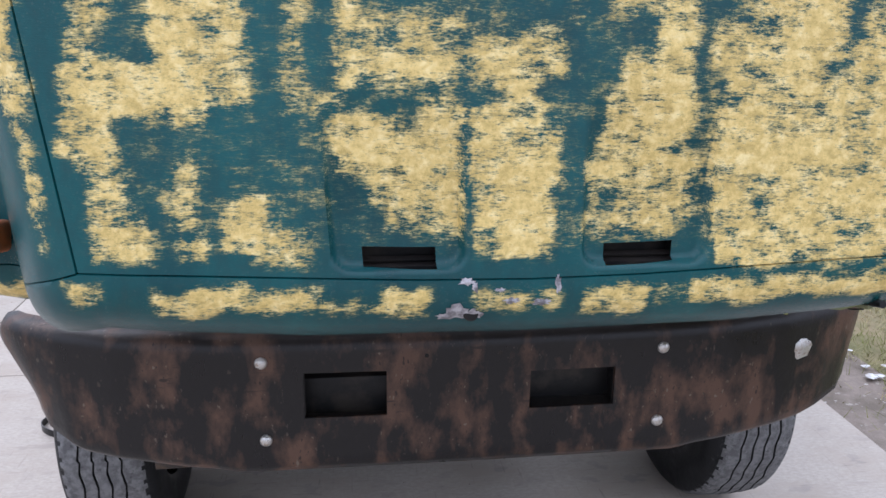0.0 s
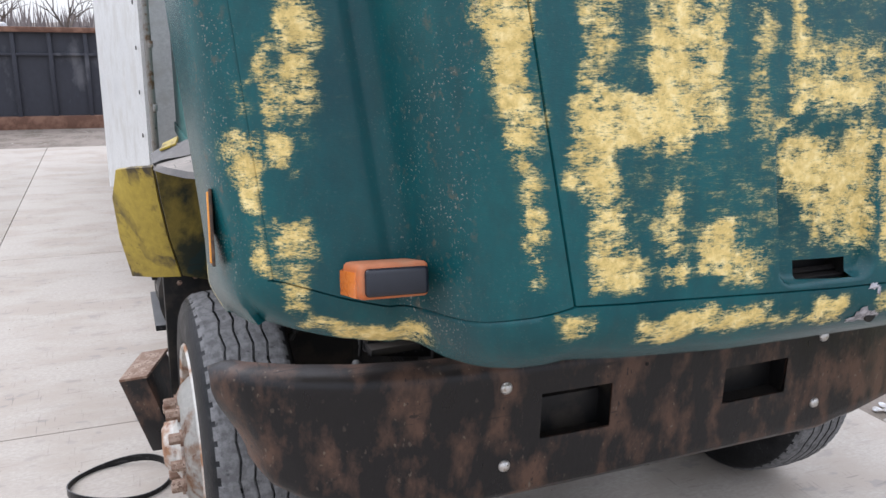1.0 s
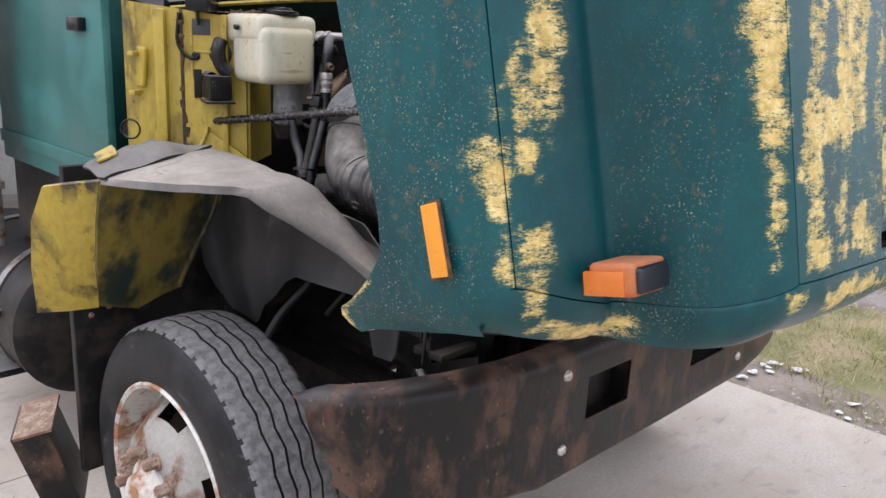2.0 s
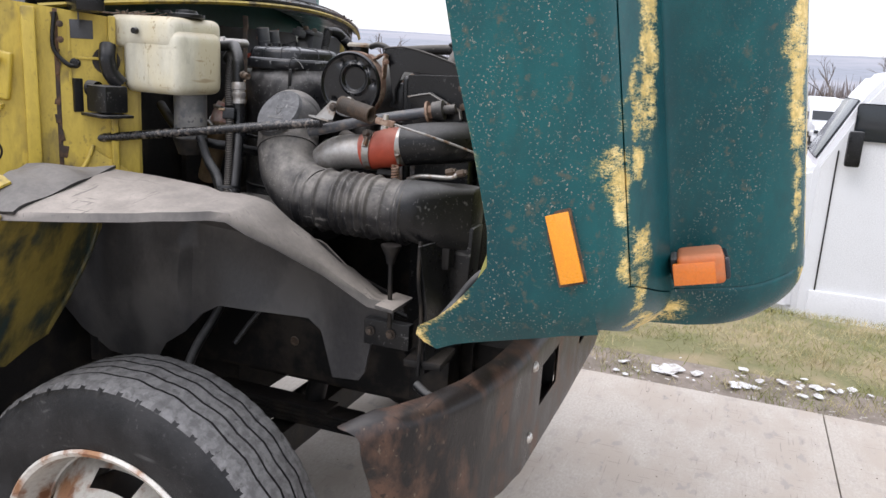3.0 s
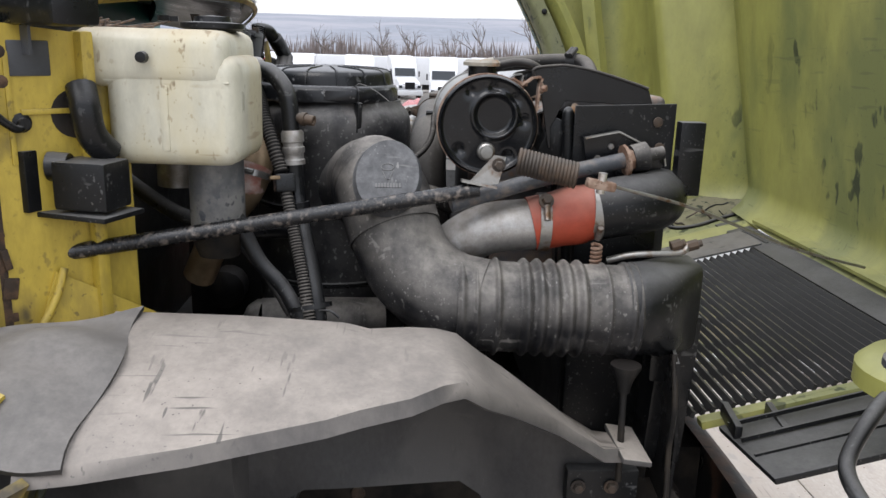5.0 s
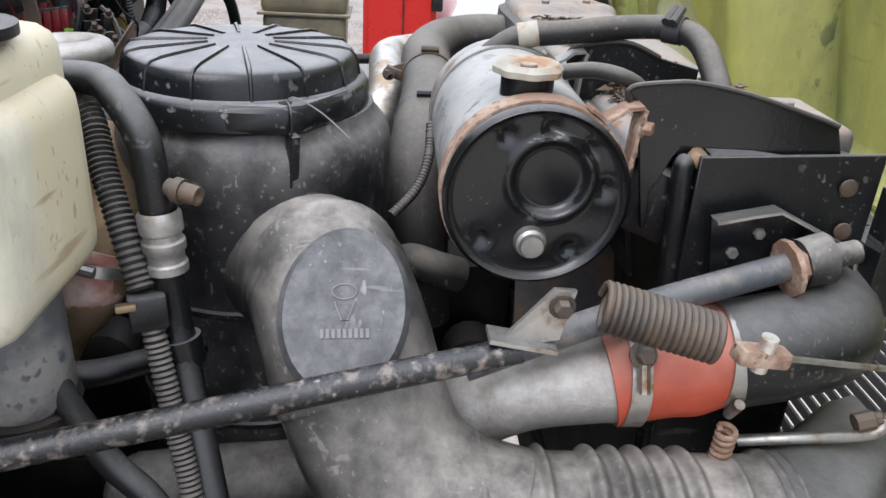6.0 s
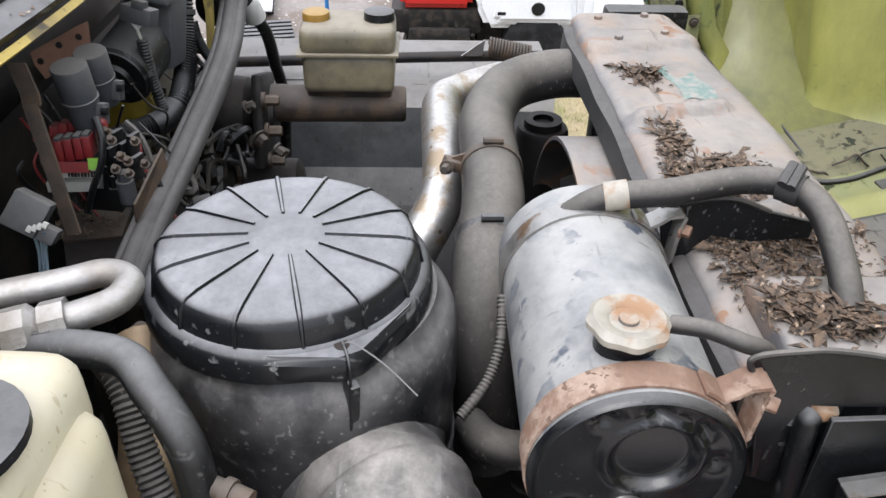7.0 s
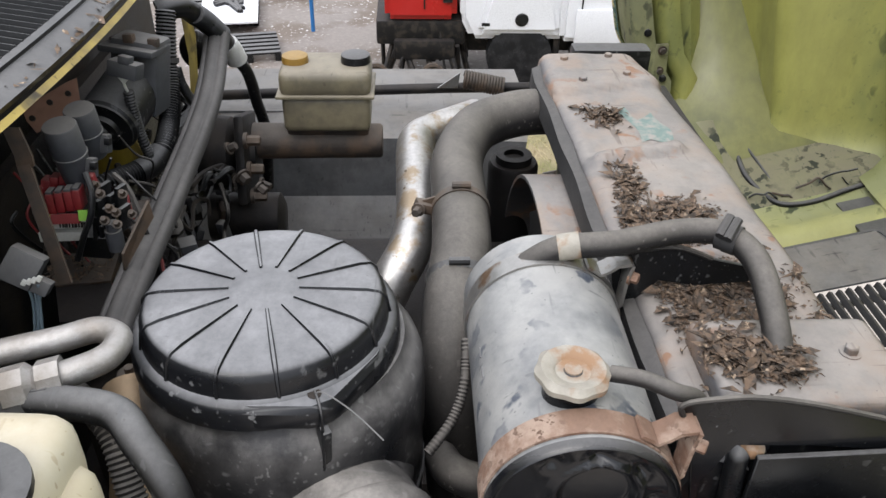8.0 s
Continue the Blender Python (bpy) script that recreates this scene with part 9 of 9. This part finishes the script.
def near_trucks():
    # white sleeper tractor standing side on, hood towards the red one
    t = thing("white_cab", (11.2, -2.4, -2.4), "white aerodynamic sleeper tractor on a black frame", "truck", "parked trucks")

    def lengthwise(outline, width, xm):
        bm = sheet_box(outline, width)
        bmesh.ops.rotate(bm, verts=bm.verts[:], matrix=Matrix.Rotation(radians(-90), 3, "Z"))
        bmesh.ops.translate(bm, verts=bm.verts[:], vec=(xm, 0, 0))
        return bm
    part("hood", lengthwise([(0.22, -1.67), (0.06, -1.35), (0.06, -0.35), (0.35, 0.30), (1.62, 0.66), (1.62, -1.67)], 2.0, 11.1), M_TRUCK_WHITE, t)
    part("shell", lengthwise([(1.50, -1.67), (1.50, 0.66), (1.98, 1.62), (2.25, 2.0), (3.2, 2.2), (5.2, 2.3), (5.2, -1.67)], 2.2, 11.1), M_TRUCK_WHITE, t)
    part("fender_flare", lengthwise([(0.30, -1.55), (0.45, -0.95), (0.95, -0.80), (1.40, -0.98), (1.52, -1.55)], 2.24, 11.1), M_TRUCK_WHITE, t)
    part("side_skirt", bx((9.97, -2.9, -1.42), (0.06, 2.4, 0.5), bevel=0.03), M_TRUCK_WHITE, t)
    part("latch_recess", bx((9.985, -2.22, -1.34), (0.03, 0.50, 0.34), bevel=0.012), M_TRUCK_WHITE, t)
    part("latch", bx((9.96, -2.38, -1.34), (0.03, 0.08, 0.14), bevel=0.01), M_BLACK, t)
    part("door_gap", bx((9.99, -1.78, -0.3), (0.012, 0.02, 2.4)), M_BLACK, t)
    part("badge", turned((9.985, -0.93, -1.33), (-1, 0, 0), [(0, 0.10), (0.02, 0.09), (0.02, 0)], 20), M_BLACK, t)
    part("side_lamp", bx((9.985, -0.42, -1.40), (0.02, 0.12, 0.05), bevel=0.01), M_BLACK, t)
    part("side_window", bx((9.985, -2.35, 1.32), (0.03, 0.85, 0.52), bevel=0.05), M_GLASS, t)
    part("windshield", bx((11.1, -1.74, 1.18), (1.7, 0.03, 0.98), (27, 0, 0), 0.03), M_GLASS, t)
    part("mirror", bx((9.80, -1.95, 0.95), (0.12, 0.20, 0.50), bevel=0.04), M_BLACK, t)
    part("vent_window", bx((9.985, -3.6, 1.0), (0.03, 0.6, 0.22), bevel=0.02), M_BLACK, t)
    part("frame", bx((11.1, -2.6, -1.86), (1.0, 5.2, 0.3), bevel=0.02), M_DARK, t)
    for y in (-4.2, -3.3, -2.5, -1.9):
        part("air_bag", turned((10.4, y, -2.40), (0, 0, 1), [(0, 0), (0, 0.16), (0.1, 0.18), (0.2, 0.14), (0.3, 0.18), (0.5, 0.16), (0.5, 0)], 18), M_BLACK, t)
        part("hanger", bx((10.3, y + 0.4, -2.05), (0.2, 0.10, 0.7), bevel=0.02), M_DARK, t)
    part("front_tyre", turned((10.05, -0.95, -1.93), (1, 0, 0), [(0, 0), (0, 0.25), (0.03, 0.44), (0.06, 0.48), (0.28, 0.48), (0.3, 0.4), (0.3, 0)], 32), M_TYRE, t)
    t = thing("red_cab", (11.2, 0.5, -2.4), "red truck cab half dismantled on its chassis", "truck", "parked trucks")
    part("shell", lengthwise([(-1.02, -1.42), (-1.02, 0.35), (-0.85, 0.75), (-0.55, 0.95), (-0.15, 0.90), (0.02, 0.6), (0.02, -1.42)], 2.0, 11.2), M_RED, t)
    part("door_gap", bx((10.19, 0.45, -0.5), (0.012, 0.02, 1.5)), M_DARK, t)
    part("hinge", bx((10.17, 0.12, -1.05), (0.05, 0.14, 0.2), bevel=0.02), M_BLACK, t)
    part("lamp", bx((10.17, -0.02, 0.20), (0.05, 0.16, 0.22), bevel=0.03), M_BLACK, t)
    part("frame", bx((11.0, 0.5, -1.62), (1.5, 1.3, 0.36), bevel=0.05), M_DARK, t)
    part("engine_stub", bx((10.4, 0.45, -1.85), (0.5, 0.9, 0.3), bevel=0.05), M_DARK, t)
    rnd = random.Random(5)
    for i in range(22):
        y0 = rnd.uniform(-0.25, 1.1)
        part("linkage", tube([(10.4 + rnd.uniform(-0.2, 0.3), y0, -1.5 - rnd.random() * 0.3), (10.4 + rnd.uniform(-0.3, 0.3), y0 + rnd.uniform(-0.25, 0.25), -2.3 + rnd.random() * 0.25)], rnd.uniform(0.02, 0.05), 4, 8), M_DARK, t)
    for y in (0.33, 1.15):
        part("hub", turned((10.0, y, -2.14), (-1, 0, 0), [(0, 0.17), (0.08, 0.18), (0.09, 0.14), (0.06, 0.13), (0.06, 0.06), (0.1, 0.05), (0.1, 0)], 24), M_IRON, t)


near_trucks()


def yard_clutter():
    for x, y, s, rz in ((13.4, 4.0, 1.1, 8), (15.2, 3.2, 1.1, -6), (11.6, 3.3, 0.9, 12), (15.6, 4.9, 1.0, 4)):
        a = thing("pallet", (x, y, -2.44), "black plastic pallet on crushed stone", "pallet", "pallets")
        a.rotation_euler = (0, 0, radians(rz))
        pieces = [("deck_board", (-s / 2 + s * i / 5, 0, 0.157), (0.1, s * 1.1, 0.03)) for i in range(6)]
        pieces += [("runner", (0, -s / 2 + s * i / 2, 0.08), (s * 1.1, 0.1, 0.12)) for i in range(3)]
        for kind, at, size in pieces:
            bm = bmesh.new()
            box(bm, at, size)
            ob = new(kind, finish(bm, kind, M_BLACK))
            ob.parent = a
    a = thing("sheet_metal_piece", (13.4, 3.9, -2.2), "white sheet panel lying on a pallet with cables", "panel")
    part("sheet", bx((13.4, 3.9, -2.22), (2.0, 1.0, 0.03), (0, 0, 8)), M_TRUCK_WHITE, a)
    rnd = random.Random(2)
    for i in range(5):
        part("cable", tube([(12.9 + rnd.random(), 3.6 + rnd.random() * 0.6, -2.18) for _ in range(4)], 0.04, 6, 8), M_BLACK, a)
    a = thing("blue_sign", (12.7, 2.35, -2.4), "small blue sign on a thin post", "sign")
    part("post", rod(bmesh.new(), (12.7, 2.35, -2.45), (12.7, 2.35, -1.3), 0.035), M_BLUE, a)
    part("board", bx((12.7, 2.35, -1.2), (0.04, 0.46, 0.3), bevel=0.01), M_BLUE, a)


yard_clutter()

spots = [(60, 8.8, 172), (62, 4.2, 176), (72, 0.6, 185), (64, -2.5, 170), (68, -6.5, 178), (75, 13, 168), (66, -12, 182), (70, -20, 176), (72, -30, 184), (64, 24, 176), (70, 32, 172)]
first = None
for i, (x, y, hd) in enumerate(spots):
    z = interp(x, [(10, -2.42), (60, -2.92), (2500, -30)]) - 0.0
    m = Matrix.Translation((x, y, z)) @ Euler((0, 0, radians(hd - 172))).to_matrix().to_4x4()
    if first is None:
        first = tractor("parked_tractor", (x, y, z), 0, M_TRUCK_WHITE, "white highway tractor parked in the far yard")
    else:
        copy_thing(first, Matrix.Translation((x, y, z)) @ Euler((0, 0, radians(hd - 172))).to_matrix().to_4x4())
tractor("red_tractor", (45, 7.1, -2.9), 100, M_RED, "red highway tractor parked in the far yard")
for x, y, l_ in ((82, 6, 9), (84, -6, 12), (86, -18, 10), (84, 20, 12), (83, 34, 10)):
    a = thing("parked_trailer", (x, y, -3.1), "white box trailer parked in the far yard", "trailer", "parked trailers")
    part("box", bx((x, y, -0.9), (2.6, l_, 2.8), bevel=0.05), M_TRUCK_WHITE, a)
    part("underframe", bx((x, y, -2.6), (1.6, l_ * 0.8, 0.5)), M_DARK, a)


def bare_tree(name, at, h, seed, label="bare grey winter tree"):
    rnd = random.Random(seed)
    t = thing(name, at, label, "tree", "bare trees")
    bm = bmesh.new()
    tw = bmesh.new()

    def grow(p, d, l_, r, lev):
        q = p + d * l_
        sweep(bm if lev < 2 else tw, [p, p.lerp(q, 0.5) + Vector((rnd.gauss(0, 0.03), rnd.gauss(0, 0.03), 0)) * l_, q], [r, r * 0.8, r * 0.6], 6 if lev < 2 else 3, False)
        if lev < 4:
            for _ in range(3 if lev < 3 else 2):
                e = (d + Vector((rnd.gauss(0, 0.5), rnd.gauss(0, 0.5), rnd.gauss(0.1, 0.3)))).normalized()
                grow(p.lerp(q, rnd.uniform(0.5, 1)), e, l_ * rnd.uniform(0.55, 0.8), r * 0.55, lev + 1)
    grow(Vector(at), Vector((0, 0, 1)), h * 0.33, h * 0.02, 0)
    part("trunk", bm, M_BARK, t)
    part("crown", tw, M_BARK, t)


for i in range(26):
    rnd = random.Random(100 + i)
    bare_tree("bare_tree", (105 + rnd.uniform(-4, 40), -60 + 6 * i + rnd.uniform(-3, 3), -3.6), rnd.uniform(7, 13), i)
for i in range(8):
    rnd = random.Random(300 + i)
    bare_tree("bare_tree", (-16 + 2.6 * i, 34 + rnd.uniform(0, 8), -0.05), rnd.uniform(4.5, 6.5), 40 + i)


def woods(name, x0, y0, x1, y1, base, h, seed, n, label):
    """A ragged belt of far bare woods: very many thin upright stems and twig fans."""
    rnd = random.Random(seed)
    bm = bmesh.new()
    for _ in range(n):
        t = rnd.random()
        c = Vector((x0 + (x1 - x0) * t + rnd.gauss(0, 3), y0 + (y1 - y0) * t + rnd.gauss(0, 3), base))
        hh = h * rnd.uniform(0.45, 1.0) * (0.75 + 0.25 * noise.noise((t * 24, seed, 0)))
        w = hh * rnd.uniform(0.10, 0.2)
        ux, uy = rnd.uniform(-1, 1), rnd.uniform(-1, 1)
        u = Vector((ux, uy, 0)).normalized()
        for k in range(3):
            o = c + u * rnd.uniform(-w, w) + V(0, 0, hh * rnd.uniform(0, 0.4))
            bm.faces.new((bm.verts.new(o - u * w * 0.2), bm.verts.new(o + u * w * 0.2), bm.verts.new(o + u * rnd.uniform(-w, w) + V(0, 0, hh * rnd.uniform(0.4, 0.7)))))
    single(name, bm, M_BRUSH, label, "woods", kind="stuff", smooth=0)


woods("far_woods", 160, -260, 160, 260, -6, 13, 1, 12000, "brown leafless woods behind the yard")
woods("yard_woods", -60, 46, 20, 46, -0.1, 4.2, 2, 4000, "brown leafless woods behind the container")


def hills():
    bm = bmesh.new()
    rows = []
    for j, (d, hgt) in enumerate(((900, -12), (1300, 26), (1800, 52), (2400, 74), (2401, -40))):
        row = []
        for i in range(61):
            th = radians(-80 + 170 * i / 60)
            wob = 6 * noise.noise((i * 0.22, j * 3.1, 0)) + 3 * noise.noise((i * 0.6, j, 4))
            row.append((d * math.cos(th), d * math.sin(th), hgt + (wob if hgt > 0 else 0)))
        rows.append(row)
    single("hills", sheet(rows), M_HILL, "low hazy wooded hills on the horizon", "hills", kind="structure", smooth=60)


hills()
